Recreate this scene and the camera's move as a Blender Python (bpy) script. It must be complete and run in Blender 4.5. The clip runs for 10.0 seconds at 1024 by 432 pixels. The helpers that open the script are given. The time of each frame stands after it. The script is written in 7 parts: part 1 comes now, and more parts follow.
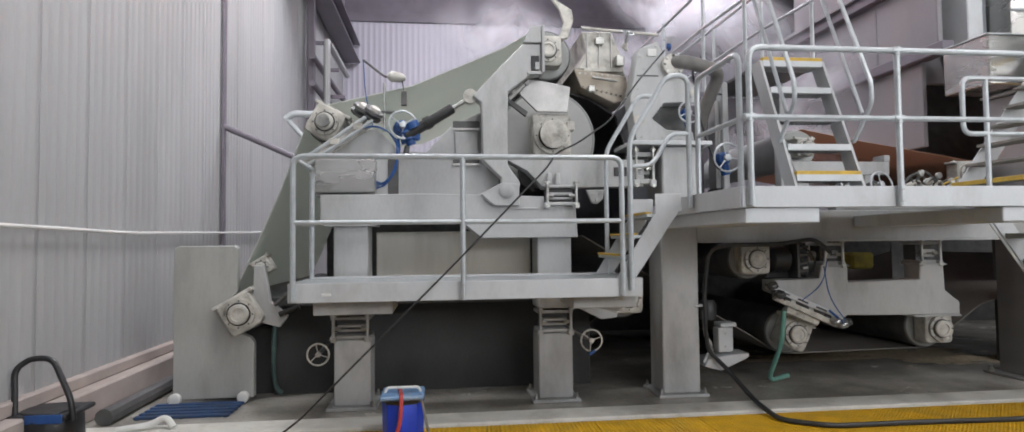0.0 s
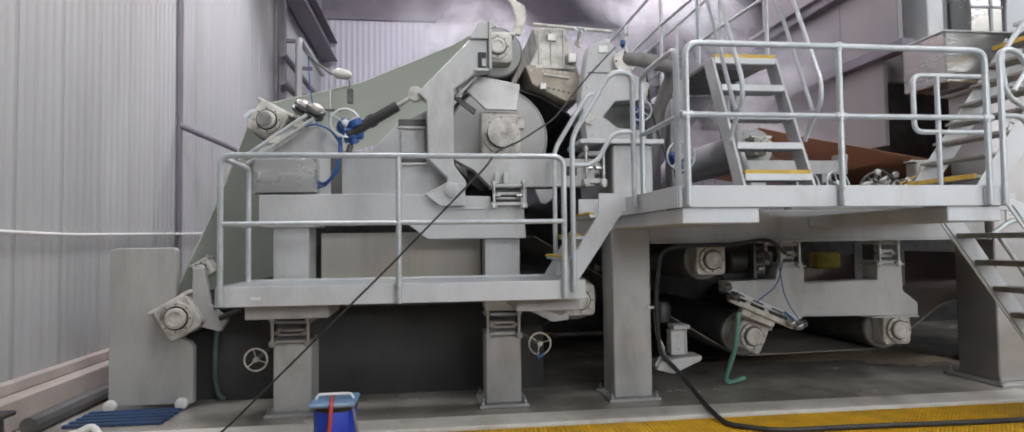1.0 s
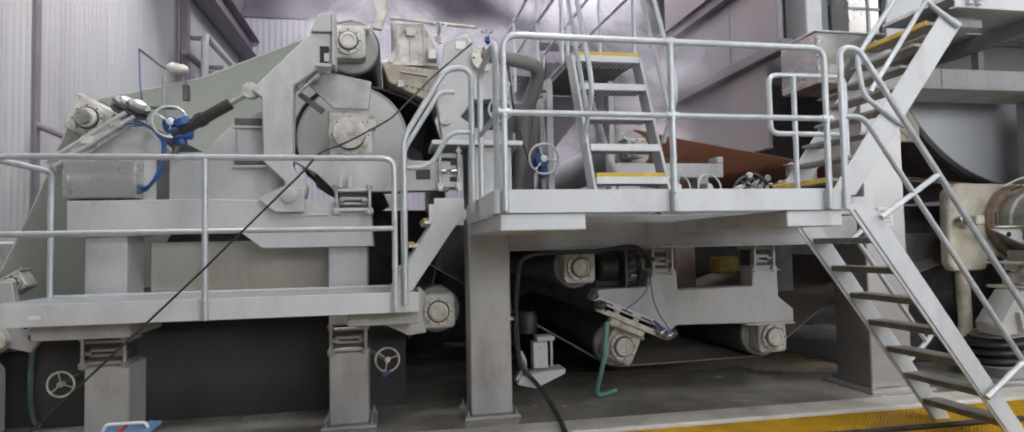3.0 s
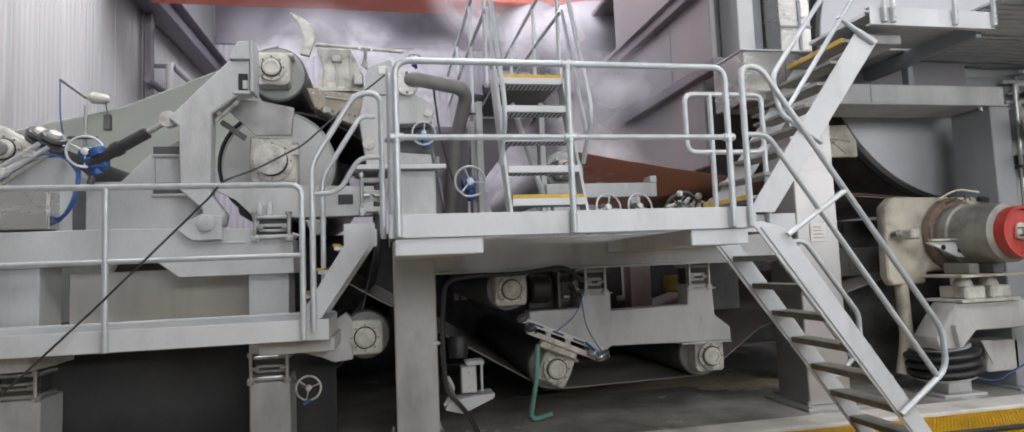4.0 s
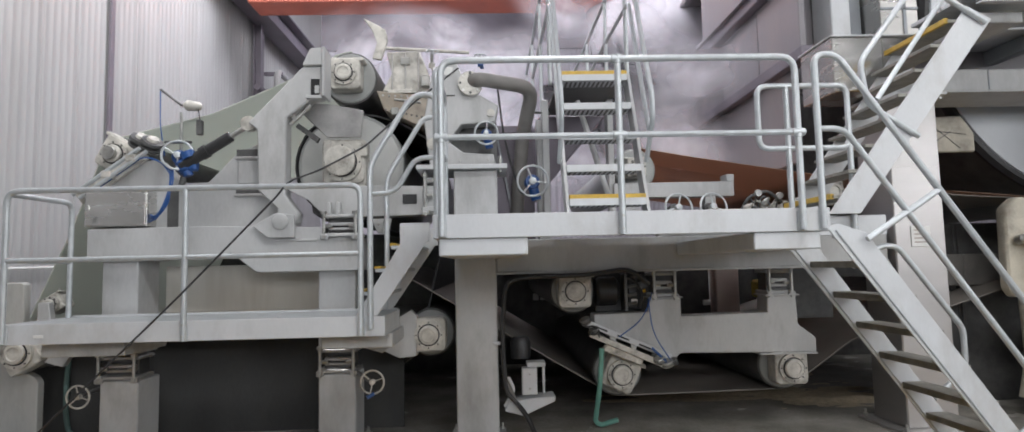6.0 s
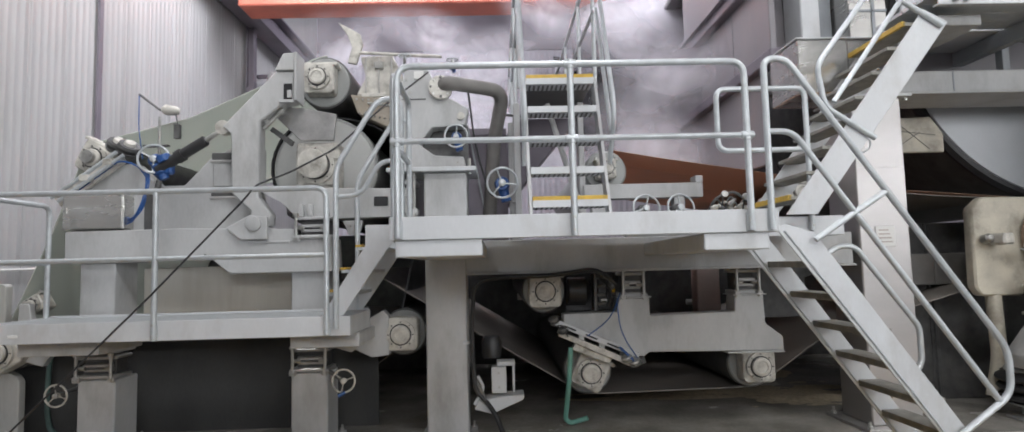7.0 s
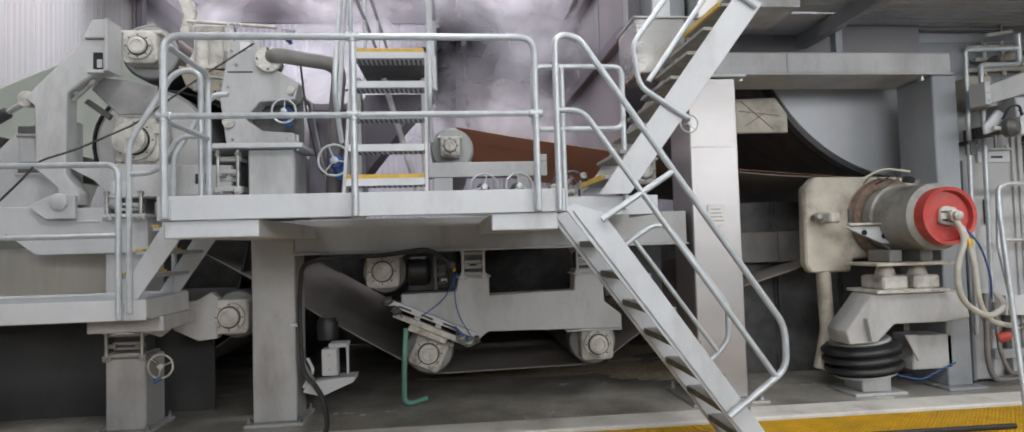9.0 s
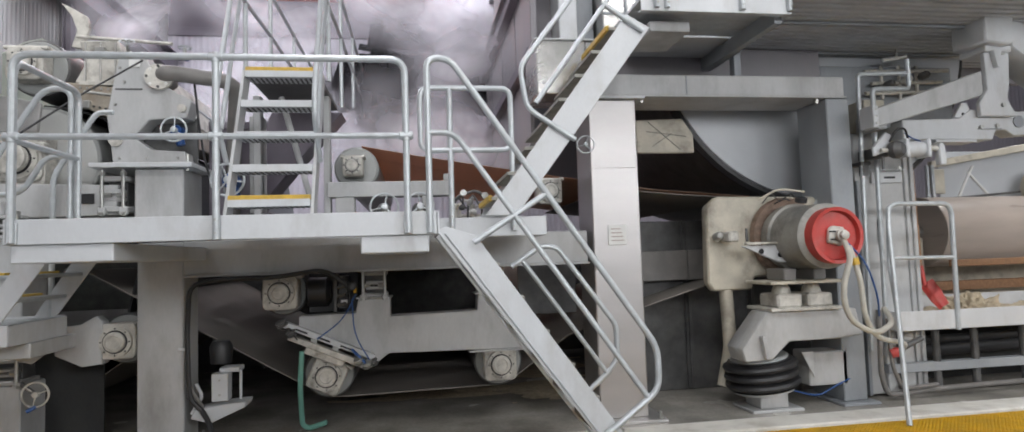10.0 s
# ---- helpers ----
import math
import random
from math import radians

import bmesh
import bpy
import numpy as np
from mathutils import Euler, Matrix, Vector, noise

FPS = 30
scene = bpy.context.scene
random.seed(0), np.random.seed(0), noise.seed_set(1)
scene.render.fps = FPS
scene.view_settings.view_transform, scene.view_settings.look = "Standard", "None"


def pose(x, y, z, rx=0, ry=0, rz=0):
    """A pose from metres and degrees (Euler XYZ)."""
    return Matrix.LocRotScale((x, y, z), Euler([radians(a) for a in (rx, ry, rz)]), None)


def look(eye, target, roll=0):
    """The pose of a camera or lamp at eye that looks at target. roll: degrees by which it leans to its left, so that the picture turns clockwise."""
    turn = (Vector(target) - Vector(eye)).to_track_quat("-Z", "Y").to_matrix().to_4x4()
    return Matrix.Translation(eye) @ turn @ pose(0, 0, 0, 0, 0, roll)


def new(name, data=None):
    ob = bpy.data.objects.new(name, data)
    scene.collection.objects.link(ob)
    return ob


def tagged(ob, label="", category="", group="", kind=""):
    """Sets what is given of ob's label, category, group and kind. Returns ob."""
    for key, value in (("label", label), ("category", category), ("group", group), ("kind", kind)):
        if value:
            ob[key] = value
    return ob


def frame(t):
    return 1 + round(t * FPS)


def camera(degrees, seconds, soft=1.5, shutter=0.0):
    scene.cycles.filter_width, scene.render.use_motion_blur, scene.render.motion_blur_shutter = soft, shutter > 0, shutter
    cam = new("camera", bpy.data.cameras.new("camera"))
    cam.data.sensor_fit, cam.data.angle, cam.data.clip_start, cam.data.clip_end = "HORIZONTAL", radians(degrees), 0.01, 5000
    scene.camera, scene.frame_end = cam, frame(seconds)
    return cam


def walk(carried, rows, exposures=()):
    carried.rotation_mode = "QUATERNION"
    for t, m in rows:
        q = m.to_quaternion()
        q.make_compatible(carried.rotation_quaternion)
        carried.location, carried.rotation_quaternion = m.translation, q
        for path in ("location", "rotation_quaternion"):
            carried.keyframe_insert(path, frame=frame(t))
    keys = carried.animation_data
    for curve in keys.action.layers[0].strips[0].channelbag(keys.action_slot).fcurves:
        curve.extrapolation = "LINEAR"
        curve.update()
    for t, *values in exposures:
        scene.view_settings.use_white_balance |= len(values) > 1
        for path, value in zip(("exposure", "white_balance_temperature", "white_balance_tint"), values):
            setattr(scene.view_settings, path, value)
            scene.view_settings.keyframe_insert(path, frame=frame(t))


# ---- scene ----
cam = camera(78.8, 10.0)
METRES, EYE, TILT, LEAN, TURN = 5.2, 1.664, 0.0, 0.0, -6.5
ROWS = [
    (0.0, 0.0, 0.0, 0.0, 0.03, 2.33, 0.62),
    (0.5, 0.0433, 0.0112, -0.0012, -0.66, 2.28, 0.61),
    (1.0, 0.0898, 0.0296, 0.0017, -0.67, 2.29, 0.75),
    (1.5, 0.1361, 0.0672, -0.004, -1.21, 2.24, 0.58),
    (2.0, 0.1883, 0.0849, -0.0009, -3.73, 2.2, 0.97),
    (3.5, 0.3661, 0.105, 0.0068, -4.41, 3.39, 1.5),
    (4.0, 0.4349, 0.0925, 0.0072, -4.58, 4.4, 2.32),
    (4.5, 0.4773, 0.0851, 0.0096, -3.08, 4.48, 2.27),
    (5.0, 0.4865, 0.0979, 0.0088, 0.22, 4.58, 1.16),
    (5.5, 0.4925, 0.1152, 0.0086, 3.8, 4.57, 0.92),
    (7.0, 0.5819, 0.0953, 0.0082, 5.18, 4.58, 1.44),
    (7.5, 0.6245, 0.1044, 0.003, 2.97, 2.99, 1.4),
    (8.0, 0.6794, 0.1193, 0.0028, 0.42, 2.3, 1.17),
    (8.5, 0.751, 0.1215, 0.0045, 0.53, 2.35, 1.55),
    (9.0, 0.8085, 0.1291, 0.0074, 0.82, 2.34, 1.65),
    (9.5, 0.8664, 0.1485, 0.0143, -0.94, 3.02, 1.89),
    (10.0, 0.9412, 0.1312, 0.0151, -2.11, 3.55, 1.87),
]
walk(cam, [(t, pose(0, 0, EYE, TILT, LEAN, TURN) @ pose(METRES * x, METRES * y, METRES * z, 90 + pitch, roll, yaw)) for t, x, y, z, yaw, pitch, roll in ROWS])

# ---------------------------------------------------------------- light
world = bpy.data.worlds.new("hall_air")
scene.world = world
world.use_nodes = True
world.node_tree.nodes["Background"].inputs[0].default_value = (0.75, 0.78, 1.0, 1)
world.node_tree.nodes["Background"].inputs[1].default_value = 0.05


def area_lamp(name, eye, target, sx, sy, watts, colour):
    data = bpy.data.lights.new(name, "AREA")
    data.shape, data.size, data.size_y = "RECTANGLE", sx, sy
    data.energy, data.color = watts, colour
    ob = new(name, data)
    ob.matrix_world = look(eye, target)
    return ob


COOL = (0.96, 0.965, 0.97)
# unseen lamp, aimed sideways, added to brighten the upper west wall
area_lamp("unseen_hall_light", (-1.0, 4.5, 9.2), (-3.5, 9.2, 7.6), 2.0, 1.2, 560, COOL)
# unseen lamps assumed under the roof over the walkway
for lx in (4.0, 9.5, 15.0):
    area_lamp("unseen_hall_light", (lx, 0.2, 8.6), (lx, 3.4, 0.0), 2.2, 1.2, {4.0: 270, 9.5: 190, 15.0: 210}[lx], COOL)
# unseen lamps added to brighten the steam, duct and rear hall
for lx, ly in ((-0.5, 13.0), (2.4, 13.0), (4.4, 9.8)):
    area_lamp("unseen_hall_light", (lx, ly, 9.6), (lx + 2.0 if lx > 0 else -2.0, ly + 0.2, 3.0), 3.0, 2.0, 480 if lx < 0 else 225, (0.92, 0.93, 1.0))
# unseen lamp added to brighten the north wall
area_lamp("unseen_hall_light", (0.5, 17.5, 9.8), (0.5, 22.5, 4.5), 3.0, 1.6, 300, (0.92, 0.93, 1.0))
# unseen lamp added to brighten the reel and cream guard
area_lamp("unseen_hall_light", (17.0, 7.5, 8.5), (14.0, 8.8, 2.0), 2.4, 1.4, 300, COOL)
# the narrow first window is added for a highlight on the control box
WINDOWS = ((-2.4, 0.5), (3.6, 2.0), (8.8, 2.0), (14.0, 2.0), (19.2, 2.0))
for lx, hw in WINDOWS:
    area_lamp("window_light", (lx, -5.9, 4.5), (lx, 6.0, 2.0), 2 * hw, 2.6, (15 if hw < 1 else 110 if lx < 5 else 124) * hw, COOL)

# ---------------------------------------------------------------- materials
def material(name, base, rough=0.5, metal=0.0, spread=0.12, scale=3.0, bump=0.02, fine=60.0,
             stain=None, stain_amount=0.0, stain_scale=1.2, streak=1.0, rand=0.0, coat=0.0, rough_var=0.12):
    m = bpy.data.materials.new(name)
    m.use_nodes = True
    nt = m.node_tree
    bsdf = nt.nodes["Principled BSDF"]
    L = nt.links.new
    tc = nt.nodes.new("ShaderNodeTexCoord")
    mp = nt.nodes.new("ShaderNodeMapping")
    mp.inputs["Scale"].default_value = (1, 1, streak)
    geo = nt.nodes.new("ShaderNodeNewGeometry")
    L(geo.outputs["Position"] if rand == 0 else tc.outputs["Object"], mp.inputs["Vector"])
    n1 = nt.nodes.new("ShaderNodeTexNoise")
    n1.inputs["Scale"].default_value, n1.inputs["Detail"].default_value = scale, 5
    n2 = nt.nodes.new("ShaderNodeTexNoise")
    n2.inputs["Scale"].default_value, n2.inputs["Detail"].default_value = fine, 3
    L(mp.outputs[0], n1.inputs["Vector"])
    L(mp.outputs[0], n2.inputs["Vector"])
    ramp = nt.nodes.new("ShaderNodeValToRGB")
    lo = [max(0.0, c * (1 - spread)) for c in base]
    hi = [min(1.0, c * (1 + spread)) for c in base]
    ramp.color_ramp.elements[0].color, ramp.color_ramp.elements[0].position = (*lo, 1), 0.3
    ramp.color_ramp.elements[1].color, ramp.color_ramp.elements[1].position = (*hi, 1), 0.7
    L(n1.outputs["Fac"], ramp.inputs[0])
    col = ramp.outputs[0]
    fm = nt.nodes.new("ShaderNodeMixRGB")
    fm.blend_type = "MULTIPLY"
    fm.inputs[0].default_value = spread
    L(col, fm.inputs[1])
    L(n2.outputs["Fac"], fm.inputs[2])
    col = fm.outputs[0]
    if stain:
        n3 = nt.nodes.new("ShaderNodeTexNoise")
        n3.inputs["Scale"].default_value, n3.inputs["Detail"].default_value = stain_scale, 8
        n3.inputs["Roughness"].default_value = 0.65
        L(mp.outputs[0], n3.inputs["Vector"])
        r3 = nt.nodes.new("ShaderNodeValToRGB")
        r3.color_ramp.elements[0].position, r3.color_ramp.elements[1].position = 0.5, 0.72
        r3.color_ramp.elements[1].color = (stain_amount,) * 3 + (1,)
        L(n3.outputs["Fac"], r3.inputs[0])
        mx = nt.nodes.new("ShaderNodeMixRGB")
        mx.inputs[2].default_value = (*stain, 1)
        L(r3.outputs[0], mx.inputs[0])
        L(col, mx.inputs[1])
        col = mx.outputs[0]
    if rand:
        oi = nt.nodes.new("ShaderNodeObjectInfo")
        hs = nt.nodes.new("ShaderNodeHueSaturation")
        mr = nt.nodes.new("ShaderNodeMapRange")
        mr.inputs["To Min"].default_value, mr.inputs["To Max"].default_value = 1 - rand, 1 + rand
        L(oi.outputs["Random"], mr.inputs["Value"])
        L(mr.outputs[0], hs.inputs["Value"])
        L(col, hs.inputs["Color"])
        col = hs.outputs[0]
    L(col, bsdf.inputs["Base Color"])
    bsdf.inputs["Metallic"].default_value = metal
    rr = nt.nodes.new("ShaderNodeMapRange")
    rr.inputs["To Min"].default_value, rr.inputs["To Max"].default_value = max(0.02, rough - rough_var), min(1.0, rough + rough_var)
    L(n1.outputs["Fac"], rr.inputs["Value"])
    L(rr.outputs[0], bsdf.inputs["Roughness"])
    bsdf.inputs["Coat Weight"].default_value = coat
    if bump:
        bp = nt.nodes.new("ShaderNodeBump")
        bp.inputs["Strength"].default_value, bp.inputs["Distance"].default_value = 0.5, bump
        L(n2.outputs["Fac"], bp.inputs["Height"])
        L(bp.outputs[0], bsdf.inputs["Normal"])
    return m


PAINT = material("machine_grey_paint", (0.485, 0.49, 0.49), 0.42, 0, 0.14, 2.0, 0.002, 40, (0.26, 0.253, 0.24), 0.75, 2.2, 0.4)
PAINTW = material("light_grey_paint", (0.585, 0.60, 0.615), 0.4, 0, 0.08, 2.0, 0.002, 50, (0.38, 0.37, 0.35), 0.55, 3.0, 0.5)
PAINTD = material("blue_grey_paint", (0.30, 0.32, 0.34), 0.45, 0, 0.12, 2.0, 0.002, 50, (0.16, 0.16, 0.17), 0.5, 1.5, 0.5)
GALV = material("galvanised_steel", (0.53, 0.56, 0.575), 0.42, 0.45, 0.1, 14.0, 0.002, 80, (0.42, 0.44, 0.46), 0.4, 9.0)
STAIN = material("brushed_stainless", (0.55, 0.54, 0.53), 0.46, 0.8, 0.08, 1.5, 0.001, 30, (0.45, 0.43, 0.41), 0.4, 0.9, 6.0)
CAST = material("cream_cast_housing", (0.61, 0.59, 0.54), 0.5, 0.1, 0.22, 9.0, 0.004, 70, (0.17, 0.155, 0.13), 0.9, 6.0)
CREAM = material("yellowed_cream_paint", (0.56, 0.52, 0.43), 0.5, 0, 0.18, 4.0, 0.003, 60, (0.16, 0.135, 0.11), 0.85, 2.4)
POLISHED = material("polished_stainless", (0.60, 0.59, 0.57), 0.27, 0.9, 0.06, 1.5, 0.001, 30, (0.45, 0.43, 0.41), 0.3, 1.2, 4.0)
SATIN = material("satin_stainless", (0.47, 0.455, 0.45), 0.40, 0.8, 0.07, 1.2, 0.001, 30, (0.46, 0.44, 0.42), 0.4, 0.8, 4.0)
DUCTS = material("dull_duct_sheet", (0.50, 0.48, 0.52), 0.5, 0.1, 0.08, 0.8, 0.001, 30, (0.32, 0.31, 0.34), 0.5, 0.6)
DULL = material("dull_stained_steel", (0.47, 0.465, 0.455), 0.33, 0.5, 0.2, 4.0, 0.002, 40, (0.22, 0.21, 0.2), 0.6, 2.2)
STAINED = material("brown_stained_steel", (0.47, 0.42, 0.35), 0.45, 0.25, 0.3, 6.0, 0.003, 50, (0.22, 0.17, 0.12), 0.85, 3.0)
CHROME = material("bare_machined_steel", (0.50, 0.50, 0.48), 0.36, 0.85, 0.15, 12.0, 0.001, 90, (0.2, 0.19, 0.17), 0.6, 10.0)
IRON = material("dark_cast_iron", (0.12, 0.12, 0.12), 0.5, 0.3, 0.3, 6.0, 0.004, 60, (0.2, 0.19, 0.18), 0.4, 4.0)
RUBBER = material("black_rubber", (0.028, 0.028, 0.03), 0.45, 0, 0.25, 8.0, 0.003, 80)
ROLLG = material("grey_roll_cover", (0.33, 0.34, 0.33), 0.38, 0, 0.1, 3.0, 0.001, 50, (0.2, 0.2, 0.2), 0.4, 2.5)
ROLLH = material("painted_roll_head", (0.45, 0.455, 0.44), 0.4, 0, 0.1, 2.0, 0.001, 50, (0.28, 0.28, 0.27), 0.5, 2.0)
OLIVE = material("faded_olive_paint", (0.62, 0.57, 0.13), 0.6, 0, 0.2, 6.0, 0.002, 60, (0.2, 0.19, 0.1), 0.6, 4.0)
# near-black colour of the sheets that stand in for shade
SHADEBLACK = material("shade_black_sheet", (0.048, 0.049, 0.049), 0.8, 0, 0.3, 1.5, 0.002, 40, (0.07, 0.068, 0.062), 0.6, 1.2, 0.4)
PALE = material("stained_pale_sheet", (0.60, 0.585, 0.54), 0.55, 0, 0.10, 2.0, 0.001, 40, (0.34, 0.31, 0.26), 0.7, 2.5, 0.12)
BLUEMAT = material("faded_blue_mat", (0.03, 0.07, 0.17), 0.6, 0, 0.25, 6.0, 0.003, 60, (0.06, 0.07, 0.08), 0.6, 4.0)
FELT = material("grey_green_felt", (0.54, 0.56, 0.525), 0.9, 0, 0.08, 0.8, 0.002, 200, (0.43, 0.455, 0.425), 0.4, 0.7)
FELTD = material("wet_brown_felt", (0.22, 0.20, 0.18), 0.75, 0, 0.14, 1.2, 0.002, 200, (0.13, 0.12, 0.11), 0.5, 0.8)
PAPER = material("wet_kraft_paper", (0.56, 0.37, 0.27), 0.6, 0, 0.06, 1.0, 0.001, 120)
BLUE = material("blue_paint", (0.018, 0.08, 0.27), 0.4, 0, 0.2, 9.0, 0.002, 60)
BLUEPL = material("blue_plastic", (0.01, 0.05, 0.55), 0.35, 0, 0.15, 6.0, 0.002, 60)
RED = material("red_paint", (0.52, 0.06, 0.05), 0.4, 0, 0.15, 8.0, 0.002, 60, (0.35, 0.18, 0.15), 0.4, 6.0)
# crane orange, lightened so that its colour carries the haze
ORANGE = material("hazed_orange_paint", (0.70, 0.20, 0.14), 0.55, 0, 0.12, 2.0, 0.001, 40)
YELLOW = material("yellow_grating", (0.72, 0.42, 0.02), 0.55, 0, 0.15, 5.0, 0.003, 60, (0.35, 0.22, 0.04), 0.5, 2.0)
NOSING = material("yellow_step_nosing", (0.65, 0.42, 0.06), 0.55, 0, 0.2, 12.0, 0.003, 60, (0.25, 0.2, 0.1), 0.5, 9.0)
HOSEG = material("green_hose", (0.16, 0.36, 0.30), 0.35, 0, 0.1, 9.0, 0.001, 60)
# green hose colour darkened for the shade beside the end panel
HOSESHADE = material("shaded_green_hose", (0.075, 0.13, 0.12), 0.6, 0, 0.25, 9.0, 0.001, 60)
HOSEW = material("grey_hose", (0.52, 0.50, 0.44), 0.5, 0, 0.12, 9.0, 0.001, 60)
GREYPIPE = material("dull_grey_pipe", (0.20, 0.19, 0.18), 0.5, 0.1, 0.15, 6.0, 0.002, 60)
WHITEPL = material("white_plastic", (0.72, 0.72, 0.70), 0.35, 0, 0.06, 6.0, 0.001, 60)
BLACK = material("black_plastic", (0.018, 0.018, 0.02), 0.4, 0, 0.2, 9.0, 0.002, 60)
PULP = material("beige_pulp", (0.50, 0.42, 0.30), 0.9, 0, 0.25, 16.0, 0.02, 60)
WOOD = material("worn_wood", (0.35, 0.19, 0.10), 0.6, 0, 0.2, 20.0, 0.002, 90)
SHEET = material("white_wall_sheet", (0.40, 0.40, 0.403), 0.42, 0, 0.12, 0.7, 0.001, 60, (0.29, 0.285, 0.28), 0.7, 1.1, 0.16)
# lavender tint puts the rear hall's purple haze into the wall colour
BACKSHEET = material("haze_lavender_sheet", (0.50, 0.475, 0.54), 0.5, 0, 0.05, 0.5, 0.001, 60, (0.38, 0.36, 0.42), 0.3, 0.6, 0.25)
HOOD = material("hood_panel", (0.235, 0.222, 0.238), 0.5, 0.1, 0.1, 0.7, 0.001, 40, (0.30, 0.25, 0.24), 0.6, 0.6, 0.4)
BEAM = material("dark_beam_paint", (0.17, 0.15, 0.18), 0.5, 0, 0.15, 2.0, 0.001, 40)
ROOF = material("roof_sheet", (0.42, 0.40, 0.46), 0.6, 0, 0.06, 0.6, 0.001, 40)
CONCRETE = material("pink_concrete", (0.42, 0.36, 0.33), 0.85, 0, 0.12, 2.5, 0.006, 60, (0.3, 0.26, 0.24), 0.5, 1.5)
WALKWAY = material("grey_walkway_concrete", (0.23, 0.23, 0.225), 0.7, 0, 0.12, 2.0, 0.004, 50)
KERB = material("white_kerb", (0.70, 0.68, 0.63), 0.75, 0, 0.1, 4.0, 0.004, 50, (0.34, 0.30, 0.24), 0.6, 2.5)
FLOOR = material("wet_dark_floor", (0.45, 0.425, 0.385), 0.22, 0, 0.4, 1.1, 0.004, 25, (0.16, 0.14, 0.11), 0.6, 0.9, 1.0, 0, 0, 0.2)
PANEL = material("grey_door_panel", (0.42, 0.42, 0.40), 0.5, 0, 0.14, 1.5, 0.001, 40, (0.24, 0.235, 0.21), 0.7, 2.2, 0.3)
DRYER = material("pale_dryer_head", (0.52, 0.54, 0.565), 0.45, 0.1, 0.06, 1.0, 0.001, 40, (0.42, 0.43, 0.45), 0.4, 0.8)


def let_light_through(m, share, colour):
    """Thin cloth and paper: part of the light from behind comes through."""
    nt = m.node_tree
    out = nt.nodes["Material Output"]
    tr = nt.nodes.new("ShaderNodeBsdfTranslucent")
    tr.inputs["Color"].default_value = (*colour, 1)
    mix = nt.nodes.new("ShaderNodeMixShader")
    mix.inputs[0].default_value = share
    nt.links.new(nt.nodes["Principled BSDF"].outputs[0], mix.inputs[1])
    nt.links.new(tr.outputs[0], mix.inputs[2])
    nt.links.new(mix.outputs[0], out.inputs["Surface"])


let_light_through(FELT, 0.5, (0.72, 0.75, 0.70))
let_light_through(PAPER, 0.4, (0.6, 0.38, 0.28))


def steam_material():
    """Thin steam: white where lit, clear towards the edges and in its gaps."""
    m = bpy.data.materials.new("thin_steam")
    m.use_nodes = True
    nt = m.node_tree
    nt.nodes.remove(nt.nodes["Principled BSDF"])
    L = nt.links.new
    tc = nt.nodes.new("ShaderNodeTexCoord")
    sub = nt.nodes.new("ShaderNodeVectorMath")
    sub.operation = "SUBTRACT"
    sub.inputs[1].default_value = (0.5, 0.5, 0.5)
    L(tc.outputs["Generated"], sub.inputs[0])
    ln = nt.nodes.new("ShaderNodeVectorMath")
    ln.operation = "LENGTH"
    L(sub.outputs[0], ln.inputs[0])
    fade = nt.nodes.new("ShaderNodeMapRange")
    fade.interpolation_type = "SMOOTHSTEP"
    fade.inputs["From Min"].default_value, fade.inputs["From Max"].default_value = 0.48, 0.05
    L(ln.outputs["Value"], fade.inputs["Value"])
    nz = nt.nodes.new("ShaderNodeTexNoise")
    nz.inputs["Scale"].default_value, nz.inputs["Detail"].default_value, nz.inputs["Distortion"].default_value = 0.7, 4, 1.2
    L(tc.outputs["Object"], nz.inputs["Vector"])
    gaps = nt.nodes.new("ShaderNodeMapRange")
    gaps.inputs["From Min"].default_value, gaps.inputs["From Max"].default_value = 0.26, 0.66
    gaps.inputs["To Max"].default_value = 0.85
    L(nz.outputs["Fac"], gaps.inputs["Value"])
    mul = nt.nodes.new("ShaderNodeMath")
    mul.operation = "MULTIPLY"
    L(fade.outputs[0], mul.inputs[0])
    L(gaps.outputs[0], mul.inputs[1])
    clear, white, tran, both = (nt.nodes.new("ShaderNode" + n) for n in ("BsdfTransparent", "BsdfDiffuse", "BsdfTranslucent", "MixShader"))
    white.inputs["Color"].default_value = tran.inputs["Color"].default_value = (0.88, 0.86, 0.93, 1)
    L(white.outputs[0], both.inputs[1])
    L(tran.outputs[0], both.inputs[2])
    mix = nt.nodes.new("ShaderNodeMixShader")
    L(mul.outputs[0], mix.inputs[0])
    L(clear.outputs[0], mix.inputs[1])
    L(both.outputs[0], mix.inputs[2])
    L(mix.outputs[0], nt.nodes["Material Output"].inputs["Surface"])
    return m


STEAM = steam_material()


def glow(name, colour, strength):
    m = bpy.data.materials.new(name)
    m.use_nodes = True
    b = m.node_tree.nodes["Principled BSDF"]
    b.inputs["Base Color"].default_value = (*colour, 1)
    b.inputs["Emission Color"].default_value = (*colour, 1)
    b.inputs["Emission Strength"].default_value = strength
    return m


# ---------------------------------------------------------------- mesh helpers
def finish(name, bm, mat, smooth=True, angle=35):
    bmesh.ops.recalc_face_normals(bm, faces=bm.faces[:])
    me = bpy.data.meshes.new(name)
    bm.to_mesh(me)
    bm.free()
    me.materials.append(mat)
    if smooth:
        for p in me.polygons:
            p.use_smooth = True
        me.set_sharp_from_angle(angle=radians(angle))
    return me


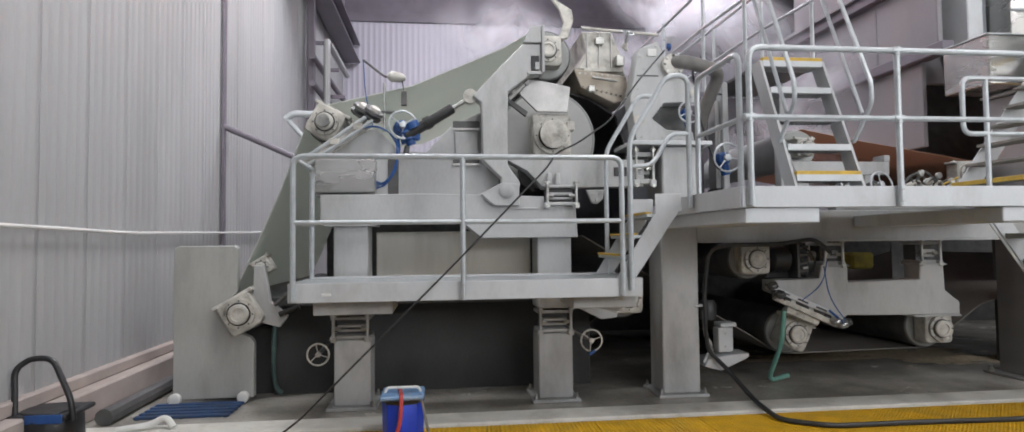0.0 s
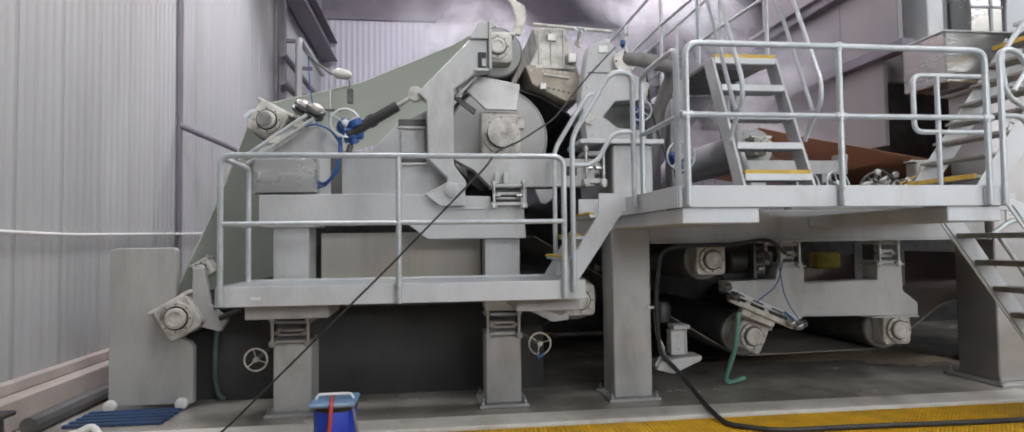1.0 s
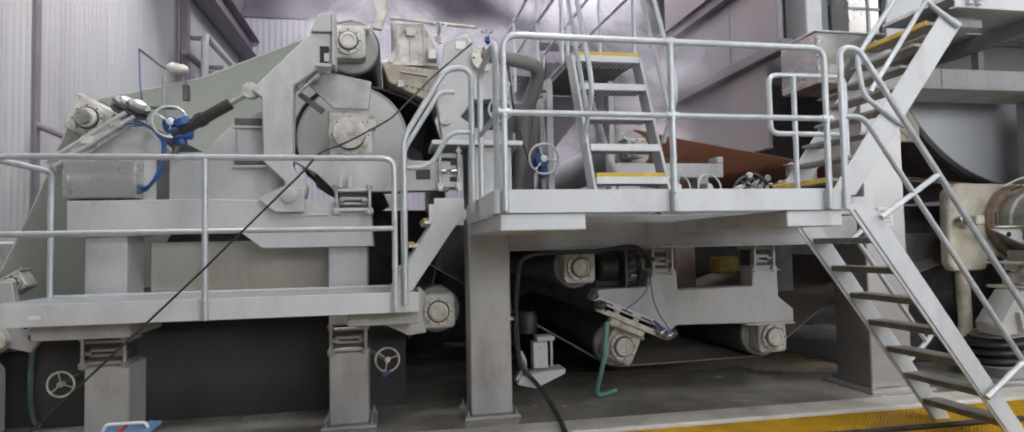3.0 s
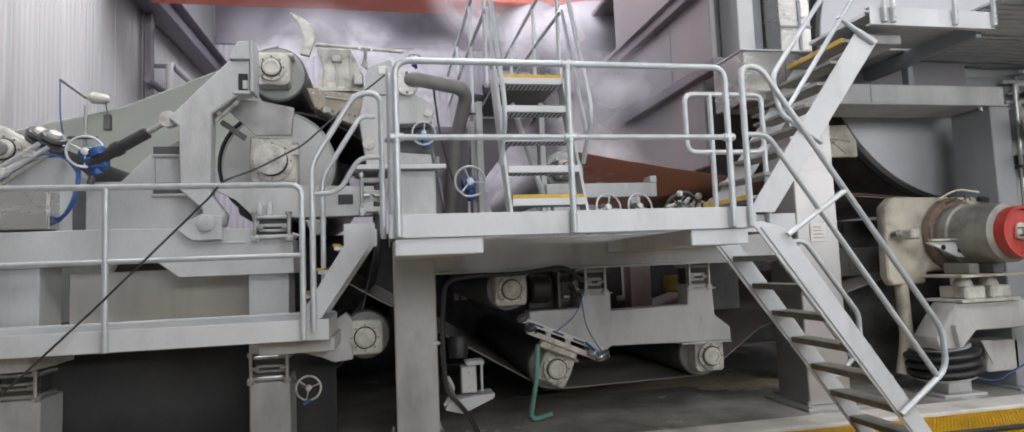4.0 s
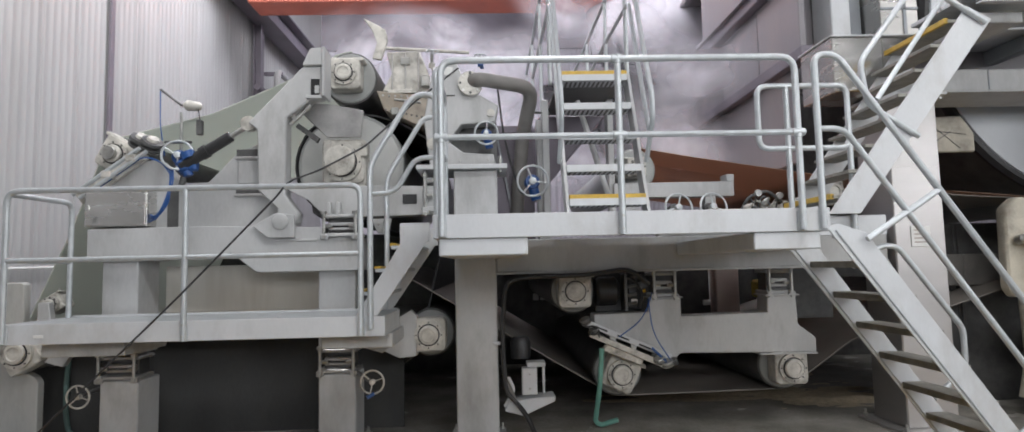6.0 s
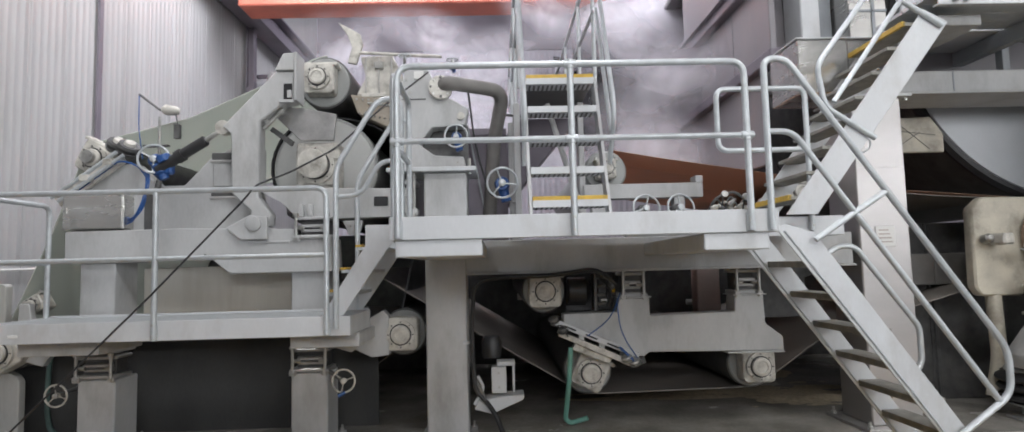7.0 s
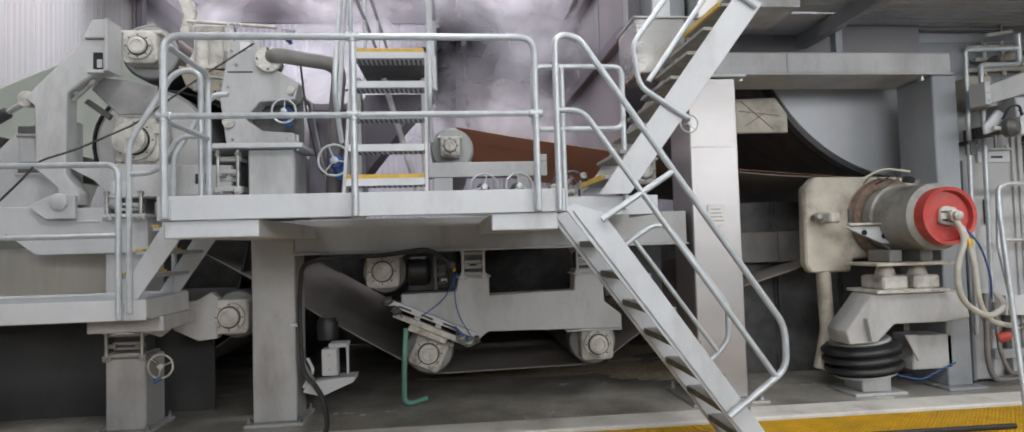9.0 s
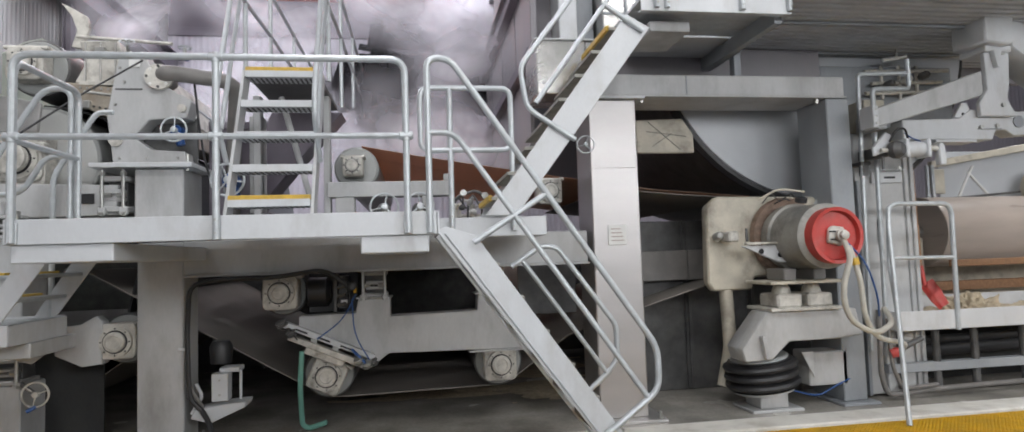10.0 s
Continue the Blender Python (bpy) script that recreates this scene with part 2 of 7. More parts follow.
def part(name, bm, mat, parent=None, label="", smooth=True):
    ob = new(name, finish(name, bm, mat, smooth))
    if parent is not None:
        ob.parent = parent
    if label:
        ob["label"] = label
    return ob


def thing(name, label, category, base=(0, 0, 0), group="", kind=""):
    """An empty at the thing's base; parts are given in world space and moved under it."""
    ob = new(name)
    ob.empty_display_size = 0.1
    ob.location = base
    tagged(ob, label, category, group, kind)
    return ob


def under(parent, name, bm, mat, label=""):
    """A part whose mesh is in world space, under a thing that stands at its base."""
    at, up = Vector((0, 0, 0)), parent
    while up is not None:
        at, up = at + up.location, up.parent
    bm.transform(Matrix.Translation(-at))
    return part(name, bm, mat, parent, label)


def solo(name, bm, mat, label, category, group="", kind=""):
    return tagged(part(name, bm, mat), label, category, group, kind)


def box(x0, x1, y0, y1, z0, z1, bev=0.006, bm=None):
    b = bmesh.new()
    bmesh.ops.create_cube(b, size=1)
    for v in b.verts:
        v.co = Vector(((x0 + x1) / 2 + v.co.x * (x1 - x0), (y0 + y1) / 2 + v.co.y * (y1 - y0), (z0 + z1) / 2 + v.co.z * (z1 - z0)))
    if bev:
        bmesh.ops.bevel(b, geom=b.edges[:], offset=min(bev, 0.3 * min(abs(x1 - x0), abs(y1 - y0), abs(z1 - z0))), segments=1, affect="EDGES")
    return join(bm, b)


def join(bm, b):
    if bm is None:
        return b
    me = bpy.data.meshes.new("tmp")
    b.to_mesh(me)
    b.free()
    bm.from_mesh(me)
    bpy.data.meshes.remove(me)
    return bm


def plate(points, y0, y1, bev=0.006, bm=None):
    """A plate with its outline in x and z, from y0 to y1."""
    b = bmesh.new()
    f = b.faces.new([b.verts.new((x, y0, z)) for x, z in points])
    r = bmesh.ops.extrude_face_region(b, geom=[f])
    bmesh.ops.translate(b, verts=[v for v in r["geom"] if isinstance(v, bmesh.types.BMVert)], vec=(0, y1 - y0, 0))
    if bev:
        bmesh.ops.bevel(b, geom=b.edges[:], offset=bev, segments=1, affect="EDGES")
    return join(bm, b)


def lathe(profile, origin, axis, seg=28, bm=None):
    """A turned body: profile of (distance along the axis, radius)."""
    b = bmesh.new()
    q = Vector(axis).normalized().to_track_quat("Z", "Y").to_matrix().to_4x4()
    m = Matrix.Translation(origin) @ q
    rings = []
    for d, r in profile:
        rings.append([b.verts.new(m @ Vector((r * math.cos(2 * math.pi * i / seg), r * math.sin(2 * math.pi * i / seg), d))) for i in range(seg)])
    for a, c in zip(rings, rings[1:]):
        for i in range(seg):
            b.faces.new((a[i], a[(i + 1) % seg], c[(i + 1) % seg], c[i]))
    b.faces.new(rings[0][::-1])
    b.faces.new(rings[-1])
    return join(bm, b)


def rod(p0, p1, r, seg=14, bm=None, bev=0.0):
    p0, p1 = Vector(p0), Vector(p1)
    d = (p1 - p0).length
    prof = [(0, r), (d, r)] if not bev else [(0, r - bev), (bev, r), (d - bev, r), (d, r - bev)]
    return lathe(prof, p0, p1 - p0, seg, bm)


def round_path(points, radius, closed=False):
    pts = [Vector(p) for p in points]
    n = len(pts)
    out = []
    for i, p in enumerate(pts):
        if not closed and i in (0, n - 1):
            out.append(p)
            continue
        a, c = pts[i - 1], pts[(i + 1) % n]
        u, w = (a - p), (c - p)
        k = min(radius, 0.49 * u.length, 0.49 * w.length)
        s, e = p + u.normalized() * k, p + w.normalized() * k
        for j in range(7):
            t = j / 6
            out.append((1 - t) ** 2 * s + 2 * t * (1 - t) * p + t * t * e)
    return out


def tube(points, r, radius=0.08, seg=10, bm=None, closed=False):
    path = round_path(points, radius, closed)
    b = bmesh.new()
    n = len(path)
    rings = []
    side = None
    for i, p in enumerate(path):
        a = path[i - 1] if (closed or i) else p
        c = path[(i + 1) % n] if (closed or i < n - 1) else p
        t = (c - a)
        if t.length < 1e-7:
            continue
        t.normalize()
        if side is None:
            side = t.orthogonal().normalized()
        side = (side - t * side.dot(t)).normalized()
        up = t.cross(side)
        rings.append([b.verts.new(p + r * (math.cos(2 * math.pi * k / seg) * side + math.sin(2 * math.pi * k / seg) * up)) for k in range(seg)])
    pairs = list(zip(rings, rings[1:])) + ([(rings[-1], rings[0])] if closed else [])
    for a, c in pairs:
        for k in range(seg):
            b.faces.new((a[k], a[(k + 1) % seg], c[(k + 1) % seg], c[k]))
    if not closed:
        b.faces.new(rings[0][::-1])
        b.faces.new(rings[-1])
    return join(bm, b)


def ribbon(points, y0, y1, thick=0.012):
    """A felt or paper run: a line in x and z, as wide as y0 to y1."""
    b = bmesh.new()
    rows = []
    n = len(points)
    for i, (x, z) in enumerate(points):
        x0, z0 = points[max(0, i - 1)]
        x1, z1 = points[min(n - 1, i + 1)]
        d = Vector((-(z1 - z0), 0, x1 - x0)).normalized() * thick
        p = Vector((x, 0, z))
        rows.append([b.verts.new(q) for q in (p + Vector((0, y0, 0)), p + Vector((0, y1, 0)), p + d + Vector((0, y1, 0)), p + d + Vector((0, y0, 0)))])
    for a, c in zip(rows, rows[1:]):
        for k in range(4):
            b.faces.new((a[k], a[(k + 1) % 4], c[(k + 1) % 4], c[k]))
    b.faces.new(rows[0])
    b.faces.new(rows[-1][::-1])
    return b


def sheet_wall(axis, at, a0, a1, z0, z1, pitch, depth, sign):
    """A ribbed wall sheet with a trapezoid profile and thickness; it runs along x or y."""
    b = bmesh.new()
    line = []
    a = a0
    while a < a1 - 1e-6:
        for f, d in ((0, 0), (0.52, 0), (0.62, depth), (0.9, depth)):
            line.append((a + f * pitch, at + sign * d))
        a += pitch
    line.append((a1, at))
    rows = []
    for u, w in line:
        for_v = []
        for ww, z in ((w, z0), (w, z1), (at - sign * 0.06, z1), (at - sign * 0.06, z0)):
            for_v.append(b.verts.new((ww, u, z) if axis == "y" else (u, ww, z)))
        rows.append(for_v)
    for p, q in zip(rows, rows[1:]):
        for k in range(4):
            b.faces.new((p[k], p[(k + 1) % 4], q[(k + 1) % 4], q[k]))
    b.faces.new(rows[0])
    b.faces.new(rows[-1][::-1])
    return b


# ---------------------------------------------------------------- the hall
WALL_X, BACK_Y = -3.5, 23.0
solo("floor", box(-4.2, 32, 6.14, BACK_Y, -0.3, 0.0, 0), FLOOR, "dark wet concrete floor under the machine", "floor", kind="structure")
solo("floor_walkway", box(-4.2, 32, -6, 5.76, -0.3, -0.055, 0), WALKWAY, "concrete walkway floor beside the machine", "floor", kind="structure")
kerb = box(-4.2, 32, 5.78, 6.14, -0.3, 0.012, 0.012)
solo("kerb", kerb, KERB, "white painted concrete kerb with dirty stains", "kerb", kind="structure")
solo("wall_west", sheet_wall("y", WALL_X, -6, BACK_Y, 0.42, 11.5, 0.15, 0.006, 1), SHEET, "white ribbed metal sheet wall", "wall", kind="structure")
solo("wall_north", sheet_wall("x", BACK_Y, -3.5, 32, 0, 11.5, 0.2, 0.011, -1), BACKSHEET, "ribbed metal sheet wall, tinted lavender for the haze", "wall", kind="structure")
solo("wall_east", box(32, 32.2, -6, BACK_Y, -0.3, 11.5, 0), SHEET, "plain white end wall", "wall", kind="structure")
ws = box(-3.6, 32, -6.2, -6, -0.3, 3.2, 0)
box(-3.6, 32, -6.2, -6, 5.8, 11.5, 0, ws)
edges = [-3.6] + [e for lx, hw in WINDOWS for e in (lx - hw, lx + hw)] + [32]
for a, c in zip(edges[0::2], edges[1::2]):
    box(a, c, -6.2, -6, 3.2, 5.8, 0, ws)
solo("wall_south", ws, SHEET, "plain white wall with window openings", "wall", kind="structure")
for i, (lx, hw) in enumerate(WINDOWS):
    wn = thing("window_%d" % (i + 1), "large factory window in a grey frame", "window", (lx, -6.1, 3.2), kind="structure")
    under(wn, "pane", box(lx - hw + 0.02, lx + hw - 0.02, -6.16, -6.14, 3.22, 5.78, 0), glow("sky_through_pane_%d" % i, (0.85, 0.9, 1.0), 1.0))
    for m in (-hw + 0.03, -hw / 3, hw / 3, hw - 0.03):
        under(wn, "mullion", box(lx + m - 0.03, lx + m + 0.03, -6.13, -6.05, 3.22, 5.78, 0.004), PAINTD)
solo("ceiling", box(-3.6, 32.2, -6.2, BACK_Y + 0.1, 11.5, 11.7, 0), ROOF, "metal sheet roof", "ceiling", kind="structure")
plinth = box(-3.85, -3.30, -6, BACK_Y - 0.1, 0, 0.30, 0.02)
box(-3.85, -3.43, -6, BACK_Y - 0.1, 0.30, 0.42, 0.015, plinth)
solo("plinth", plinth, CONCRETE, "pinkish concrete plinth along the wall", "plinth", kind="structure")
for yy in (10.4,):
    solo("wall_trim", box(-3.475, -3.43, yy - 0.05, yy + 0.05, 0.42, 11.4, 0.006), BEAM, "dark vertical joint strip on the wall", "trim", kind="structure")
for k in range(16):
    yy = 4.32 + 0.76 * k
    solo("wall_trim", box(-3.482, -3.476, yy, yy + 0.007, 0.42, 11.4, 0), SHEET, "thin lap joint between wall sheets", "trim", kind="structure")
solo("wall_conduit", tube([(-3.44, -4, 1.84), (-3.44, 3, 1.86), (-3.44, 5.8, 1.83), (-3.44, 7.4, 1.80), (-3.44, 16, 1.95)], 0.018, 0.5), WHITEPL,
     "white cable conduit along the ribbed wall", "conduit")
# steel column, gallery pipes and crane girder at the far wall
col = thing("steel_column", "dark steel building column against the ribbed wall", "column", (-3.3, 16.4, 0))
under(col, "flange", box(-3.42, -3.39, 16.3, 16.52, 0, 8.17), BEAM)
under(col, "web", box(-3.39, -3.25, 16.40, 16.42, 0, 8.17), BEAM)
under(col, "flange", box(-3.25, -3.22, 16.3, 16.52, 0, 8.17), BEAM)
rack = thing("pipe_rack", "pale and dark pipes on wall brackets beside the column", "pipes", (-3.3, 17.2, 4.8))
for k, (py, pz) in enumerate(((17.0, 7.0), (18.2, 6.6), (19.4, 6.1))):
    under(rack, "bracket", box(-3.4, -2.9, py, py + 0.08, pz, pz + 0.1), BEAM)
under(rack, "pipe", tube([(-3.0, 16.9, 4.2), (-3.0, 16.9, 7.1), (-3.0, 20.5, 7.1)], 0.09, 0.25), SHEET, "pale vertical pipe")
under(rack, "pipe", tube([(-3.2, 16.0, 6.4), (-3.2, 22.5, 6.4)], 0.08), BEAM)
under(rack, "pipe", tube([(-3.2, 16.0, 5.7), (-3.2, 22.5, 5.7)], 0.08), BEAM)
gird = thing("crane_runway", "dark steel crane runway girder under the roof", "beam", (-3.2, 10, 8.2))
under(gird, "flange", box(-3.42, -2.88, 4, 22.85, 8.18, 8.23), BEAM)
under(gird, "web", box(-3.18, -3.12, 4, 22.85, 8.23, 8.83), BEAM)
under(gird, "flange", box(-3.42, -2.88, 4, 22.85, 8.83, 8.88), BEAM)
crane = thing("bridge_crane", "orange-red bridge crane girder spanning the hall", "crane", (8, 14.4, 7.9))
under(crane, "girder", box(-2.7, 24, 14.0, 14.8, 7.75, 9.0, 0.03), ORANGE)
under(crane, "end_truck", box(-3.4, -2.72, 13.4, 15.4, 8.885, 9.25, 0.02), ORANGE)
under(crane, "rail", box(-2.7, 24, 14.35, 14.45, 9.0, 9.08, 0.01), BEAM)


eaves = box(-3.45, 32, 22.86, 22.95, 9.75, 10.05, 0.01)
box(-3.45, 32, 22.93, 22.97, 10.05, 11.45, 0, eaves)
solo("wall_trim_eaves", eaves, BEAM, "dark steel eaves beam and lining above the ribbed wall", "trim", kind="structure")


# ---------------------------------------------------------------- machine kinds
def bolts_ring(parent, cx, cy, cz, r, n, size, mat=CHROME, phase=0.0, plate_part=None):
    data = None
    for k in range(n):
        a = phase + 2 * math.pi * k / n
        p = (cx + r * math.cos(a), cy, cz + r * math.sin(a))
        if data is None:
            data = finish("bolt", lathe([(0, size), (size * 0.8, size), (size, size * 0.75)], (0, 0, 0), (0, -1, 0), 6), mat)
        ob = new("bolt", data)
        ob.parent = plate_part or parent
        ob.location = Vector(p) - parent.location


def bearing(x, y, z, r, label, size=1.25, tilt=0.0, foot=True, mat=None):
    """A bearing housing whose round cap faces -y at y; r is the cap's radius."""
    mat = mat or CAST
    t = thing("bearing_housing", label, "bearing", (x, y, z), "bearing housings")
    s = r * size
    c, n = [], 6
    for qx, qz in ((1, 1), (-1, 1), (-1, -1), (1, -1)):
        base = {(1, 1): 0, (-1, 1): 90, (-1, -1): 180, (1, -1): 270}[(qx, qz)]
        for k in range(n):
            a = radians(base + 90 * k / (n - 1))
            c.append((x + qx * s * 0.74 + s * 0.28 * math.cos(a), z + qz * s * 0.74 + s * 0.28 * math.sin(a)))
    rot = Matrix.Translation((x, y, z)) @ Matrix.Rotation(radians(tilt), 4, "Y") @ Matrix.Translation((-x, -y, -z))
    b = plate(c, y + 0.07, y + 0.26, 0.012)
    b.transform(rot)
    under(t, "housing", b, mat)
    ring = under(t, "flange", lathe([(0, r * 0.98), (0.012, r * 1.04), (0.05, r * 1.04)], (x, y + 0.03 + 0.05, z), (0, -1, 0), 30), mat)
    # proud black ring gives the groove its shade by colour
    under(t, "groove_shade", lathe([(0, r * 0.80), (0.026, r * 0.80)], (x, y + 0.05, z), (0, -1, 0), 30), RUBBER, "black ring painted in for the shaded gap round the cap")
    under(t, "cap", lathe([(0, r * 0.70), (0.045, r * 0.70), (0.055, r * 0.64), (0.06, r * 0.46), (0.05, r * 0.42), (0.048, r * 0.1)], (x, y + 0.05, z), (0, -1, 0), 30), mat, "round end cap")
    bolts_ring(t, x, y + 0.03, z, r * 0.92, 8, 0.009, IRON, 0.0, ring)
    if foot:
        b = box(x - s * 1.25, x + s * 1.25, y + 0.08, y + 0.26, z + s * 0.86, z + s * 1.08, 0.008)
        b.transform(rot)
        under(t, "mounting_foot", b, mat)
        for q in (-1, 1):
            b = lathe([(0, 0.018), (0.05, 0.018)], (x + q * s * 1.08, y + 0.13, z + s * 0.82), (0, 0, 1), 6)
            b.transform(rot)
            under(t, "foot_bolt", b, CHROME)
    return t


ROLLS = []


def roll(x, z, r, y0, y1, mat, label, head=None):
    """A machine roll that lies along y."""
    t = thing("machine_roll", label, "roll", (x, (y0 + y1) / 2, z), "machine rolls")
    h = r * 0.12
    under(t, "shell", lathe([(0, r - 0.012), (0.012, r), (y1 - y0 - 0.012, r), (y1 - y0, r - 0.012)], (x, y0, z), (0, 1, 0), 56), mat)
    under(t, "journal", lathe([(0, r * 0.34), (0.28, r * 0.34)], (x, y0 - 0.22, z), (0, 1, 0), 24), CHROME)
    under(t, "head", lathe([(0, r * 0.90), (0.012, r * 0.94), (0.02, r * 0.94)], (x, y0 - 0.014, z), (0, 1, 0), 48), head or ROLLG)
    ROLLS.append((t, r))
    return t


def handwheel(x, y, z, r, label, valve=None, axis=(0, -1, 0), body=0.0, mat=GALV):
    """A spoked handwheel, facing along axis, on a valve or gear body."""
    t = thing("handwheel", label, "handwheel", (x, y, z), "handwheels")
    m = Matrix.Translation((x, y, z)) @ Vector(axis).to_track_quat("Z", "Y").to_matrix().to_4x4()
    ring = [m @ Vector((r * math.cos(2 * math.pi * k / 28), r * math.sin(2 * math.pi * k / 28), 0)) for k in range(28)]
    under(t, "rim", tube(ring, r * 0.06 + 0.003, 0.004, 8, None, True), mat)
    for k in range(3):
        a = 0.9 + x + 2 * math.pi * k / 3
        under(t, "spoke", rod(m @ Vector((0, 0, -0.012)), m @ Vector((r * 0.97 * math.cos(a), r * 0.97 * math.sin(a), 0)), r * 0.055, 8), mat)
    under(t, "hub", lathe([(-0.03, r * 0.24), (0.015, r * 0.24), (0.02, r * 0.16)], (x, y, z), axis, 16), mat)
    if valve:
        e = Vector((x, y, z)) - Vector(axis).normalized() * body
        under(t, "spindle", rod((x, y, z), e, 0.016, 10), CHROME)
        v = lathe([(0, r * 0.42), (0.02, r * 0.5), (r * 0.9, r * 0.5), (r * 0.95, r * 0.4)], e, -Vector(axis), 18)
        join(v, lathe([(0, r * 0.34), (r * 1.1, r * 0.34)], Vector(e) + Vector((0, r * 0.45, -r * 0.1)), (0.25, 0, -1), 14))
        under(t, "gear_body", v, valve)
    return t


def clamp(x0, x1, y, z0, z1, label, mat=PAINT):
    """A removable spacer block with hinge bolts between two frame parts."""
    t = thing("spacer_clamp", label, "clamp", ((x0 + x1) / 2, y, z0), "spacer clamps")
    w = x1 - x0
    h = z1 - z0
    # dark iron core stands in for the shade between the bars
    under(t, "core", box(x0 + 0.12 * w, x1 - 0.12 * w, y + 0.10, y + 0.3, z0 + 0.1 * h, z1 - 0.1 * h), IRON)
    for za, zb, d in ((0.0, 0.16, 0.0), (0.30, 0.42, 0.035), (0.50, 0.64, 0.02), (0.86, 1.0, 0.0)):
        under(t, "lug_plate" if d == 0 else "cross_bar", box(x0 + (0.16 if d else 0.0) * w, x1 - (0.16 if d else 0.0) * w, y + 0.01 + d, y + 0.30, z0 + za * h, z0 + zb * h, 0.008), mat)
    for q in (-1, 1):
        xx = (x0 + x1) / 2 + q * 0.42 * w
        under(t, "hinge_bolt", rod((xx, y - 0.014, z0 - 0.12 * h), (xx, y - 0.014, z1 + 0.16 * h), 0.016, 10), CHROME)
        under(t, "hinge_ear", box(xx - 0.034, xx + 0.034, y - 0.03, y + 0.03, z0 - 0.03, z0 + 0.13 * h, 0.01), mat)
        for za in (z0 - 0.10 * h, z1 + 0.005 * h):
            under(t, "nut", lathe([(0, 0.032), (0.028, 0.032), (0.032, 0.022)], (xx, y - 0.014, za), (0, 0, 1), 6), CHROME)
        under(t, "pin", rod((xx - q * 0.07, y + 0.02, z0 + 0.47 * h), (xx + q * 0.01, y + 0.02, z0 + 0.47 * h), 0.02, 10), CHROME)
    return t


def leg(x0, x1, y0, y1, z1, label, plate_w=0.07):
    t = thing("support_leg", label, "leg", ((x0 + x1) / 2, (y0 + y1) / 2, 0), "machine legs")
    under(t, "shaft", box(x0, x1, y0, y1, 0.03, z1, 0.012), PAINT)
    sole = under(t, "base_plate", box(x0 - plate_w, x1 + plate_w, y0 - plate_w, y1 + plate_w, 0, 0.03, 0.006), PAINT)
    for bx in (x0 - plate_w * 0.5, x1 + plate_w * 0.5):
        for by in (y0 - plate_w * 0.4, y1 + plate_w * 0.4):
            under(sole, "anchor_bolt", lathe([(0, 0.022), (0.025, 0.022), (0.026, 0.012), (0.06, 0.012)], (bx, by, 0.03), (0, 0, 1), 6), CHROME)
    return t


def bar(name, parent, points, r, mat=GALV, radius=0.1):
    return under(parent, name, tube(points, r, radius), mat)


# ---------------------------------------------------------------- lower press frame
MD = "light grey painted steel"
legA = leg(-1.075, -0.715, 6.46, 6.86, 0.69, "square light grey machine leg bolted to the wet floor")
legB = leg(1.00, 1.36, 6.46, 6.86, 0.70, "square light grey machine leg bolted to the wet floor")
clamp(-1.11, -0.71, 6.45, 0.70, 0.92, "dark steel spacer clamp on top of the machine leg", DULL)
clamp(0.99, 1.37, 6.45, 0.71, 0.94, "dark steel spacer clamp on top of the machine leg", DULL)
pf = thing("press_stand", "large light grey steel press frame carrying the rolls", "machine frame", (0, 6.6, 0.95))
under(pf, "upper_leg", box(-1.08, -0.74, 6.46, 6.86, 0.94, 1.84, 0.01), PAINT)
under(pf, "upper_leg", box(1.0, 1.36, 6.46, 6.86, 0.96, 2.02, 0.01), PAINT)
under(pf, "cap_plate", box(-1.16, -0.66, 6.40, 6.9, 1.835, 1.86, 0.004), PAINT)
under(pf, "main_beam", plate([(-1.20, 1.862), (-1.20, 2.15), (-0.1, 2.16), (1.06, 2.13), (1.06, 2.03), (1.40, 2.03), (1.42, 1.70), (0.42, 1.70), (0.17, 1.90), (0.14, 1.862)], 6.40, 6.83), PAINT)
under(pf, "rib", box(0.6, 1.0, 6.385, 6.41, 1.995, 2.015, 0.003), PAINT)
under(pf, "body_plate", plate([(-1.30, 2.15), (-1.22, 2.50), (-0.92, 2.84), (-0.66, 2.86), (-0.42, 2.62), (-0.15, 2.62), (0.12, 2.90), (0.45, 3.06), (0.62, 3.0), (0.62, 2.15)], 6.62, 6.80), PAINT)
under(pf, "side_rail", plate([(0.68, 2.52), (0.86, 2.55), (2.17, 2.52), (2.16, 2.235), (1.43, 2.225), (1.06, 2.235), (0.90, 2.40)], 6.45, 6.66), PAINT)
# proud dark plates stand in for the shade inside the frame's openings
under(pf, "port_patch", box(1.83, 1.97, 6.436, 6.446, 2.345, 2.44, 0.004), BLACK, "dark patch painted in place of a shaded square opening")
for zz in (2.88, 2.50):
    under(pf, "port_patch", box(0.13, 0.41, 6.605, 6.618, zz, zz + 0.07, 0.004), IRON, "dark patch painted in place of a shaded slot")
    under(pf, "port_rim", box(0.12, 0.42, 6.59, 6.612, zz - 0.03, zz - 0.005, 0.004), STAIN)
under(pf, "inspection_plate", box(0.15, 0.40, 6.598, 6.616, 2.60, 2.83, 0.01), PAINT, "dull steel inspection plate")
under(pf, "vat_panel", box(-0.70, 0.99, 6.9, 7.0, 1.30, 1.78, 0.01), PALE, "pale stained pan side")
clamp(1.06, 1.42, 6.33, 2.03, 2.245, "light grey spacer clamp with hinge bolts")

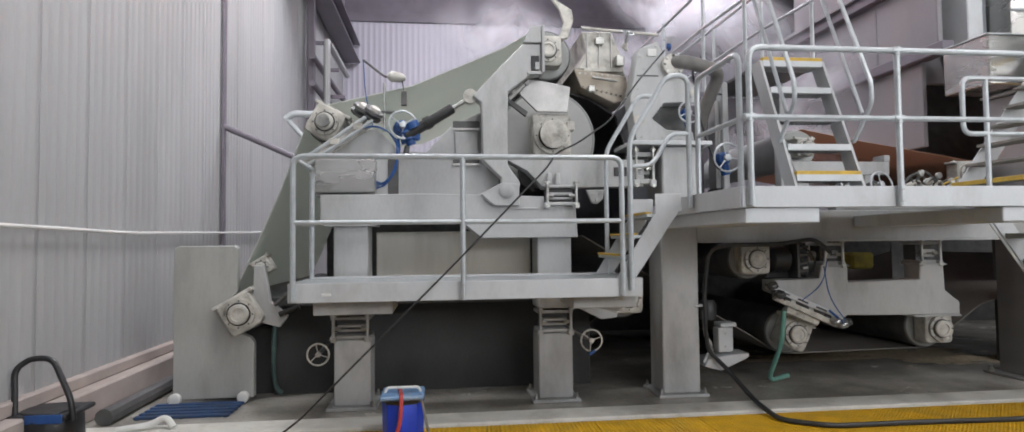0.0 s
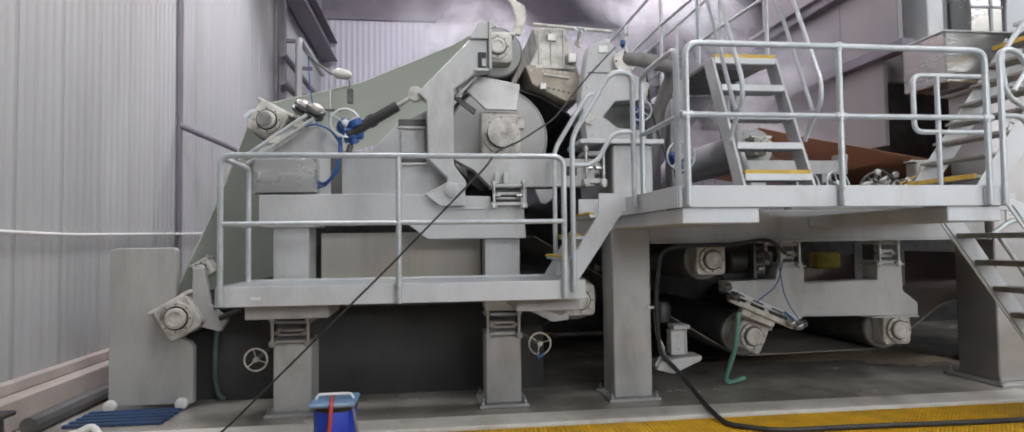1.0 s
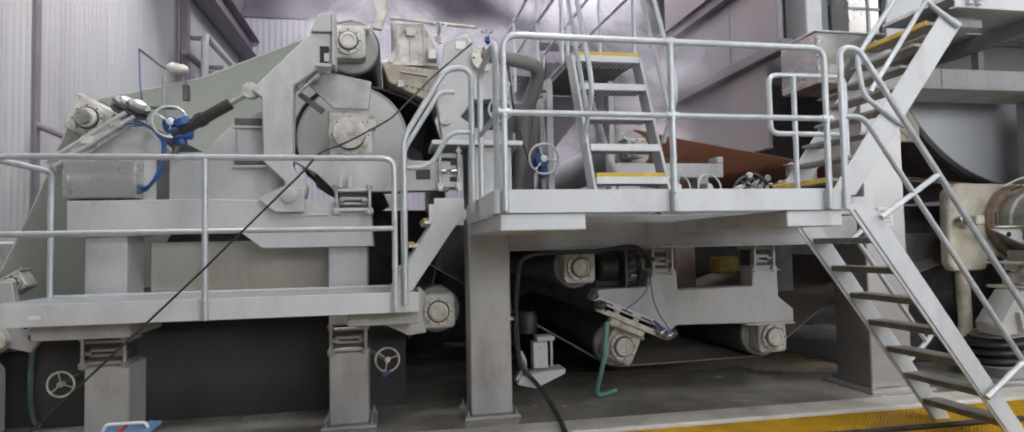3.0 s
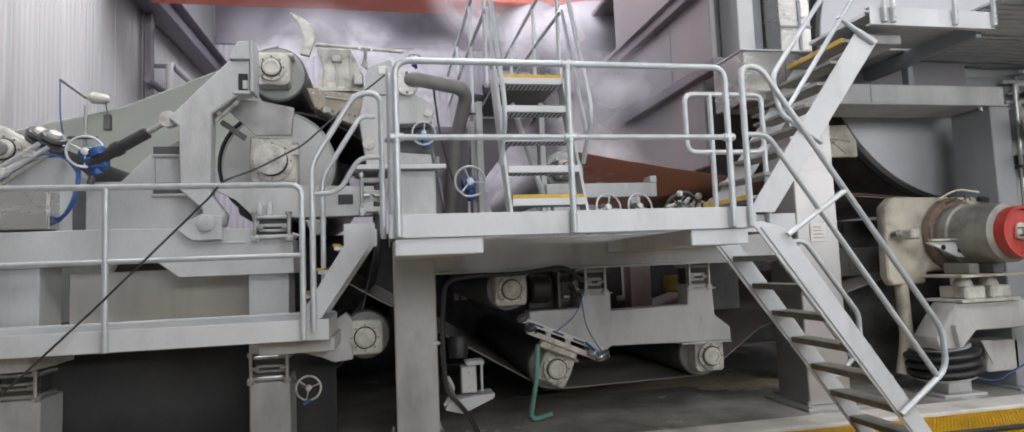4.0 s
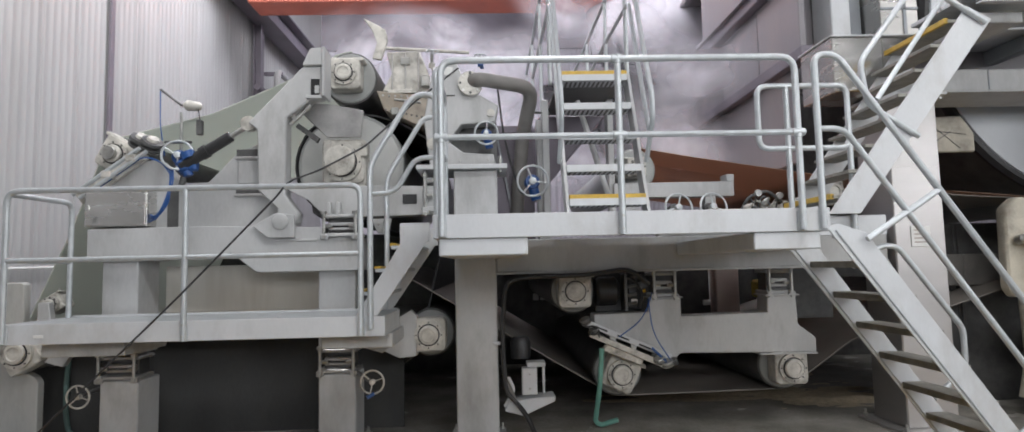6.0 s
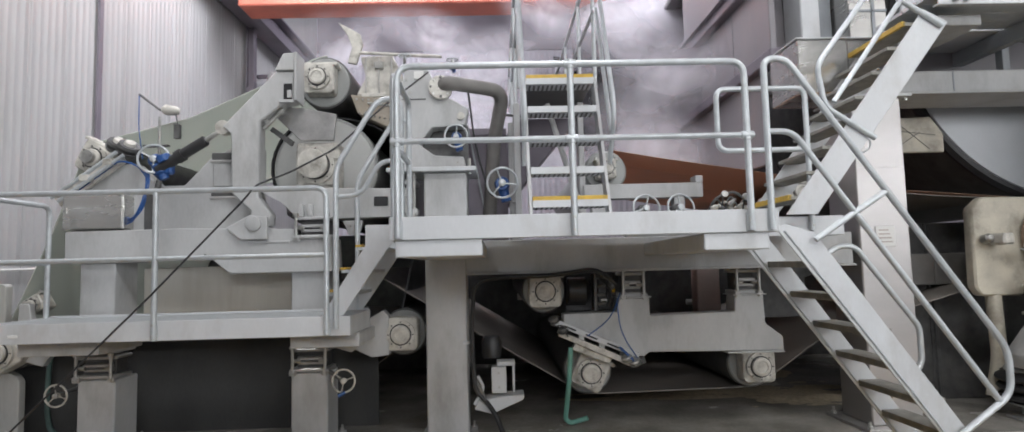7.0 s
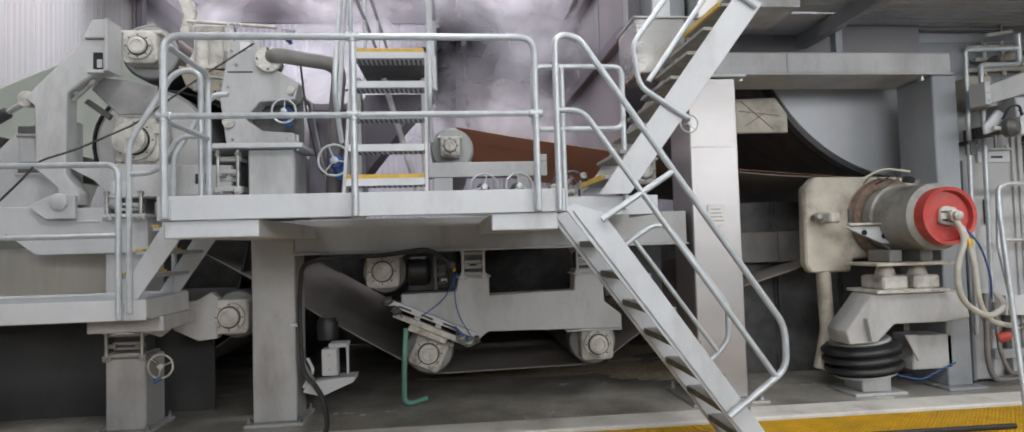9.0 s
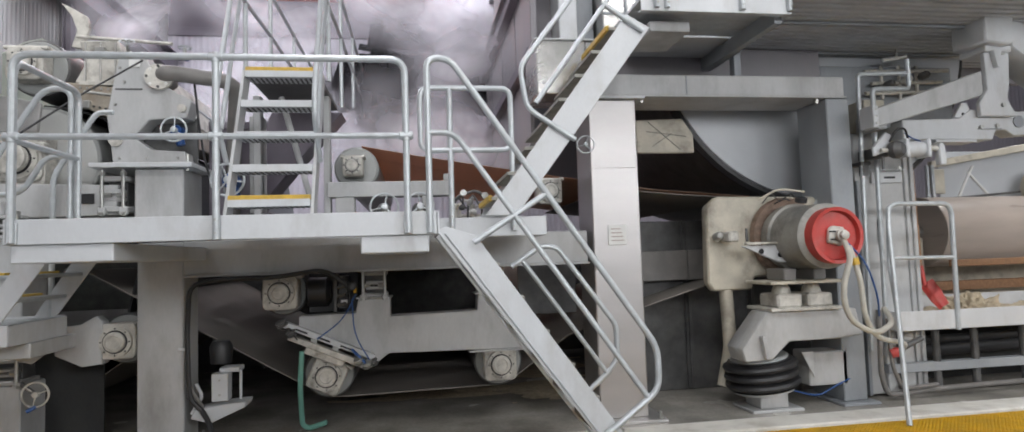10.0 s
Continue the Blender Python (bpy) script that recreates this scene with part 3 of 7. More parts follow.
for px in (1.10, 1.19):
    under(pf, "fork_lug", plate([(px, 2.25), (px + 0.045, 2.25), (px + 0.04, 2.37), (px + 0.005, 2.37)], 6.36, 6.43, 0.006), PAINT)
under(pf, "latch_bracket", plate([(1.52, 2.20), (1.72, 2.20), (1.70, 2.10), (1.64, 2.05), (1.58, 2.06)], 6.42, 6.47, 0.006), PAINT, "small bolted latch bracket")
for bx, bz in ((1.59, 2.15), (1.66, 2.16), (1.63, 2.09)):
    under(pf, "bolt", lathe([(0, 0.018), (0.02, 0.018)], (bx, 6.42, bz), (0, -1, 0), 6), CHROME)
# dark bars put in for the shadows round the shield and roll
under(pf, "shadow_bar", plate([(0.70, 3.19), (0.73, 3.23), (0.95, 3.07), (0.92, 3.02)], 6.67, 6.72, 0.004), IRON, "dark bar standing in for the shadow beside the shield")
under(pf, "shadow_bar", plate([(0.84, 2.47), (0.86, 2.30), (0.99, 2.21), (1.02, 2.21), (1.02, 2.34)], 6.74, 6.80, 0.006), IRON, "dark plate standing in for the shadow below the roll")
under(pf, "roll_shield", plate([(0.79, 3.31), (0.88, 3.43), (1.12, 3.40), (1.41, 3.34), (1.38, 3.06), (1.04, 3.06)], 6.62, 6.66, 0.008), DULL, "dull grey shield over the roll")
arm = thing("swing_lever", "cranked light grey steel swing arm of the press", "arm", (0.66, 6.5, 2.16))
under(arm, "lever", plate([(0.86, 3.73), (1.05, 3.73), (1.05, 3.42), (0.94, 3.40), (0.70, 3.22), (0.69, 2.45), (0.82, 2.27), (0.80, 2.16), (0.62, 2.16), (0.62, 2.32), (0.43, 2.50), (0.42, 3.10), (0.33, 3.17), (0.42, 3.27)], 6.38, 6.56, 0.012), PAINT)
under(arm, "knee_plate", plate([(0.40, 2.15), (0.63, 2.27), (0.80, 2.25), (0.80, 2.03), (0.545, 2.03)], 6.33, 6.38), PAINT)
under(arm, "pivot_pin", lathe([(0, 0.075), (0.03, 0.075), (0.04, 0.06)], (0.672, 6.335, 2.185), (0, -1, 0), 26), PAINT, "round pivot pin")
# black plate laid on the lever for a shaded slot
under(arm, "port_patch", box(0.945, 1.03, 6.366, 6.376, 3.44, 3.60, 0.004), BLACK, "dark patch painted in place of a shaded slot")
under(arm, "slot_block", box(0.985, 1.03, 6.352, 6.366, 3.45, 3.53, 0.004), PAINT)
under(arm, "top_pad", plate([(0.86, 3.735), (0.94, 3.91), (1.055, 3.915), (1.055, 3.735)], 6.355, 6.60, 0.008), PAINT)
under(arm, "edge_flange", box(1.056, 1.085, 6.34, 6.60, 3.42, 3.92, 0.006), PAINT)
under(arm, "foot_flange", box(0.90, 1.055, 6.345, 6.38, 3.40, 3.43, 0.004), PAINT)
under(arm, "stop_bolt", rod((0.72, 6.45, 3.16), (0.92, 6.45, 3.36), 0.022, 10), CHROME)
under(arm, "stop_nut", rod((0.74, 6.45, 3.22), (0.77, 6.45, 3.25), 0.04, 6), CHROME)
under(arm, "stop_nut", rod((0.88, 6.45, 3.32), (0.91, 6.45, 3.35), 0.04, 6), CHROME)
cyl = thing("hydraulic_cylinder", "black hydraulic cylinder between frame and swing arm", "cylinder", (-0.1, 6.5, 2.9))
under(cyl, "barrel", rod((-0.36, 6.48, 2.76), (0.13, 6.48, 3.06), 0.055, 18, None, 0.01), RUBBER)
under(cyl, "rod", rod((0.13, 6.48, 3.06), (0.27, 6.48, 3.15), 0.026, 12), CHROME)
under(cyl, "rod_eye", lathe([(0, 0.075), (0.09, 0.075)], (0.31, 6.43, 3.18), (0, 1, 0), 20), CAST)
under(cyl, "collar", rod((-0.16, 6.48, 2.885), (-0.10, 6.48, 2.92), 0.068, 18), RUBBER)

# rolls and felt of the press
YF, YB = 6.96, 11.2
roll(1.20, 2.83, 0.57, 7.0, YB, ROLLG, "large grey press roll with a smooth end face", ROLLH)
roll(1.20, 3.78, 0.29, YF, YB, IRON, "grey upper press roll with a rubber cover", ROLLG)
roll(-1.24, 2.97, 0.20, YF, YB, IRON, "dark felt roll behind its bearing")
roll(-2.07, 0.95, 0.20, YF, YB, IRON, "dark lower felt roll beside the door panel")
roll(2.045, 1.03, 0.25, YF, YB, IRON, "grey felt roll under the stairs")
roll(3.556, 1.43, 0.24, YF, YB, IRON, "grey felt roll below the cross beam")
roll(4.007, 0.576, 0.26, YF, YB, IRON, "grey felt roll close above the floor")
roll(5.782, 0.595, 0.26, YF, YB, IRON, "grey felt roll close above the floor")
bearing(1.183, 6.68, 3.774, 0.125, "pale round bearing housing of the upper press roll", 1.3)
mb = bearing(1.20, 6.56, 2.80, 0.19, "large pale bearing housing of the press roll", 1.1, 0, False)
under(mb, "cheek", box(0.98, 1.42, 6.66, 6.9, 2.54, 3.05, 0.02), CAST)
under(mb, "ear", box(1.36, 1.45, 6.60, 6.7, 2.86, 2.96, 0.01), CAST)
under(mb, "retaining_ring", lathe([(0, 0.15), (0.03, 0.15), (0.035, 0.14)], (1.20, 6.51, 2.80), (0, -1, 0), 36), CAST, "pale end disc")
bearing(-1.236, 6.80, 2.971, 0.135, "pale bearing housing of the upper felt roll", 1.25, 28)
bearing(-2.077, 6.70, 0.944, 0.15, "pale bearing housing of the lower felt roll", 1.2, -30)
bearing(-1.93, 6.95, 1.42, 0.075, "small pale bearing above the lower felt roll", 1.2, -30)
bearing(2.045, 6.66, 1.028, 0.14, "pale bearing housing on a bracket under the stairs", 1.2, 0, False)
bearing(3.556, 6.68, 1.432, 0.14, "pale bearing housing hung below the cross beam", 1.2)
bearing(4.007, 6.67, 0.576, 0.14, "pale bearing housing of a felt roll near the floor", 1.2, 25)
bearing(5.782, 6.66, 0.595, 0.14, "pale bearing housing of a felt roll near the floor", 1.2)
solo("roll_bracket", plate([(1.50, 1.18), (1.72, 1.20), (1.86, 1.28), (1.92, 1.22), (1.92, 0.82), (1.74, 0.80), (1.50, 0.92)], 6.72, 6.86), PAINT,
     "grey steel bracket plate of the felt roll", "bracket")
felt = thing("press_felt", "grey-green press felt running over the rolls", "felt", (0, 9, 2))
FY0, FY1 = 7.02, 11.1
under(felt, "upper_run", ribbon([(-1.34, 3.16), (-0.3, 3.42), (0.70, 3.86), (1.04, 4.06), (1.2, 4.10)], FY0, FY1), FELT)
under(felt, "side_run", ribbon([(-2.26, 1.02), (-1.78, 2.12), (-1.44, 3.02), (-1.34, 3.16)], FY0, FY1), FELT)
# same felt in the darker brown, for the shade under the press
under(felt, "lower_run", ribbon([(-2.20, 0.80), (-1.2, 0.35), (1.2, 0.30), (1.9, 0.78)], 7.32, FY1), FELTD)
# near-black felt run; also backs the shaded space under the side rail
under(felt, "nip_run", ribbon([(2.02, 1.28), (2.16, 1.9), (2.16, 2.7), (2.04, 3.12), (1.72, 3.32), (1.45, 3.40), (1.2, 3.425)], 7.06, FY1, 0.02), RUBBER, "near-black felt run, also filling the shaded gap beside the press roll")
# near-black wrap; also fills the shaded gap left of the roll
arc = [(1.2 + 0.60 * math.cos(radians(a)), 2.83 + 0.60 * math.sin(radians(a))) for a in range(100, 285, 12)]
under(felt, "wrap_run", ribbon(arc, 6.99, FY1, 0.02), RUBBER, "near-black felt wrap, also for the shade left of the press roll")
dfelt = thing("dryer_felt", "wet brownish felt run under the cross beam", "felt", (4.5, 9, 0.6))
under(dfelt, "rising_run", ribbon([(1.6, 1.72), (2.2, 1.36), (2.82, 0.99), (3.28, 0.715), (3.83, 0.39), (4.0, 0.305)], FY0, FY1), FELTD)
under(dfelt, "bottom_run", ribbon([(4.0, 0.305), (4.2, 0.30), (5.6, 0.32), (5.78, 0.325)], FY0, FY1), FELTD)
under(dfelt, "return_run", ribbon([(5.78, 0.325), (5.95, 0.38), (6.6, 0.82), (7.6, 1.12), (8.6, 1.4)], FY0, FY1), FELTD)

# added pans and near-black sheets stand in for the shade behind the legs
pan = thing("shade_pan", "dark pan and sheets standing in for shade under the press rolls", "pan", (0, 8, 0.2))
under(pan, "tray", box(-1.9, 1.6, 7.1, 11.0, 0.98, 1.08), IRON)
under(pan, "shade_skirt", box(-1.84, 1.72, 7.20, 7.225, 0.0, 0.985, 0.004), SHADEBLACK)
under(pan, "shade_wing", box(-2.62, -1.845, 7.28, 7.30, 0.0, 0.74, 0.004), SHADEBLACK)
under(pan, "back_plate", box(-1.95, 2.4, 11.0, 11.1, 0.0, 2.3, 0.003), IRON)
# added dark iron plates take the place of shade beneath the cross beam
pan2 = thing("shade_pan", "dark plates standing in for shade beneath the cross beam", "pan", (4.2, 9, 0.2))
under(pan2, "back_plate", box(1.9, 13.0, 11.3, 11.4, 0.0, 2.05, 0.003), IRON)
# added for the camera's view: hides the yellow guard from later positions
under(pan2, "hiding_plate", box(6.2, 6.95, 8.0, 8.03, 0.98, 1.6, 0.004), IRON)
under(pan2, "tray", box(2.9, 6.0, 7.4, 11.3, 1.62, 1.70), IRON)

# doctor and steam box on top of the press
doc = thing("steam_box", "dented stainless steam box over the press roll", "steam box", (1.8, 7, 3.5))
under(doc, "cover", plate([(1.56, 3.62), (1.66, 3.82), (1.60, 4.05), (1.96, 4.06), (2.06, 3.80), (2.12, 3.55)], 6.9, 10.8, 0.012), CAST)
under(doc, "lower_plate", plate([(1.50, 3.615), (2.12, 3.54), (2.14, 3.26), (1.96, 3.22), (1.58, 3.40)], 6.86, 10.8, 0.01), STAINED, "brown-stained lower plate")
for kx in (1.66, 1.80, 1.94):
    under(doc, "stiffener", box(kx, kx + 0.012, 6.875, 6.9, 3.63, 4.03, 0.003), STAIN)
under(doc, "hinge_plate", box(1.62, 2.08, 6.86, 6.9, 3.585, 3.625, 0.004), CAST)
under(doc, "valve_block", box(1.98, 2.08, 6.8, 6.88, 3.64, 3.76, 0.01), CHROME)
under(doc, "valve_block", box(1.66, 1.74, 6.82, 6.88, 3.34, 3.42, 0.01), CHROME)
under(doc, "top_rail", rod((1.6, 6.86, 4.08), (2.5, 6.86, 4.02), 0.018, 10), CAST)
under(doc, "latch", box(1.76, 1.86, 6.86, 6.9, 3.90, 3.98), CHROME)
under(doc, "spray_pipe", rod((1.70, 6.8, 3.50), (1.98, 6.8, 3.46), 0.014, 10), CHROME)
for k in range(9):
    under(doc, "bolt", lathe([(0, 0.012), (0.012, 0.012)], (1.60 + 0.055 * k, 6.855, 3.40 - 0.012 * k), (0, -1, 0), 6), IRON)
for k in range(9):
    under(doc, "bolt", lathe([(0, 0.012), (0.012, 0.012)], (1.57 + 0.065 * k, 6.86, 3.56 - 0.004 * k), (0, -1, 0), 6), CHROME)
blade = plate([(1.30, 4.54), (1.38, 4.50), (1.55, 4.40), (1.575, 4.28), (1.50, 4.05), (1.40, 4.07), (1.455, 4.25), (1.40, 4.40)], 7.15, 7.2, 0.006)
solo("deflector_blade", blade, CAST, "curved pale deflector plate above the press", "deflector")
hs = thing("doctor_housing", "grey painted doctor housing with a lifting arm", "housing", (2.4, 6.5, 2.7))
under(hs, "cheek_plate", plate([(2.10, 2.715), (2.04, 3.20), (2.14, 3.74), (2.36, 3.83), (2.50, 3.52), (2.80, 3.34), (2.76, 3.17), (2.42, 3.15), (2.28, 2.98), (2.44, 2.86), (2.74, 2.84), (2.76, 2.715)], 6.5, 6.72, 0.01), PAINT)
# dark plate put in for the shade behind the lifting arm
under(hs, "cavity_shade", box(2.2, 2.78, 6.74, 6.78, 2.72, 3.22, 0.004), IRON, "dark backing plate for the shaded space behind the lifting arm")
under(hs, "seam", box(2.12, 2.36, 6.494, 6.5, 3.44, 3.455, 0.001), IRON)
for bx, bz in ((2.16, 3.66), (2.34, 3.78), (2.12, 3.3), (2.2, 3.52), (2.4, 2.78), (2.68, 2.78), (2.16, 2.78)):
    under(hs, "bolt", lathe([(0, 0.014), (0.012, 0.014)], (bx, 6.5, bz), (0, -1, 0), 6), CHROME)
under(hs, "pin", lathe([(0, 0.04), (0.03, 0.04)], (2.72, 6.5, 3.26), (0, -1, 0), 16), CAST)
under(hs, "pin", lathe([(0, 0.06), (0.03, 0.06)], (2.13, 6.5, 2.95), (0, -1, 0), 20), CAST)
under(hs, "name_plate", box(2.24, 2.34, 6.485, 6.5, 3.66, 3.74, 0.004), WHITEPL, "small pale plate")
under(hs, "table", box(1.98, 2.87, 6.30, 6.95, 2.665, 2.71, 0.006), PAINTW)
under(hs, "pedestal", box(2.34, 2.77, 6.38, 6.9, 2.07, 2.66, 0.014), PAINT)
under(hs, "stud", rod((2.80, 6.4, 2.64), (2.80, 6.4, 2.80), 0.016, 8), CHROME)
clamp(2.04, 2.26, 6.40, 2.26, 2.60, "light grey upright spacer clamp with hinge bolts")
duct = thing("suction_pipe", "dull grey bent pipe with a bolted flange", "pipe", (2.8, 6.8, 3.6))
under(duct, "pipe", tube([(2.52, 6.75, 3.575), (2.545, 6.40, 3.60), (3.17, 6.70, 3.575), (3.06, 7.0, 3.12), (2.98, 7.2, 2.2)], 0.075, 0.17, 16), GREYPIPE)
under(duct, "flange", rod((2.515, 6.498, 3.56), (2.52, 6.455, 3.563), 0.125, 28), CAST)
under(duct, "stay", rod((3.12, 6.86, 3.36), (3.36, 6.95, 3.36), 0.014, 8), IRON)
for k in range(8):
    a = 2 * math.pi * k / 8
    under(duct, "bolt", rod((2.518 + 0.102 * math.cos(a), 6.455, 3.563 + 0.102 * math.sin(a)), (2.519 + 0.102 * math.cos(a), 6.437, 3.563 + 0.102 * math.sin(a)), 0.014, 6), (IRON, WHITEPL)[k % 2])
solo("thin_cable", tube([(2.74, 6.66, 3.60), (2.779, 6.6, 3.672), (2.80, 6.6, 3.5), (2.839, 6.6, 3.119), (2.90, 6.55, 2.8), (3.003, 6.5, 2.44), (3.08, 6.5, 2.42)], 0.011, 0.1), RUBBER, "thin black cable looped over the bent pipe", "cable")
# added dark sheet stands in for the shaded void behind the pipe
sg = thing("dark_backing", "dark upright sheet standing in for the shaded void behind the pipe", "guard", (3.0, 7.3, 1.9))
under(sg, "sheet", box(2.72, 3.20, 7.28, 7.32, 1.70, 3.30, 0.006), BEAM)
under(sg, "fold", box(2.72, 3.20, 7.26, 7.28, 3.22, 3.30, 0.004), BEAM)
sp = thing("machine_post", "grey steel post with bolted plates beside the crossover stairs", "post", (3.28, 7.0, 1.9))
under(sp, "shaft", box(3.215, 3.345, 6.98, 7.18, 1.88, 3.30, 0.008), PAINT)
under(sp, "base_block", box(3.20, 3.44, 6.92, 7.2, 2.06, 2.26, 0.01), BLACK, "black block at the foot")
under(sp, "bolted_plate", box(3.24, 3.33, 6.955, 6.98, 2.40, 2.95, 0.006), PAINT)
for bz in (2.46, 2.58, 2.70, 2.82, 2.90):
    under(sp, "bolt", lathe([(0, 0.016), (0.018, 0.016)], (3.285, 6.955, bz), (0, -1, 0), 6), CHROME)
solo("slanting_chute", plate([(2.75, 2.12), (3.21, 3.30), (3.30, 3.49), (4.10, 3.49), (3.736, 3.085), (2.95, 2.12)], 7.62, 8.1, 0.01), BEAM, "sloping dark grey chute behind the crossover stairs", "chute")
solo("felt_guide_sheet", ribbon([(2.5, 3.5), (2.75, 3.3), (2.95, 2.2)], 7.2, 11, 0.02), PAINTD, "blue-grey sheet hanging behind the pipe", "sheet")
handwheel(2.67, 6.42, 3.04, 0.115, "small blue-hubbed handwheel on the doctor housing", BLUE, (0, -1, 0), 0.05)
handwheel(3.13, 6.5, 2.56, 0.155, "pale handwheel on a blue gear body", BLUE, (0, -1, 0), 0.06)
handwheel(-0.385, 6.46, 2.876, 0.145, "pale handwheel on a blue valve", BLUE, (0.25, -1, 0.1), 0.05)
handwheel(-1.211, 6.36, 0.571, 0.105, "pale handwheel beside the machine leg", None, (0, -1, 0), 0, CAST)
handwheel(1.538, 6.36, 0.632, 0.11, "pale handwheel with a blue grip beside the machine leg", None, (0, -1, 0), 0, CAST)
solo("wheel_shaft", rod((-1.211, 6.36, 0.571), (-1.20, 6.9, 0.60), 0.02, 10), IRON, "dark shaft behind the handwheel", "shaft")
solo("wheel_shaft", rod((1.538, 6.36, 0.632), (1.30, 6.5, 0.75), 0.02, 10), IRON, "dark shaft behind the handwheel", "shaft")
solo("wheel_grip", rod((1.56, 6.33, 0.53), (1.50, 6.30, 0.50), 0.018, 10), BLUE, "blue grip of the handwheel", "grip")
handwheel(2.11, 6.75, 4.0, 0.065, "small bare handwheel on top of the steam box", CAST, (0.1, -0.6, 0.8), 0.12)
handwheel(2.62, 6.85, 3.98, 0.06, "small valve wheel above the pipe flange", BLUE, (0, 0, 1), 0.06)

# control box and blue air lines
# dark slab laid on the body plate for a shaded recess
under(pf, "port_patch", box(-0.55, -0.44, 6.608, 6.618, 2.17, 2.55, 0.004), IRON, "dark slab painted in place of a shaded upright recess")
jb = thing("control_box", "stainless steel control box on the press frame", "box", (-0.97, 6.5, 2.17))
under(jb, "body", box(-1.26, -0.66, 6.44, 6.66, 2.175, 2.52, 0.008), POLISHED)
under(jb, "door", box(-1.24, -0.67, 6.425, 6.44, 2.19, 2.51, 0.004), POLISHED)
under(jb, "latch", box(-1.215, -1.20, 6.41, 6.425, 2.33, 2.39, 0.003), CHROME)
hb = thing("air_hose_bundle", "bright blue air hoses looped over the frame", "hoses", (-0.5, 6.4, 2.5))
random.seed(4)
for k in range(5):
    j = [random.uniform(-0.022, 0.022) for _ in range(10)]
    under(hb, "hose", tube([(-0.655, 6.5 + j[0], 2.22 + 0.018 * k), (-0.56 + j[1], 6.44, 2.25 + j[2]), (-0.455 + j[3], 6.42 + j[4], 2.40 + j[2]), (-0.43 + j[5], 6.44, 2.58 + j[6]),
                           (-0.44 + j[8], 6.46, 2.74)], 0.0075, 0.12, 8), BLUE)
for k in range(2):
    j = [random.uniform(-0.02, 0.02) for _ in range(6)]
    under(hb, "hose", tube([(-0.44, 6.47, 2.66 + 0.04 * k), (-0.53 + j[0], 6.44, 2.82 + j[1]), (-0.70 + j[2], 6.43, 2.87 + j[3]), (-0.88, 6.53 + j[4], 2.80), (-1.30, 6.53, 2.50 + j[5])], 0.0065, 0.10, 8), BLUE)
under(hb, "valve", lathe([(0, 0.05), (0.02, 0.075), (0.10, 0.075), (0.12, 0.05), (0.17, 0.05)], (-0.36, 6.50, 2.83), (0.35, 0.1, -0.9), 16), BLUE)
under(hb, "valve", box(-0.33, -0.21, 6.46, 6.56, 2.72, 2.84, 0.02), BLUE)
under(hb, "valve_flange", rod((-0.30, 6.47, 2.90), (-0.27, 6.47, 2.84), 0.07, 14), BLUE)
under(hb, "valve_foot", rod((-0.34, 6.5, 2.66), (-0.36, 6.5, 2.58), 0.03, 12), IRON)
gt = thing("felt_guide", "slanted chrome felt guide with pulleys", "felt guide", (-1, 6.5, 2.7))
for off in (0.0, 0.07):
    under(gt, "bar", rod((-1.40 + off, 6.47, 2.50 - 0.5 * off), (-0.76 + off, 6.47, 2.955 - 0.5 * off), 0.02, 10), GALV)
under(gt, "bar_plate", plate([(-1.44, 2.52), (-1.36, 2.42), (-0.72, 2.87), (-0.80, 2.98)], 6.56, 6.60, 0.004), CAST)
for q in (0.1, 0.45, 0.8):
    under(gt, "cross_block", box(-1.42 + 0.66 * q, -1.32 + 0.66 * q, 6.45, 6.55, 2.46 + 0.45 * q, 2.53 + 0.45 * q, 0.008), CAST)
for px, pz in ((-0.84, 3.0), (-0.73, 2.97)):
    under(gt, "pulley", lathe([(0, 0.10), (0.03, 0.11), (0.04, 0.07), (0.06, 0.07), (0.07, 0.11), (0.1, 0.10)], (px, 6.6, pz), (0.5, -0.4, 0.75), 22), IRON)
    under(gt, "pulley_cap", lathe([(0, 0.06), (0.03, 0.05)], (px + 0.05, 6.56, pz + 0.075), (0.5, -0.4, 0.75), 18), CAST)
sens = thing("spray_arm", "thin bent sensor arm with a small grey box", "sensor arm", (-0.6, 6.9, 3.1))
under(sens, "stand", tube([(-0.62, 7.0, 2.9), (-0.62, 7.0, 3.44)], 0.016), CHROME)
under(sens, "arm", tube([(-0.85, 7.0, 3.70), (-0.62, 7.0, 3.52), (-0.44, 6.95, 3.46)], 0.013, 0.02), IRON)
under(sens, "head", lathe([(0, 0.03), (0.04, 0.06), (0.16, 0.05), (0.2, 0.02)], (-0.58, 6.98, 3.52), (0.9, -0.1, -0.15), 14), CAST)
under(sens, "weight", box(-0.43, -0.37, 6.92, 6.98, 3.18, 3.34), IRON)
under(sens, "cord", tube([(-0.40, 6.95, 3.34), (-0.42, 6.95, 3.46)], 0.006), IRON)
under(sens, "wire", tube([(-0.85, 7.0, 3.70), (-0.82, 6.95, 3.3), (-0.74, 6.9, 2.95)], 0.006, 0.1), BLUE)
under(sens, "tee", box(-0.78, -0.50, 6.96, 7.0, 3.10, 3.125, 0.004), IRON)
lf = thing("guide_lever", "pale tubular lever beside the upper felt roll", "lever", (-1.5, 6.9, 3.0))
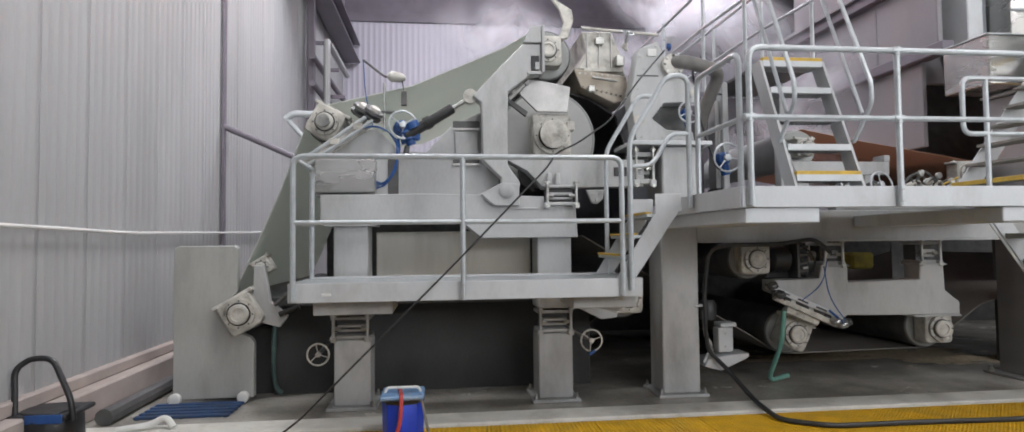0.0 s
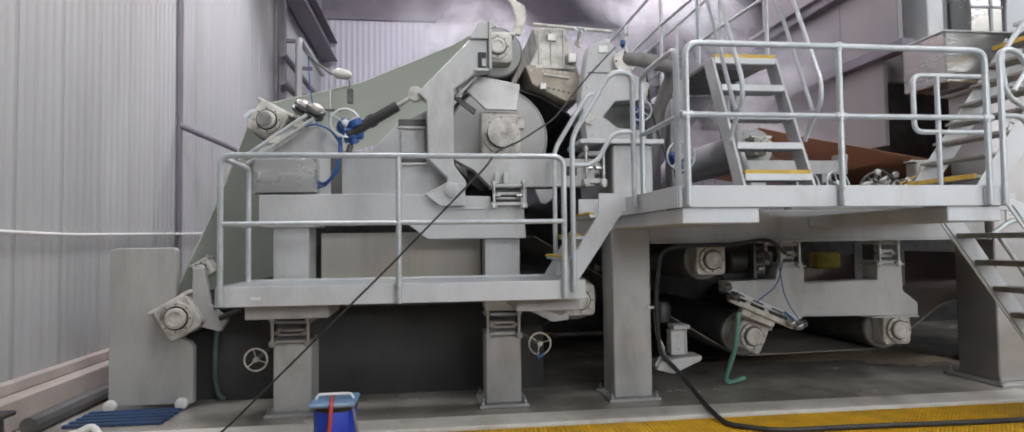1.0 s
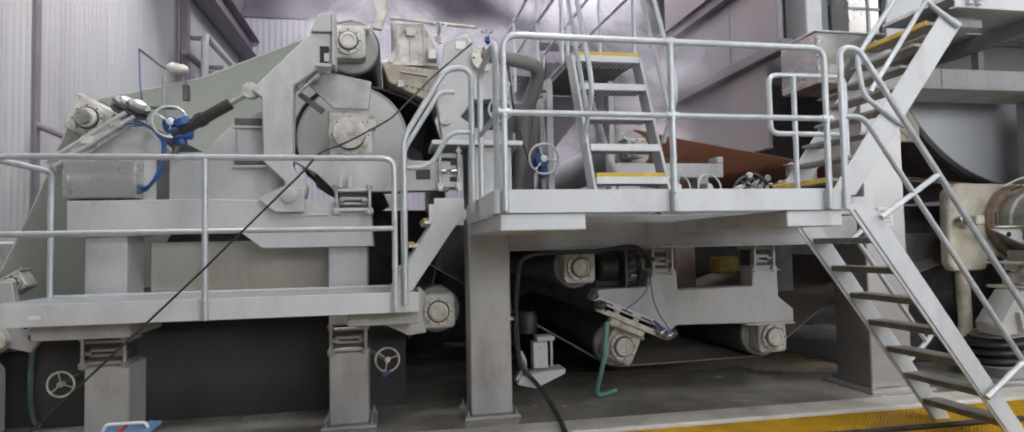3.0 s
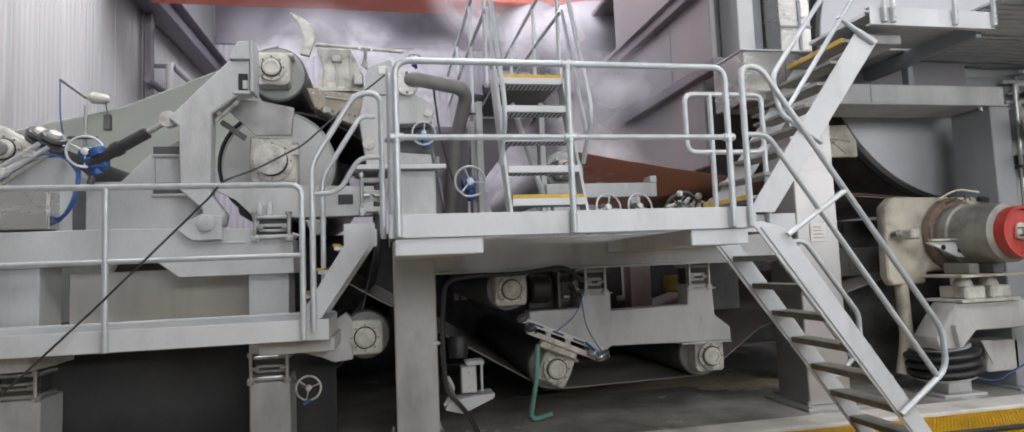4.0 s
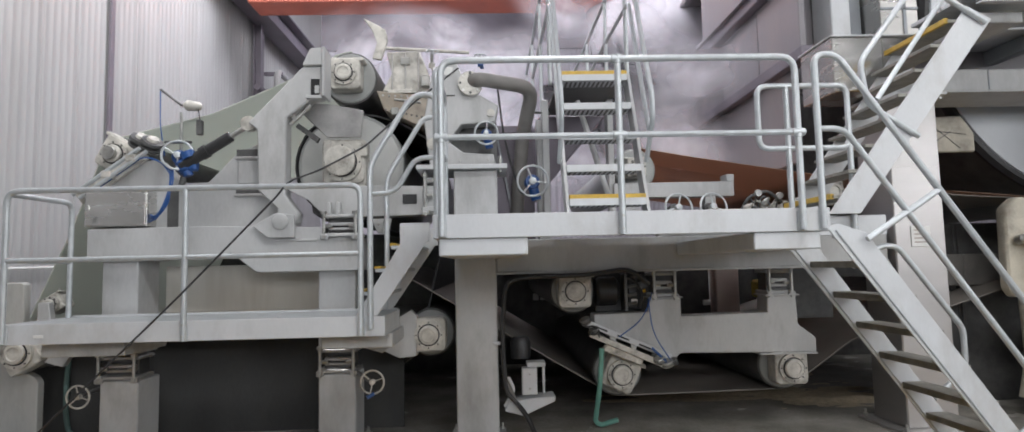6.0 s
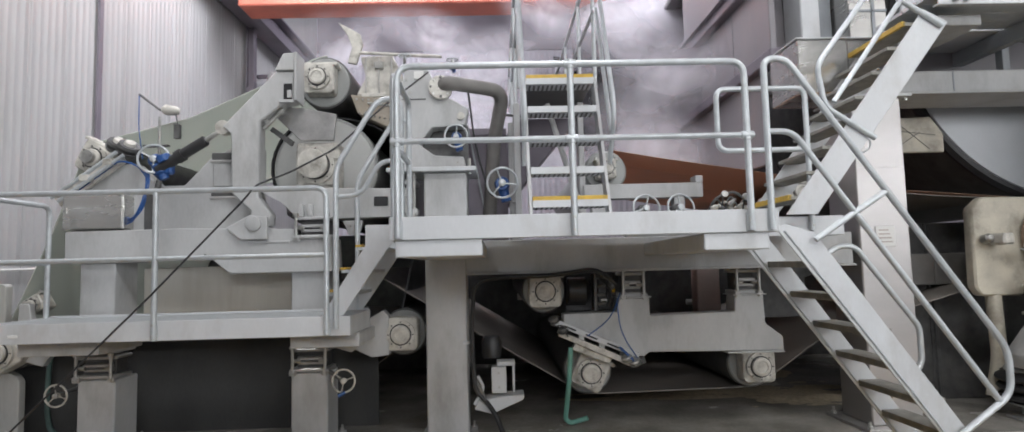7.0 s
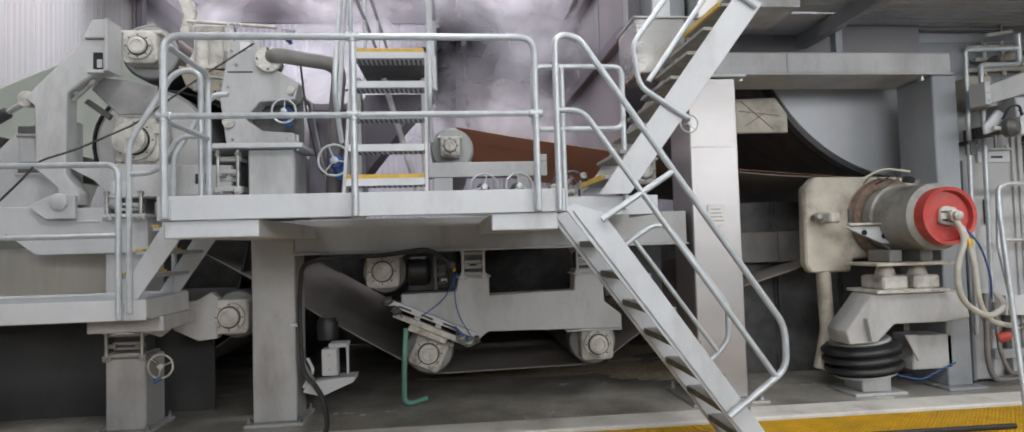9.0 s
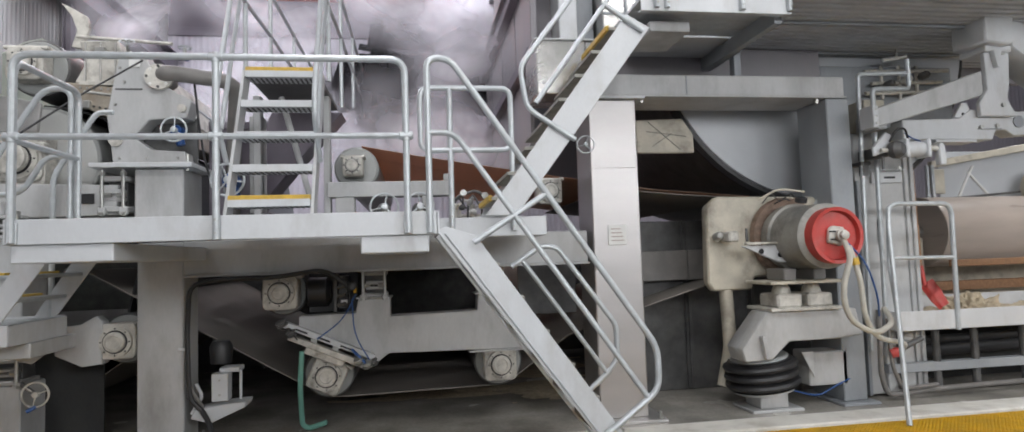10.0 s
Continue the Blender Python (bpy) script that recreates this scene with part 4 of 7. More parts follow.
under(lf, "tube", tube([(-2.62, 10.9, 3.78), (-2.5, 10.9, 3.88), (-2.0, 10.9, 3.87)], 0.06, 0.08), GALV)
under(lf, "tube", tube([(-2.58, 10.9, 3.77), (-2.3, 10.9, 3.45), (-1.9, 10.9, 3.0)], 0.04, 0.05), GALV)
under(lf, "wall_arm", rod((-3.46, 10.4, 3.56), (-2.25, 10.4, 3.02), 0.05, 12), BEAM, "dark rod fixed to the wall")

# narrow door panel with lower felt gear at the wall end
dp = thing("end_panel", "flat grey steel end panel standing on the wet floor", "panel", (-2.4, 6.95, 0))
under(dp, "sheet", plate([(-2.79, 0.05), (-2.79, 1.62), (-2.75, 1.65), (-2.18, 1.65), (-2.15, 1.62), (-2.15, 1.16), (-2.32, 0.98), (-2.26, 0.80), (-2.02, 0.68), (-1.98, 0.62), (-1.98, 0.05)], 6.92, 7.02, 0.008), PANEL)
for px in (-2.75, -2.07):
    under(dp, "caster", lathe([(0, 0.06), (0.05, 0.06), (0.055, 0.05), (0.06, 0.03)], (px, 6.9, 0.065), (0, -1, 0), 22), WHITEPL, "white round foot")
lk = thing("felt_tensioner", "grey cast bracket linking the lower felt bearings", "bracket", (-1.9, 6.9, 1.0))
under(lk, "link", plate([(-1.98, 0.86), (-1.70, 0.78), (-1.62, 0.90), (-1.80, 1.06), (-1.86, 1.44), (-1.97, 1.44)], 6.86, 6.94, 0.008), PAINT)
under(lk, "rod", rod((-1.75, 6.85, 1.02), (-1.45, 6.85, 1.28), 0.022, 10), IRON)
under(lk, "rod", rod((-1.70, 6.85, 0.92), (-1.50, 6.85, 1.0), 0.03, 10), RUBBER)

# ---------------------------------------------------------------- column, cross beam and lower felt frame
leg(2.335, 2.745, 6.46, 6.86, 1.965, "tall square light grey column bolted to the wet floor")
cb = thing("cross_beam", "long grey steel beam under the upper deck", "beam", (4.2, 6.6, 1.64))
under(cb, "web", box(2.745, 6.70, 6.45, 6.85, 1.64, 1.97, 0.01), PAINT)
under(cb, "lower_flange", box(2.745, 6.70, 6.40, 6.90, 1.625, 1.645, 0.003), PAINT)
ff = thing("felt_roll_stand", "heavy light grey frame carrying the lower felt rolls", "machine frame", (4.9, 6.8, 0.7))
under(ff, "plate", plate([(3.74, 1.19), (4.30, 1.20), (4.33, 1.34), (4.65, 1.34), (4.65, 1.15), (5.55, 1.17), (5.56, 1.34), (5.86, 1.34), (5.87, 1.04), (6.05, 0.90), (6.05, 0.75), (4.63, 0.775), (4.52, 0.69), (4.30, 0.82), (3.74, 1.06)], 6.72, 6.98, 0.01), PAINT)
for hx in (4.49, 5.71):
    under(ff, "cap_plate", box(hx - 0.18, hx + 0.18, 6.70, 7.0, 1.338, 1.352, 0.003), PAINT)
under(ff, "foot_plate", box(5.45, 6.05, 6.70, 7.0, 0.735, 0.752, 0.003), PAINT)
clamp(4.36, 4.62, 6.74, 1.35, 1.61, "light grey spacer clamp under the cross beam")
clamp(5.57, 5.85, 6.74, 1.35, 1.61, "light grey spacer clamp under the cross beam")
gd = thing("felt_guide", "slanted chrome felt guide bars with blue pulleys", "felt guide", (4.1, 6.6, 0.85))
under(gd, "upper_rail", plate([(3.60, 1.105), (3.64, 1.155), (4.50, 0.785), (4.475, 0.735)], 6.58, 6.66, 0.006), PAINTW)
under(gd, "lower_rail", plate([(3.66, 0.985), (3.69, 1.03), (4.42, 0.715), (4.39, 0.66)], 6.54, 6.62, 0.006), CAST)
under(gd, "bearing_flange", plate([(3.80, 0.84), (3.86, 0.95), (4.24, 0.785), (4.18, 0.68)], 6.58, 6.68, 0.01), CAST)
for q in (0.06, 0.32, 0.58, 0.84):
    cx, cz = 3.64 + 0.80 * q, 1.075 - 0.345 * q
    under(gd, "cross_link", plate([(cx - 0.03, cz - 0.045), (cx - 0.01, cz + 0.05), (cx + 0.05, cz + 0.025), (cx + 0.03, cz - 0.07)], 6.60, 6.64, 0.004), IRON if q < 0.1 or q > 0.8 else CHROME)
# thin black plates on the rail for shaded slots
for q in (0.2, 0.45, 0.7):
    cx, cz = 3.62 + 0.86 * q, 1.128 - 0.37 * q
    under(gd, "slot", plate([(cx - 0.06, cz + 0.018), (cx - 0.055, cz + 0.034), (cx + 0.06, cz - 0.016), (cx + 0.055, cz - 0.032)], 6.572, 6.582, 0), BLACK, "dark patch painted in place of a shaded slot")
for px, pz, pr, mt in ((3.63, 1.12, 0.05, IRON), (3.72, 1.02, 0.045, IRON), (4.36, 0.72, 0.05, CHROME), (4.44, 0.685, 0.055, CHROME), (4.50, 0.70, 0.04, IRON)):
    under(gd, "pulley", lathe([(0, pr), (0.012, pr * 1.15), (0.022, pr * 0.8), (0.034, pr * 0.8), (0.044, pr * 1.15), (0.056, pr)], (px, 6.52, pz), (-0.38, -0.25, 0.88), 18), mt)
under(gd, "air_line", tube([(4.28, 6.53, 0.86), (4.34, 6.50, 0.80), (4.40, 6.49, 0.74), (4.42, 6.50, 0.68)], 0.014, 0.04), BLUE, "short blue air line")
under(gd, "wire", tube([(3.58, 6.6, 1.16), (3.62, 6.52, 1.08), (3.70, 6.50, 1.10), (3.76, 6.52, 0.98)], 0.008, 0.03), RUBBER)

gb = thing("gear_motor", "black gear motor below the cross beam", "motor", (4.05, 6.8, 1.35))
under(gb, "back_plate", box(3.80, 4.31, 6.98, 7.02, 1.20, 1.61, 0.006), BLACK)
under(gb, "body", lathe([(0, 0.13), (0.02, 0.15), (0.20, 0.15), (0.24, 0.10)], (3.80, 6.92, 1.42), (1, 0, 0), 20), BLACK)
under(gb, "flange", box(4.08, 4.11, 6.78, 7.0, 1.21, 1.60, 0.004), IRON)
under(gb, "valve_block", box(4.12, 4.22, 6.80, 6.98, 1.24, 1.58, 0.01), BLACK)
for bz in (1.28, 1.37, 1.46, 1.55):
    under(gb, "fitting", rod((4.10, 6.80, bz), (4.20, 6.76, bz + 0.02), 0.018, 10), IRON)
under(gb, "cover", lathe([(0, 0.045), (0.03, 0.045), (0.04, 0.03)], (4.26, 6.80, 1.47), (0, -1, 0), 20), IRON)
under(gb, "terminal", box(4.15, 4.215, 6.785, 6.80, 1.30, 1.335, 0.004), WHITEPL)
under(gb, "tag", box(4.275, 4.305, 6.80, 6.815, 1.40, 1.45, 0.002), YELLOW, "small yellow tag")
under(gb, "hose", tube([(4.14, 6.78, 1.56), (4.20, 6.70, 1.50), (4.26, 6.72, 1.38), (4.22, 6.74, 1.26)], 0.012, 0.05), RUBBER)

# things seen through the gap of the felt frame
solo("yellow_guard", box(6.66, 7.06, 9.5, 9.8, 1.15, 1.42, 0.04), OLIVE, "yellowish steel guard behind the felt frame", "guard")
# base colour raised in place of light from the rear hall
solo("pale_post", box(6.27, 6.65, 10.2, 10.5, 0.0, 1.9, 0.02), material("brightened_pink_render", (0.74, 0.63, 0.59), 0.8, 0, 0.1, 3.0, 0.003, 50), "pale pinkish post behind the felt frame", "post")
wp = tube([(6.52, 11.1, 1.9), (6.52, 11.1, 1.0), (6.36, 11.1, 1.0)], 0.05, 0.08)
solo("white_pipe", wp, WHITEPL, "white bent pipe behind the felt frame", "pipe")

# unlit white plates on the back plate stand in for distant lit panes
fw = thing("lit_pane_plates", "white plates standing in for lit panes far behind the felt frame", "window", (3.6, 11.25, 1.1))
for fx, fz in ((0.0, 0.14), (0.0, 0.0), (0.13, 0.14), (0.13, 0.0)):
    under(fw, "pane", box(3.40 + fx, 3.50 + fx, 11.26, 11.285, 1.10 + fz, 1.22 + fz, 0.004), WHITEPL)
under(fw, "pane_frame", box(3.38, 3.65, 11.285, 11.297, 1.08, 1.38, 0.003), IRON)

# pump on a bracket at the column foot, with cables and hoses
pu = thing("sensor_box", "small light grey box on a bracket beside the column", "box", (3.05, 6.5, 0.36))
under(pu, "box", box(2.975, 3.125, 6.50, 6.64, 0.44, 0.70, 0.008), PAINTW)
under(pu, "lid", box(3.03, 3.215, 6.56, 6.74, 0.70, 0.745, 0.008), PAINTW)
under(pu, "back_frame", tube([(3.20, 6.66, 0.42), (3.20, 6.66, 0.71)], 0.014, 0.02), PAINTW)
for bz in (0.50, 0.64):
    under(pu, "screw", lathe([(0, 0.01), (0.008, 0.01)], (3.05, 6.50, bz), (0, -1, 0), 6), CHROME)
under(pu, "tray", plate([(2.80, 0.30), (2.84, 0.38), (3.10, 0.42), (3.30, 0.43), (3.29, 0.38), (2.98, 0.25)], 6.46, 6.72, 0.008), PAINTW)
under(pu, "strut", tube([(2.80, 6.50, 0.34), (2.90, 6.5, 0.50), (2.84, 6.5, 0.62)], 0.016, 0.05), PAINTW)
under(pu, "clip", box(2.70, 2.79, 6.44, 6.47, 0.94, 0.97, 0.004), PAINTW)
under(pu, "pump", lathe([(0, 0.10), (0.16, 0.11), (0.22, 0.08)], (2.98, 6.8, 0.76), (0, 0, 1), 18), RUBBER, "black rounded pump body")
under(pu, "cable", tube([(2.90, 6.5, 0.40), (2.88, 6.44, 0.47), (2.80, 6.44, 0.62), (2.785, 6.44, 0.9)], 0.018, 0.1), GREYPIPE)
bc = thing("black_cable", "thick black cable hung along the cross beam and column", "cable", (3, 6.4, 1.5))
under(bc, "run", tube([(4.25, 6.42, 1.50), (4.05, 6.38, 1.66), (3.6, 6.38, 1.60), (3.1, 6.38, 1.60), (2.83, 6.36, 1.56), (2.79, 6.42, 1.1), (2.80, 6.42, 0.7), (2.82, 6.42, 0.48), (2.92, 6.42, 0.38)], 0.022, 0.12), RUBBER)
under(bc, "run", tube([(2.92, 6.42, 0.38), (3.02, 6.34, 0.26), (3.12, 6.05, 0.045), (3.07, 5.70, 0.034), (3.06, 5.45, 0.012), (3.40, 5.20, 0.012), (4.07, 5.20, 0.012), (5.2, 5.15, 0.012), (9.0, 5.12, 0.012)], 0.024, 0.16), RUBBER)
bc["label"] = "thick black cable hung along the cross beam and floor"
for nm, pts, lab in (("green_hose", [(3.79, 6.6, 0.86), (3.765, 6.62, 0.5), (3.74, 6.86, 0.08), (3.80, 6.9, 0.03), (3.98, 6.86, 0.09)], "translucent green hose hanging to the floor"),
                     ("green_hose", [(-1.79, 7.12, 0.95), (-1.83, 7.13, 0.62), (-1.835, 7.14, 0.25), (-1.80, 7.14, 0.08), (-1.74, 7.14, 0.03)], "green hose beside the end panel, with shade in its colour")):
    solo(nm, tube(pts, 0.026, 0.12), HOSEG if pts[0][0] > 0 else HOSESHADE, lab, "hose")
for pts in ([(4.32, 6.6, 1.4), (4.2, 6.5, 1.15), (3.95, 6.5, 0.98)], [(4.28, 6.6, 1.35), (4.3, 6.55, 1.0), (4.45, 6.5, 0.75)]):
    solo("thin_cable", tube(pts, 0.006, 0.2), BLUE, "thin dark blue cable over the felt frame", "cable")
# slack cable that crosses before the press
solo("slack_cable", tube([(2.40, 6.40, 3.70), (2.0, 6.1, 3.28), (1.60, 5.78, 2.80), (1.25, 5.58, 2.56), (1.02, 5.46, 2.447), (0.95, 5.425, 2.33), (0.14, 5.43, 1.50), (-0.57, 5.41, 0.80), (-1.18, 5.39, 0.20), (-1.42, 5.38, 0.03), (-1.8, 5.3, 0.0), (-2.4, 5.2, 0.0)], 0.0085, 0.08), RUBBER,
     "slack black cable strung across in front of the press", "cable")
# ---------------------------------------------------------------- platforms, rails and stairs
RT = 0.024


def deck_grid(parent, x0, x1, y0, y1, z, pitch=0.05):
    """Serrated sheet metal planks of a platform."""
    n = max(1, round((y1 - y0) / 0.24))
    w = (y1 - y0) / n
    for k in range(n):
        ya = y0 + k * w
        under(parent, "plank", box(x0, x1, ya + 0.004, ya + w - 0.004, z - 0.04, z, 0.004), GALV)
    b = bmesh.new()
    xs = x0 + 0.03
    while xs < x1 - 0.03:
        box(xs, xs + 0.03, y0 + 0.01, y0 + 0.03, z - 0.046, z - 0.0405, 0, b)
        xs += pitch
    under(parent, "serration", b, CHROME)["kind"] = "stuff"


def channel(parent, name, x0, x1, y, z0, z1, mat=PAINTW):
    b = box(x0, x1, y, y + 0.012, z0, z1, 0.003)
    box(x0, x1, y + 0.012, y + 0.065, z0, z0 + 0.012, 0, b)
    box(x0, x1, y + 0.012, y + 0.065, z1 - 0.012, z1, 0, b)
    return under(parent, name, b, mat)


def post(parent, x, y, z0, z1, foot=True):
    under(parent, "post", rod((x, y, z0), (x, y, z1), RT, 12), GALV)
    if foot:
        shoe = under(parent, "post_shoe", box(x - 0.022, x + 0.022, y + 0.012, y + 0.030, z0 - 0.002, z0 + 0.12, 0.004), GALV)
        for zz in (z0 + 0.04, z0 + 0.13):
            under(shoe, "bolt", lathe([(0, 0.010), (0.008, 0.010)], (x, y - RT + 0.002, zz), (0, -1, 0), 6), CHROME)


# lower platform
lp = thing("access_platform", "low grey steel access platform beside the press", "platform", (0.25, 5.9, 1.157))
channel(lp, "front_channel", -1.30, 1.81, 5.49, 1.157, 1.322)
under(lp, "side_channel", box(-1.30, -1.288, 5.503, 6.32, 1.157, 1.322, 0.003), PAINTW)
under(lp, "side_channel", box(1.798, 1.81, 5.503, 6.32, 1.157, 1.322, 0.003), PAINTW)
under(lp, "back_channel", box(-1.286, 1.796, 6.305, 6.32, 1.157, 1.335, 0.003), PAINTW)
deck_grid(lp, -1.28, 1.79, 5.56, 6.30, 1.318)
under(lp, "bracket", box(-1.14, -0.44, 5.75, 6.44, 1.02, 1.155, 0.008), PAINT)
under(lp, "bracket", box(1.22, 1.83, 5.75, 6.44, 1.03, 1.155, 0.008), PAINT)
under(lp, "bracket_rib", plate([(1.45, 1.03), (1.80, 1.03), (1.70, 0.95)], 6.0, 6.02, 0.003), PAINT)
under(lp, "label_patch", box(-1.02, -0.94, 5.484, 5.49, 1.21, 1.235, 0.002), WHITEPL, "small white sticker")
lr = thing("guard_rail", "galvanised tube guard rail of the low platform", "railing", (0.25, 5.46, 1.16), "guard rails")
bar("top_rail", lr, [(-1.25, 5.46, 1.17), (-1.25, 5.46, 2.41), (1.62, 5.46, 2.41), (1.62, 5.46, 1.17)], RT)
bar("mid_rail", lr, [(-1.25, 5.46, 1.84), (1.62, 5.46, 1.84)], 0.021)
post(lr, 0.19, 5.46, 1.16, 2.41)
bar("return_rail", lr, [(-1.25, 5.50, 2.39), (-1.25, 6.25, 2.39), (-1.25, 6.25, 1.30)], RT)
bar("return_mid_rail", lr, [(-1.25, 5.48, 1.84), (-1.25, 6.25, 1.84)], 0.021)
for xx in (-1.25, 1.62):
    under(lr, "post_shoe", box(xx - 0.03, xx + 0.03, 5.472, 5.489, 1.16, 1.30, 0.004), GALV)

# short stairs from the low platform to the deck
ss = thing("short_stairs", "three-step grey steel stairs between two platforms", "stairs", (1.9, 5.9, 1.32))
prof = [(1.94, 2.085), (2.19, 2.085), (2.19, 1.92), (2.16, 1.92), (1.75, 1.325), (1.57, 1.325), (1.94, 1.91)]
under(ss, "stringer", plate(prof, 5.49, 5.505, 0.003), PAINTW)
under(ss, "stringer", plate(prof, 6.26, 6.275, 0.003), PAINTW)
for k in range(3):
    zz = 1.52 + 0.19 * k
    xx = 1.60 + 0.13 * k
    tr = under(ss, "tread", box(xx, xx + 0.24, 5.508, 6.257, zz - 0.03, zz, 0.004), GALV)
    under(tr, "nosing", box(xx - 0.01, xx + 0.045, 5.508, 6.257, zz + 0.001, zz + 0.02, 0.003), NOSING, "yellow nosing")
hr = thing("stair_handrail", "galvanised bent tube handrail on the short stairs", "handrail", (1.9, 5.46, 1.2), "guard rails")
bar("top_rail", hr, [(1.70, 5.46, 1.22), (1.70, 5.46, 2.58), (2.06, 5.46, 3.17), (2.26, 5.46, 3.17), (2.26, 5.46, 1.95)], RT)
bar("mid_rail", hr, [(1.72, 5.46, 2.33), (1.91, 5.46, 2.34), (2.08, 5.46, 2.63), (2.26, 5.46, 2.63)], 0.021)
bar("top_rail", hr, [(1.70, 6.28, 1.32), (1.70, 6.28, 2.58), (2.06, 6.28, 3.17), (2.20, 6.28, 3.17)], RT)

# main deck
DZ0, DZ1 = 1.907, 2.072
dk = thing("access_platform", "raised grey steel access deck over the felt section", "platform", (4, 5.3, DZ0))
channel(dk, "front_channel", 2.31, 5.08, 4.57, DZ0, DZ1)
channel(dk, "rear_channel", 5.12, 6.06, 5.45, DZ0, DZ1)
under(dk, "side_channel", box(2.30, 2.312, 4.584, 6.30, DZ0, DZ1, 0.003), PAINTW)
under(dk, "side_channel", box(5.085, 5.10, 4.584, 5.44, DZ0, DZ1, 0.003), PAINTW)
under(dk, "side_channel", box(6.05, 6.065, 5.515, 6.30, DZ0, DZ1, 0.003), PAINTW)
deck_grid(dk, 2.32, 5.08, 4.64, 6.30, DZ1 - 0.004)
deck_grid(dk, 5.12, 6.05, 5.52, 6.30, DZ1 - 0.004)
under(dk, "support_beam", box(2.34, 2.957, 4.59, 6.44, 1.785, 1.905, 0.008), PAINTW)
under(dk, "support_beam", box(4.55, 5.025, 4.59, 6.44, 1.782, 1.905, 0.008), PAINTW)
gr = thing("guard_rail", "galvanised tube guard rail along the raised deck", "railing", (3.6, 4.54, DZ0), "guard rails")
RY = 4.535
bar("top_rail", gr, [(2.37, RY, 1.92), (2.37, RY, 3.15), (4.88, RY, 3.15), (4.88, RY, 1.92)], RT, GALV, 0.11)
bar("mid_rail", gr, [(2.37, RY, 2.605), (4.88, RY, 2.605)], 0.022)
post(gr, 3.615, RY, 1.91, 3.15)
for xx in (2.37, 4.88):
    under(gr, "post_shoe", box(xx - 0.03, xx + 0.03, RY + 0.012, RY + 0.033, 1.91, 2.05, 0.004), GALV)
for xx, zz in ((2.37, 2.605), (3.615, 2.605), (4.88, 2.605), (3.615, 3.15)):
    under(gr, "fitting", rod((xx - 0.05, RY, zz), (xx + 0.05, RY, zz), 0.029, 12, None, 0.008), GALV)
    under(gr, "fitting", rod((xx, RY, zz - 0.04), (xx, RY, zz + 0.03), 0.028, 12, None, 0.006), GALV)
lrt = thing("guard_rail", "galvanised tube end rail of the raised deck", "railing", (2.33, 5.2, DZ0), "guard rails")
bar("top_rail", lrt, [(2.33, 4.62, 1.92), (2.33, 4.62, 3.13), (2.33, 5.42, 3.13), (2.33, 5.42, 1.92)], RT)
bar("mid_rail", lrt, [(2.33, 4.62, 2.60), (2.33, 5.42, 2.60)], 0.021)
hp = thing("guard_rail", "rounded loop rail at the head of the stairs", "railing", (5.4, 5.42, DZ0), "guard rails")
HY = 5.42
bar("loop", hp, [(5.4, HY, 3.19), (5.77, HY, 3.19), (5.77, HY, 2.65), (4.99, HY, 2.65), (4.99, HY, 3.19), (5.42, HY, 3.19)], RT, GALV, 0.09)
post(hp, 5.24, HY, 1.95, 3.19)
post(hp, 5.77, HY, 1.95, 2.70)

# stairs down to the walkway
st = thing("stairs", "steep grey steel stairs from deck to floor", "stairs", (5.8, 5, 0), "stairs")
x0s, z0s, x1s, z1s = 5.13, 1.99, 6.54, 0.0
SL = (x1s - x0s) / (z0s - z1s)
for ys in (4.60, 5.38):
    w = 0.21
    under(st, "stringer", plate([(x0s + 0.02, z0s - 0.03), (x0s + w + 0.02, z0s - 0.10), (x1s + w - 0.02, z1s - 0.05), (x1s, z1s - 0.05), (x0s - 0.05, z0s - 0.06)], ys, ys + 0.014, 0.003), PAINTW)
    b = tube([(x0s + 0.01, ys - 0.004, z0s - 0.08), (x1s - 0.0, ys - 0.004, z1s - 0.02)], 0.008, 0.01, 6)
    under(st, "edge_lip", b, GALV)
NT = 7
for k in range(NT):
    zz = z0s - 0.30 - 0.25 * k
    xx = x0s + (z0s - zz) * SL + 0.0
    b = box(xx, xx + 0.185, 4.616, 5.378, zz - 0.028, zz, 0.003)
    box(xx, xx + 0.006, 4.616, 5.378, zz - 0.05, zz - 0.02, 0, b)
    under(st, "tread", b, material("worn_grating_tread", (0.30, 0.29, 0.26), 0.6, 0.3, 0.25, 9, 0.004, 60) if k == 0 else bpy.data.materials["worn_grating_tread"])
sh = thing("stair_handrail", "galvanised looped handrail on the steep stairs", "handrail", (5.8, 4.55, 0.5), "guard rails")
HX = 4.555
bar("top_rail", sh, [(5.035, HX, 1.92), (5.035, HX, 3.17), (5.20, HX, 3.17), (6.67, HX, 1.03), (6.67, HX, 0.72), (6.22, HX, 0.40)], RT, GALV, 0.1)
bar("mid_rail", sh, [(5.035, HX, 2.63), (5.22, HX, 2.63), (6.59, HX, 0.66)], 0.022)
bar("brace", sh, [(5.34, HX, 1.84), (5.88, HX, 2.18)], 0.022)
under(sh, "post_shoe", box(5.005, 5.065, HX + 0.01, HX + 0.016, 1.91, 2.05, 0.003), GALV)
sh2 = thing("stair_handrail", "galvanised looped handrail on the far side of the stairs", "handrail", (6.2, 5.44, 0.5), "guard rails")
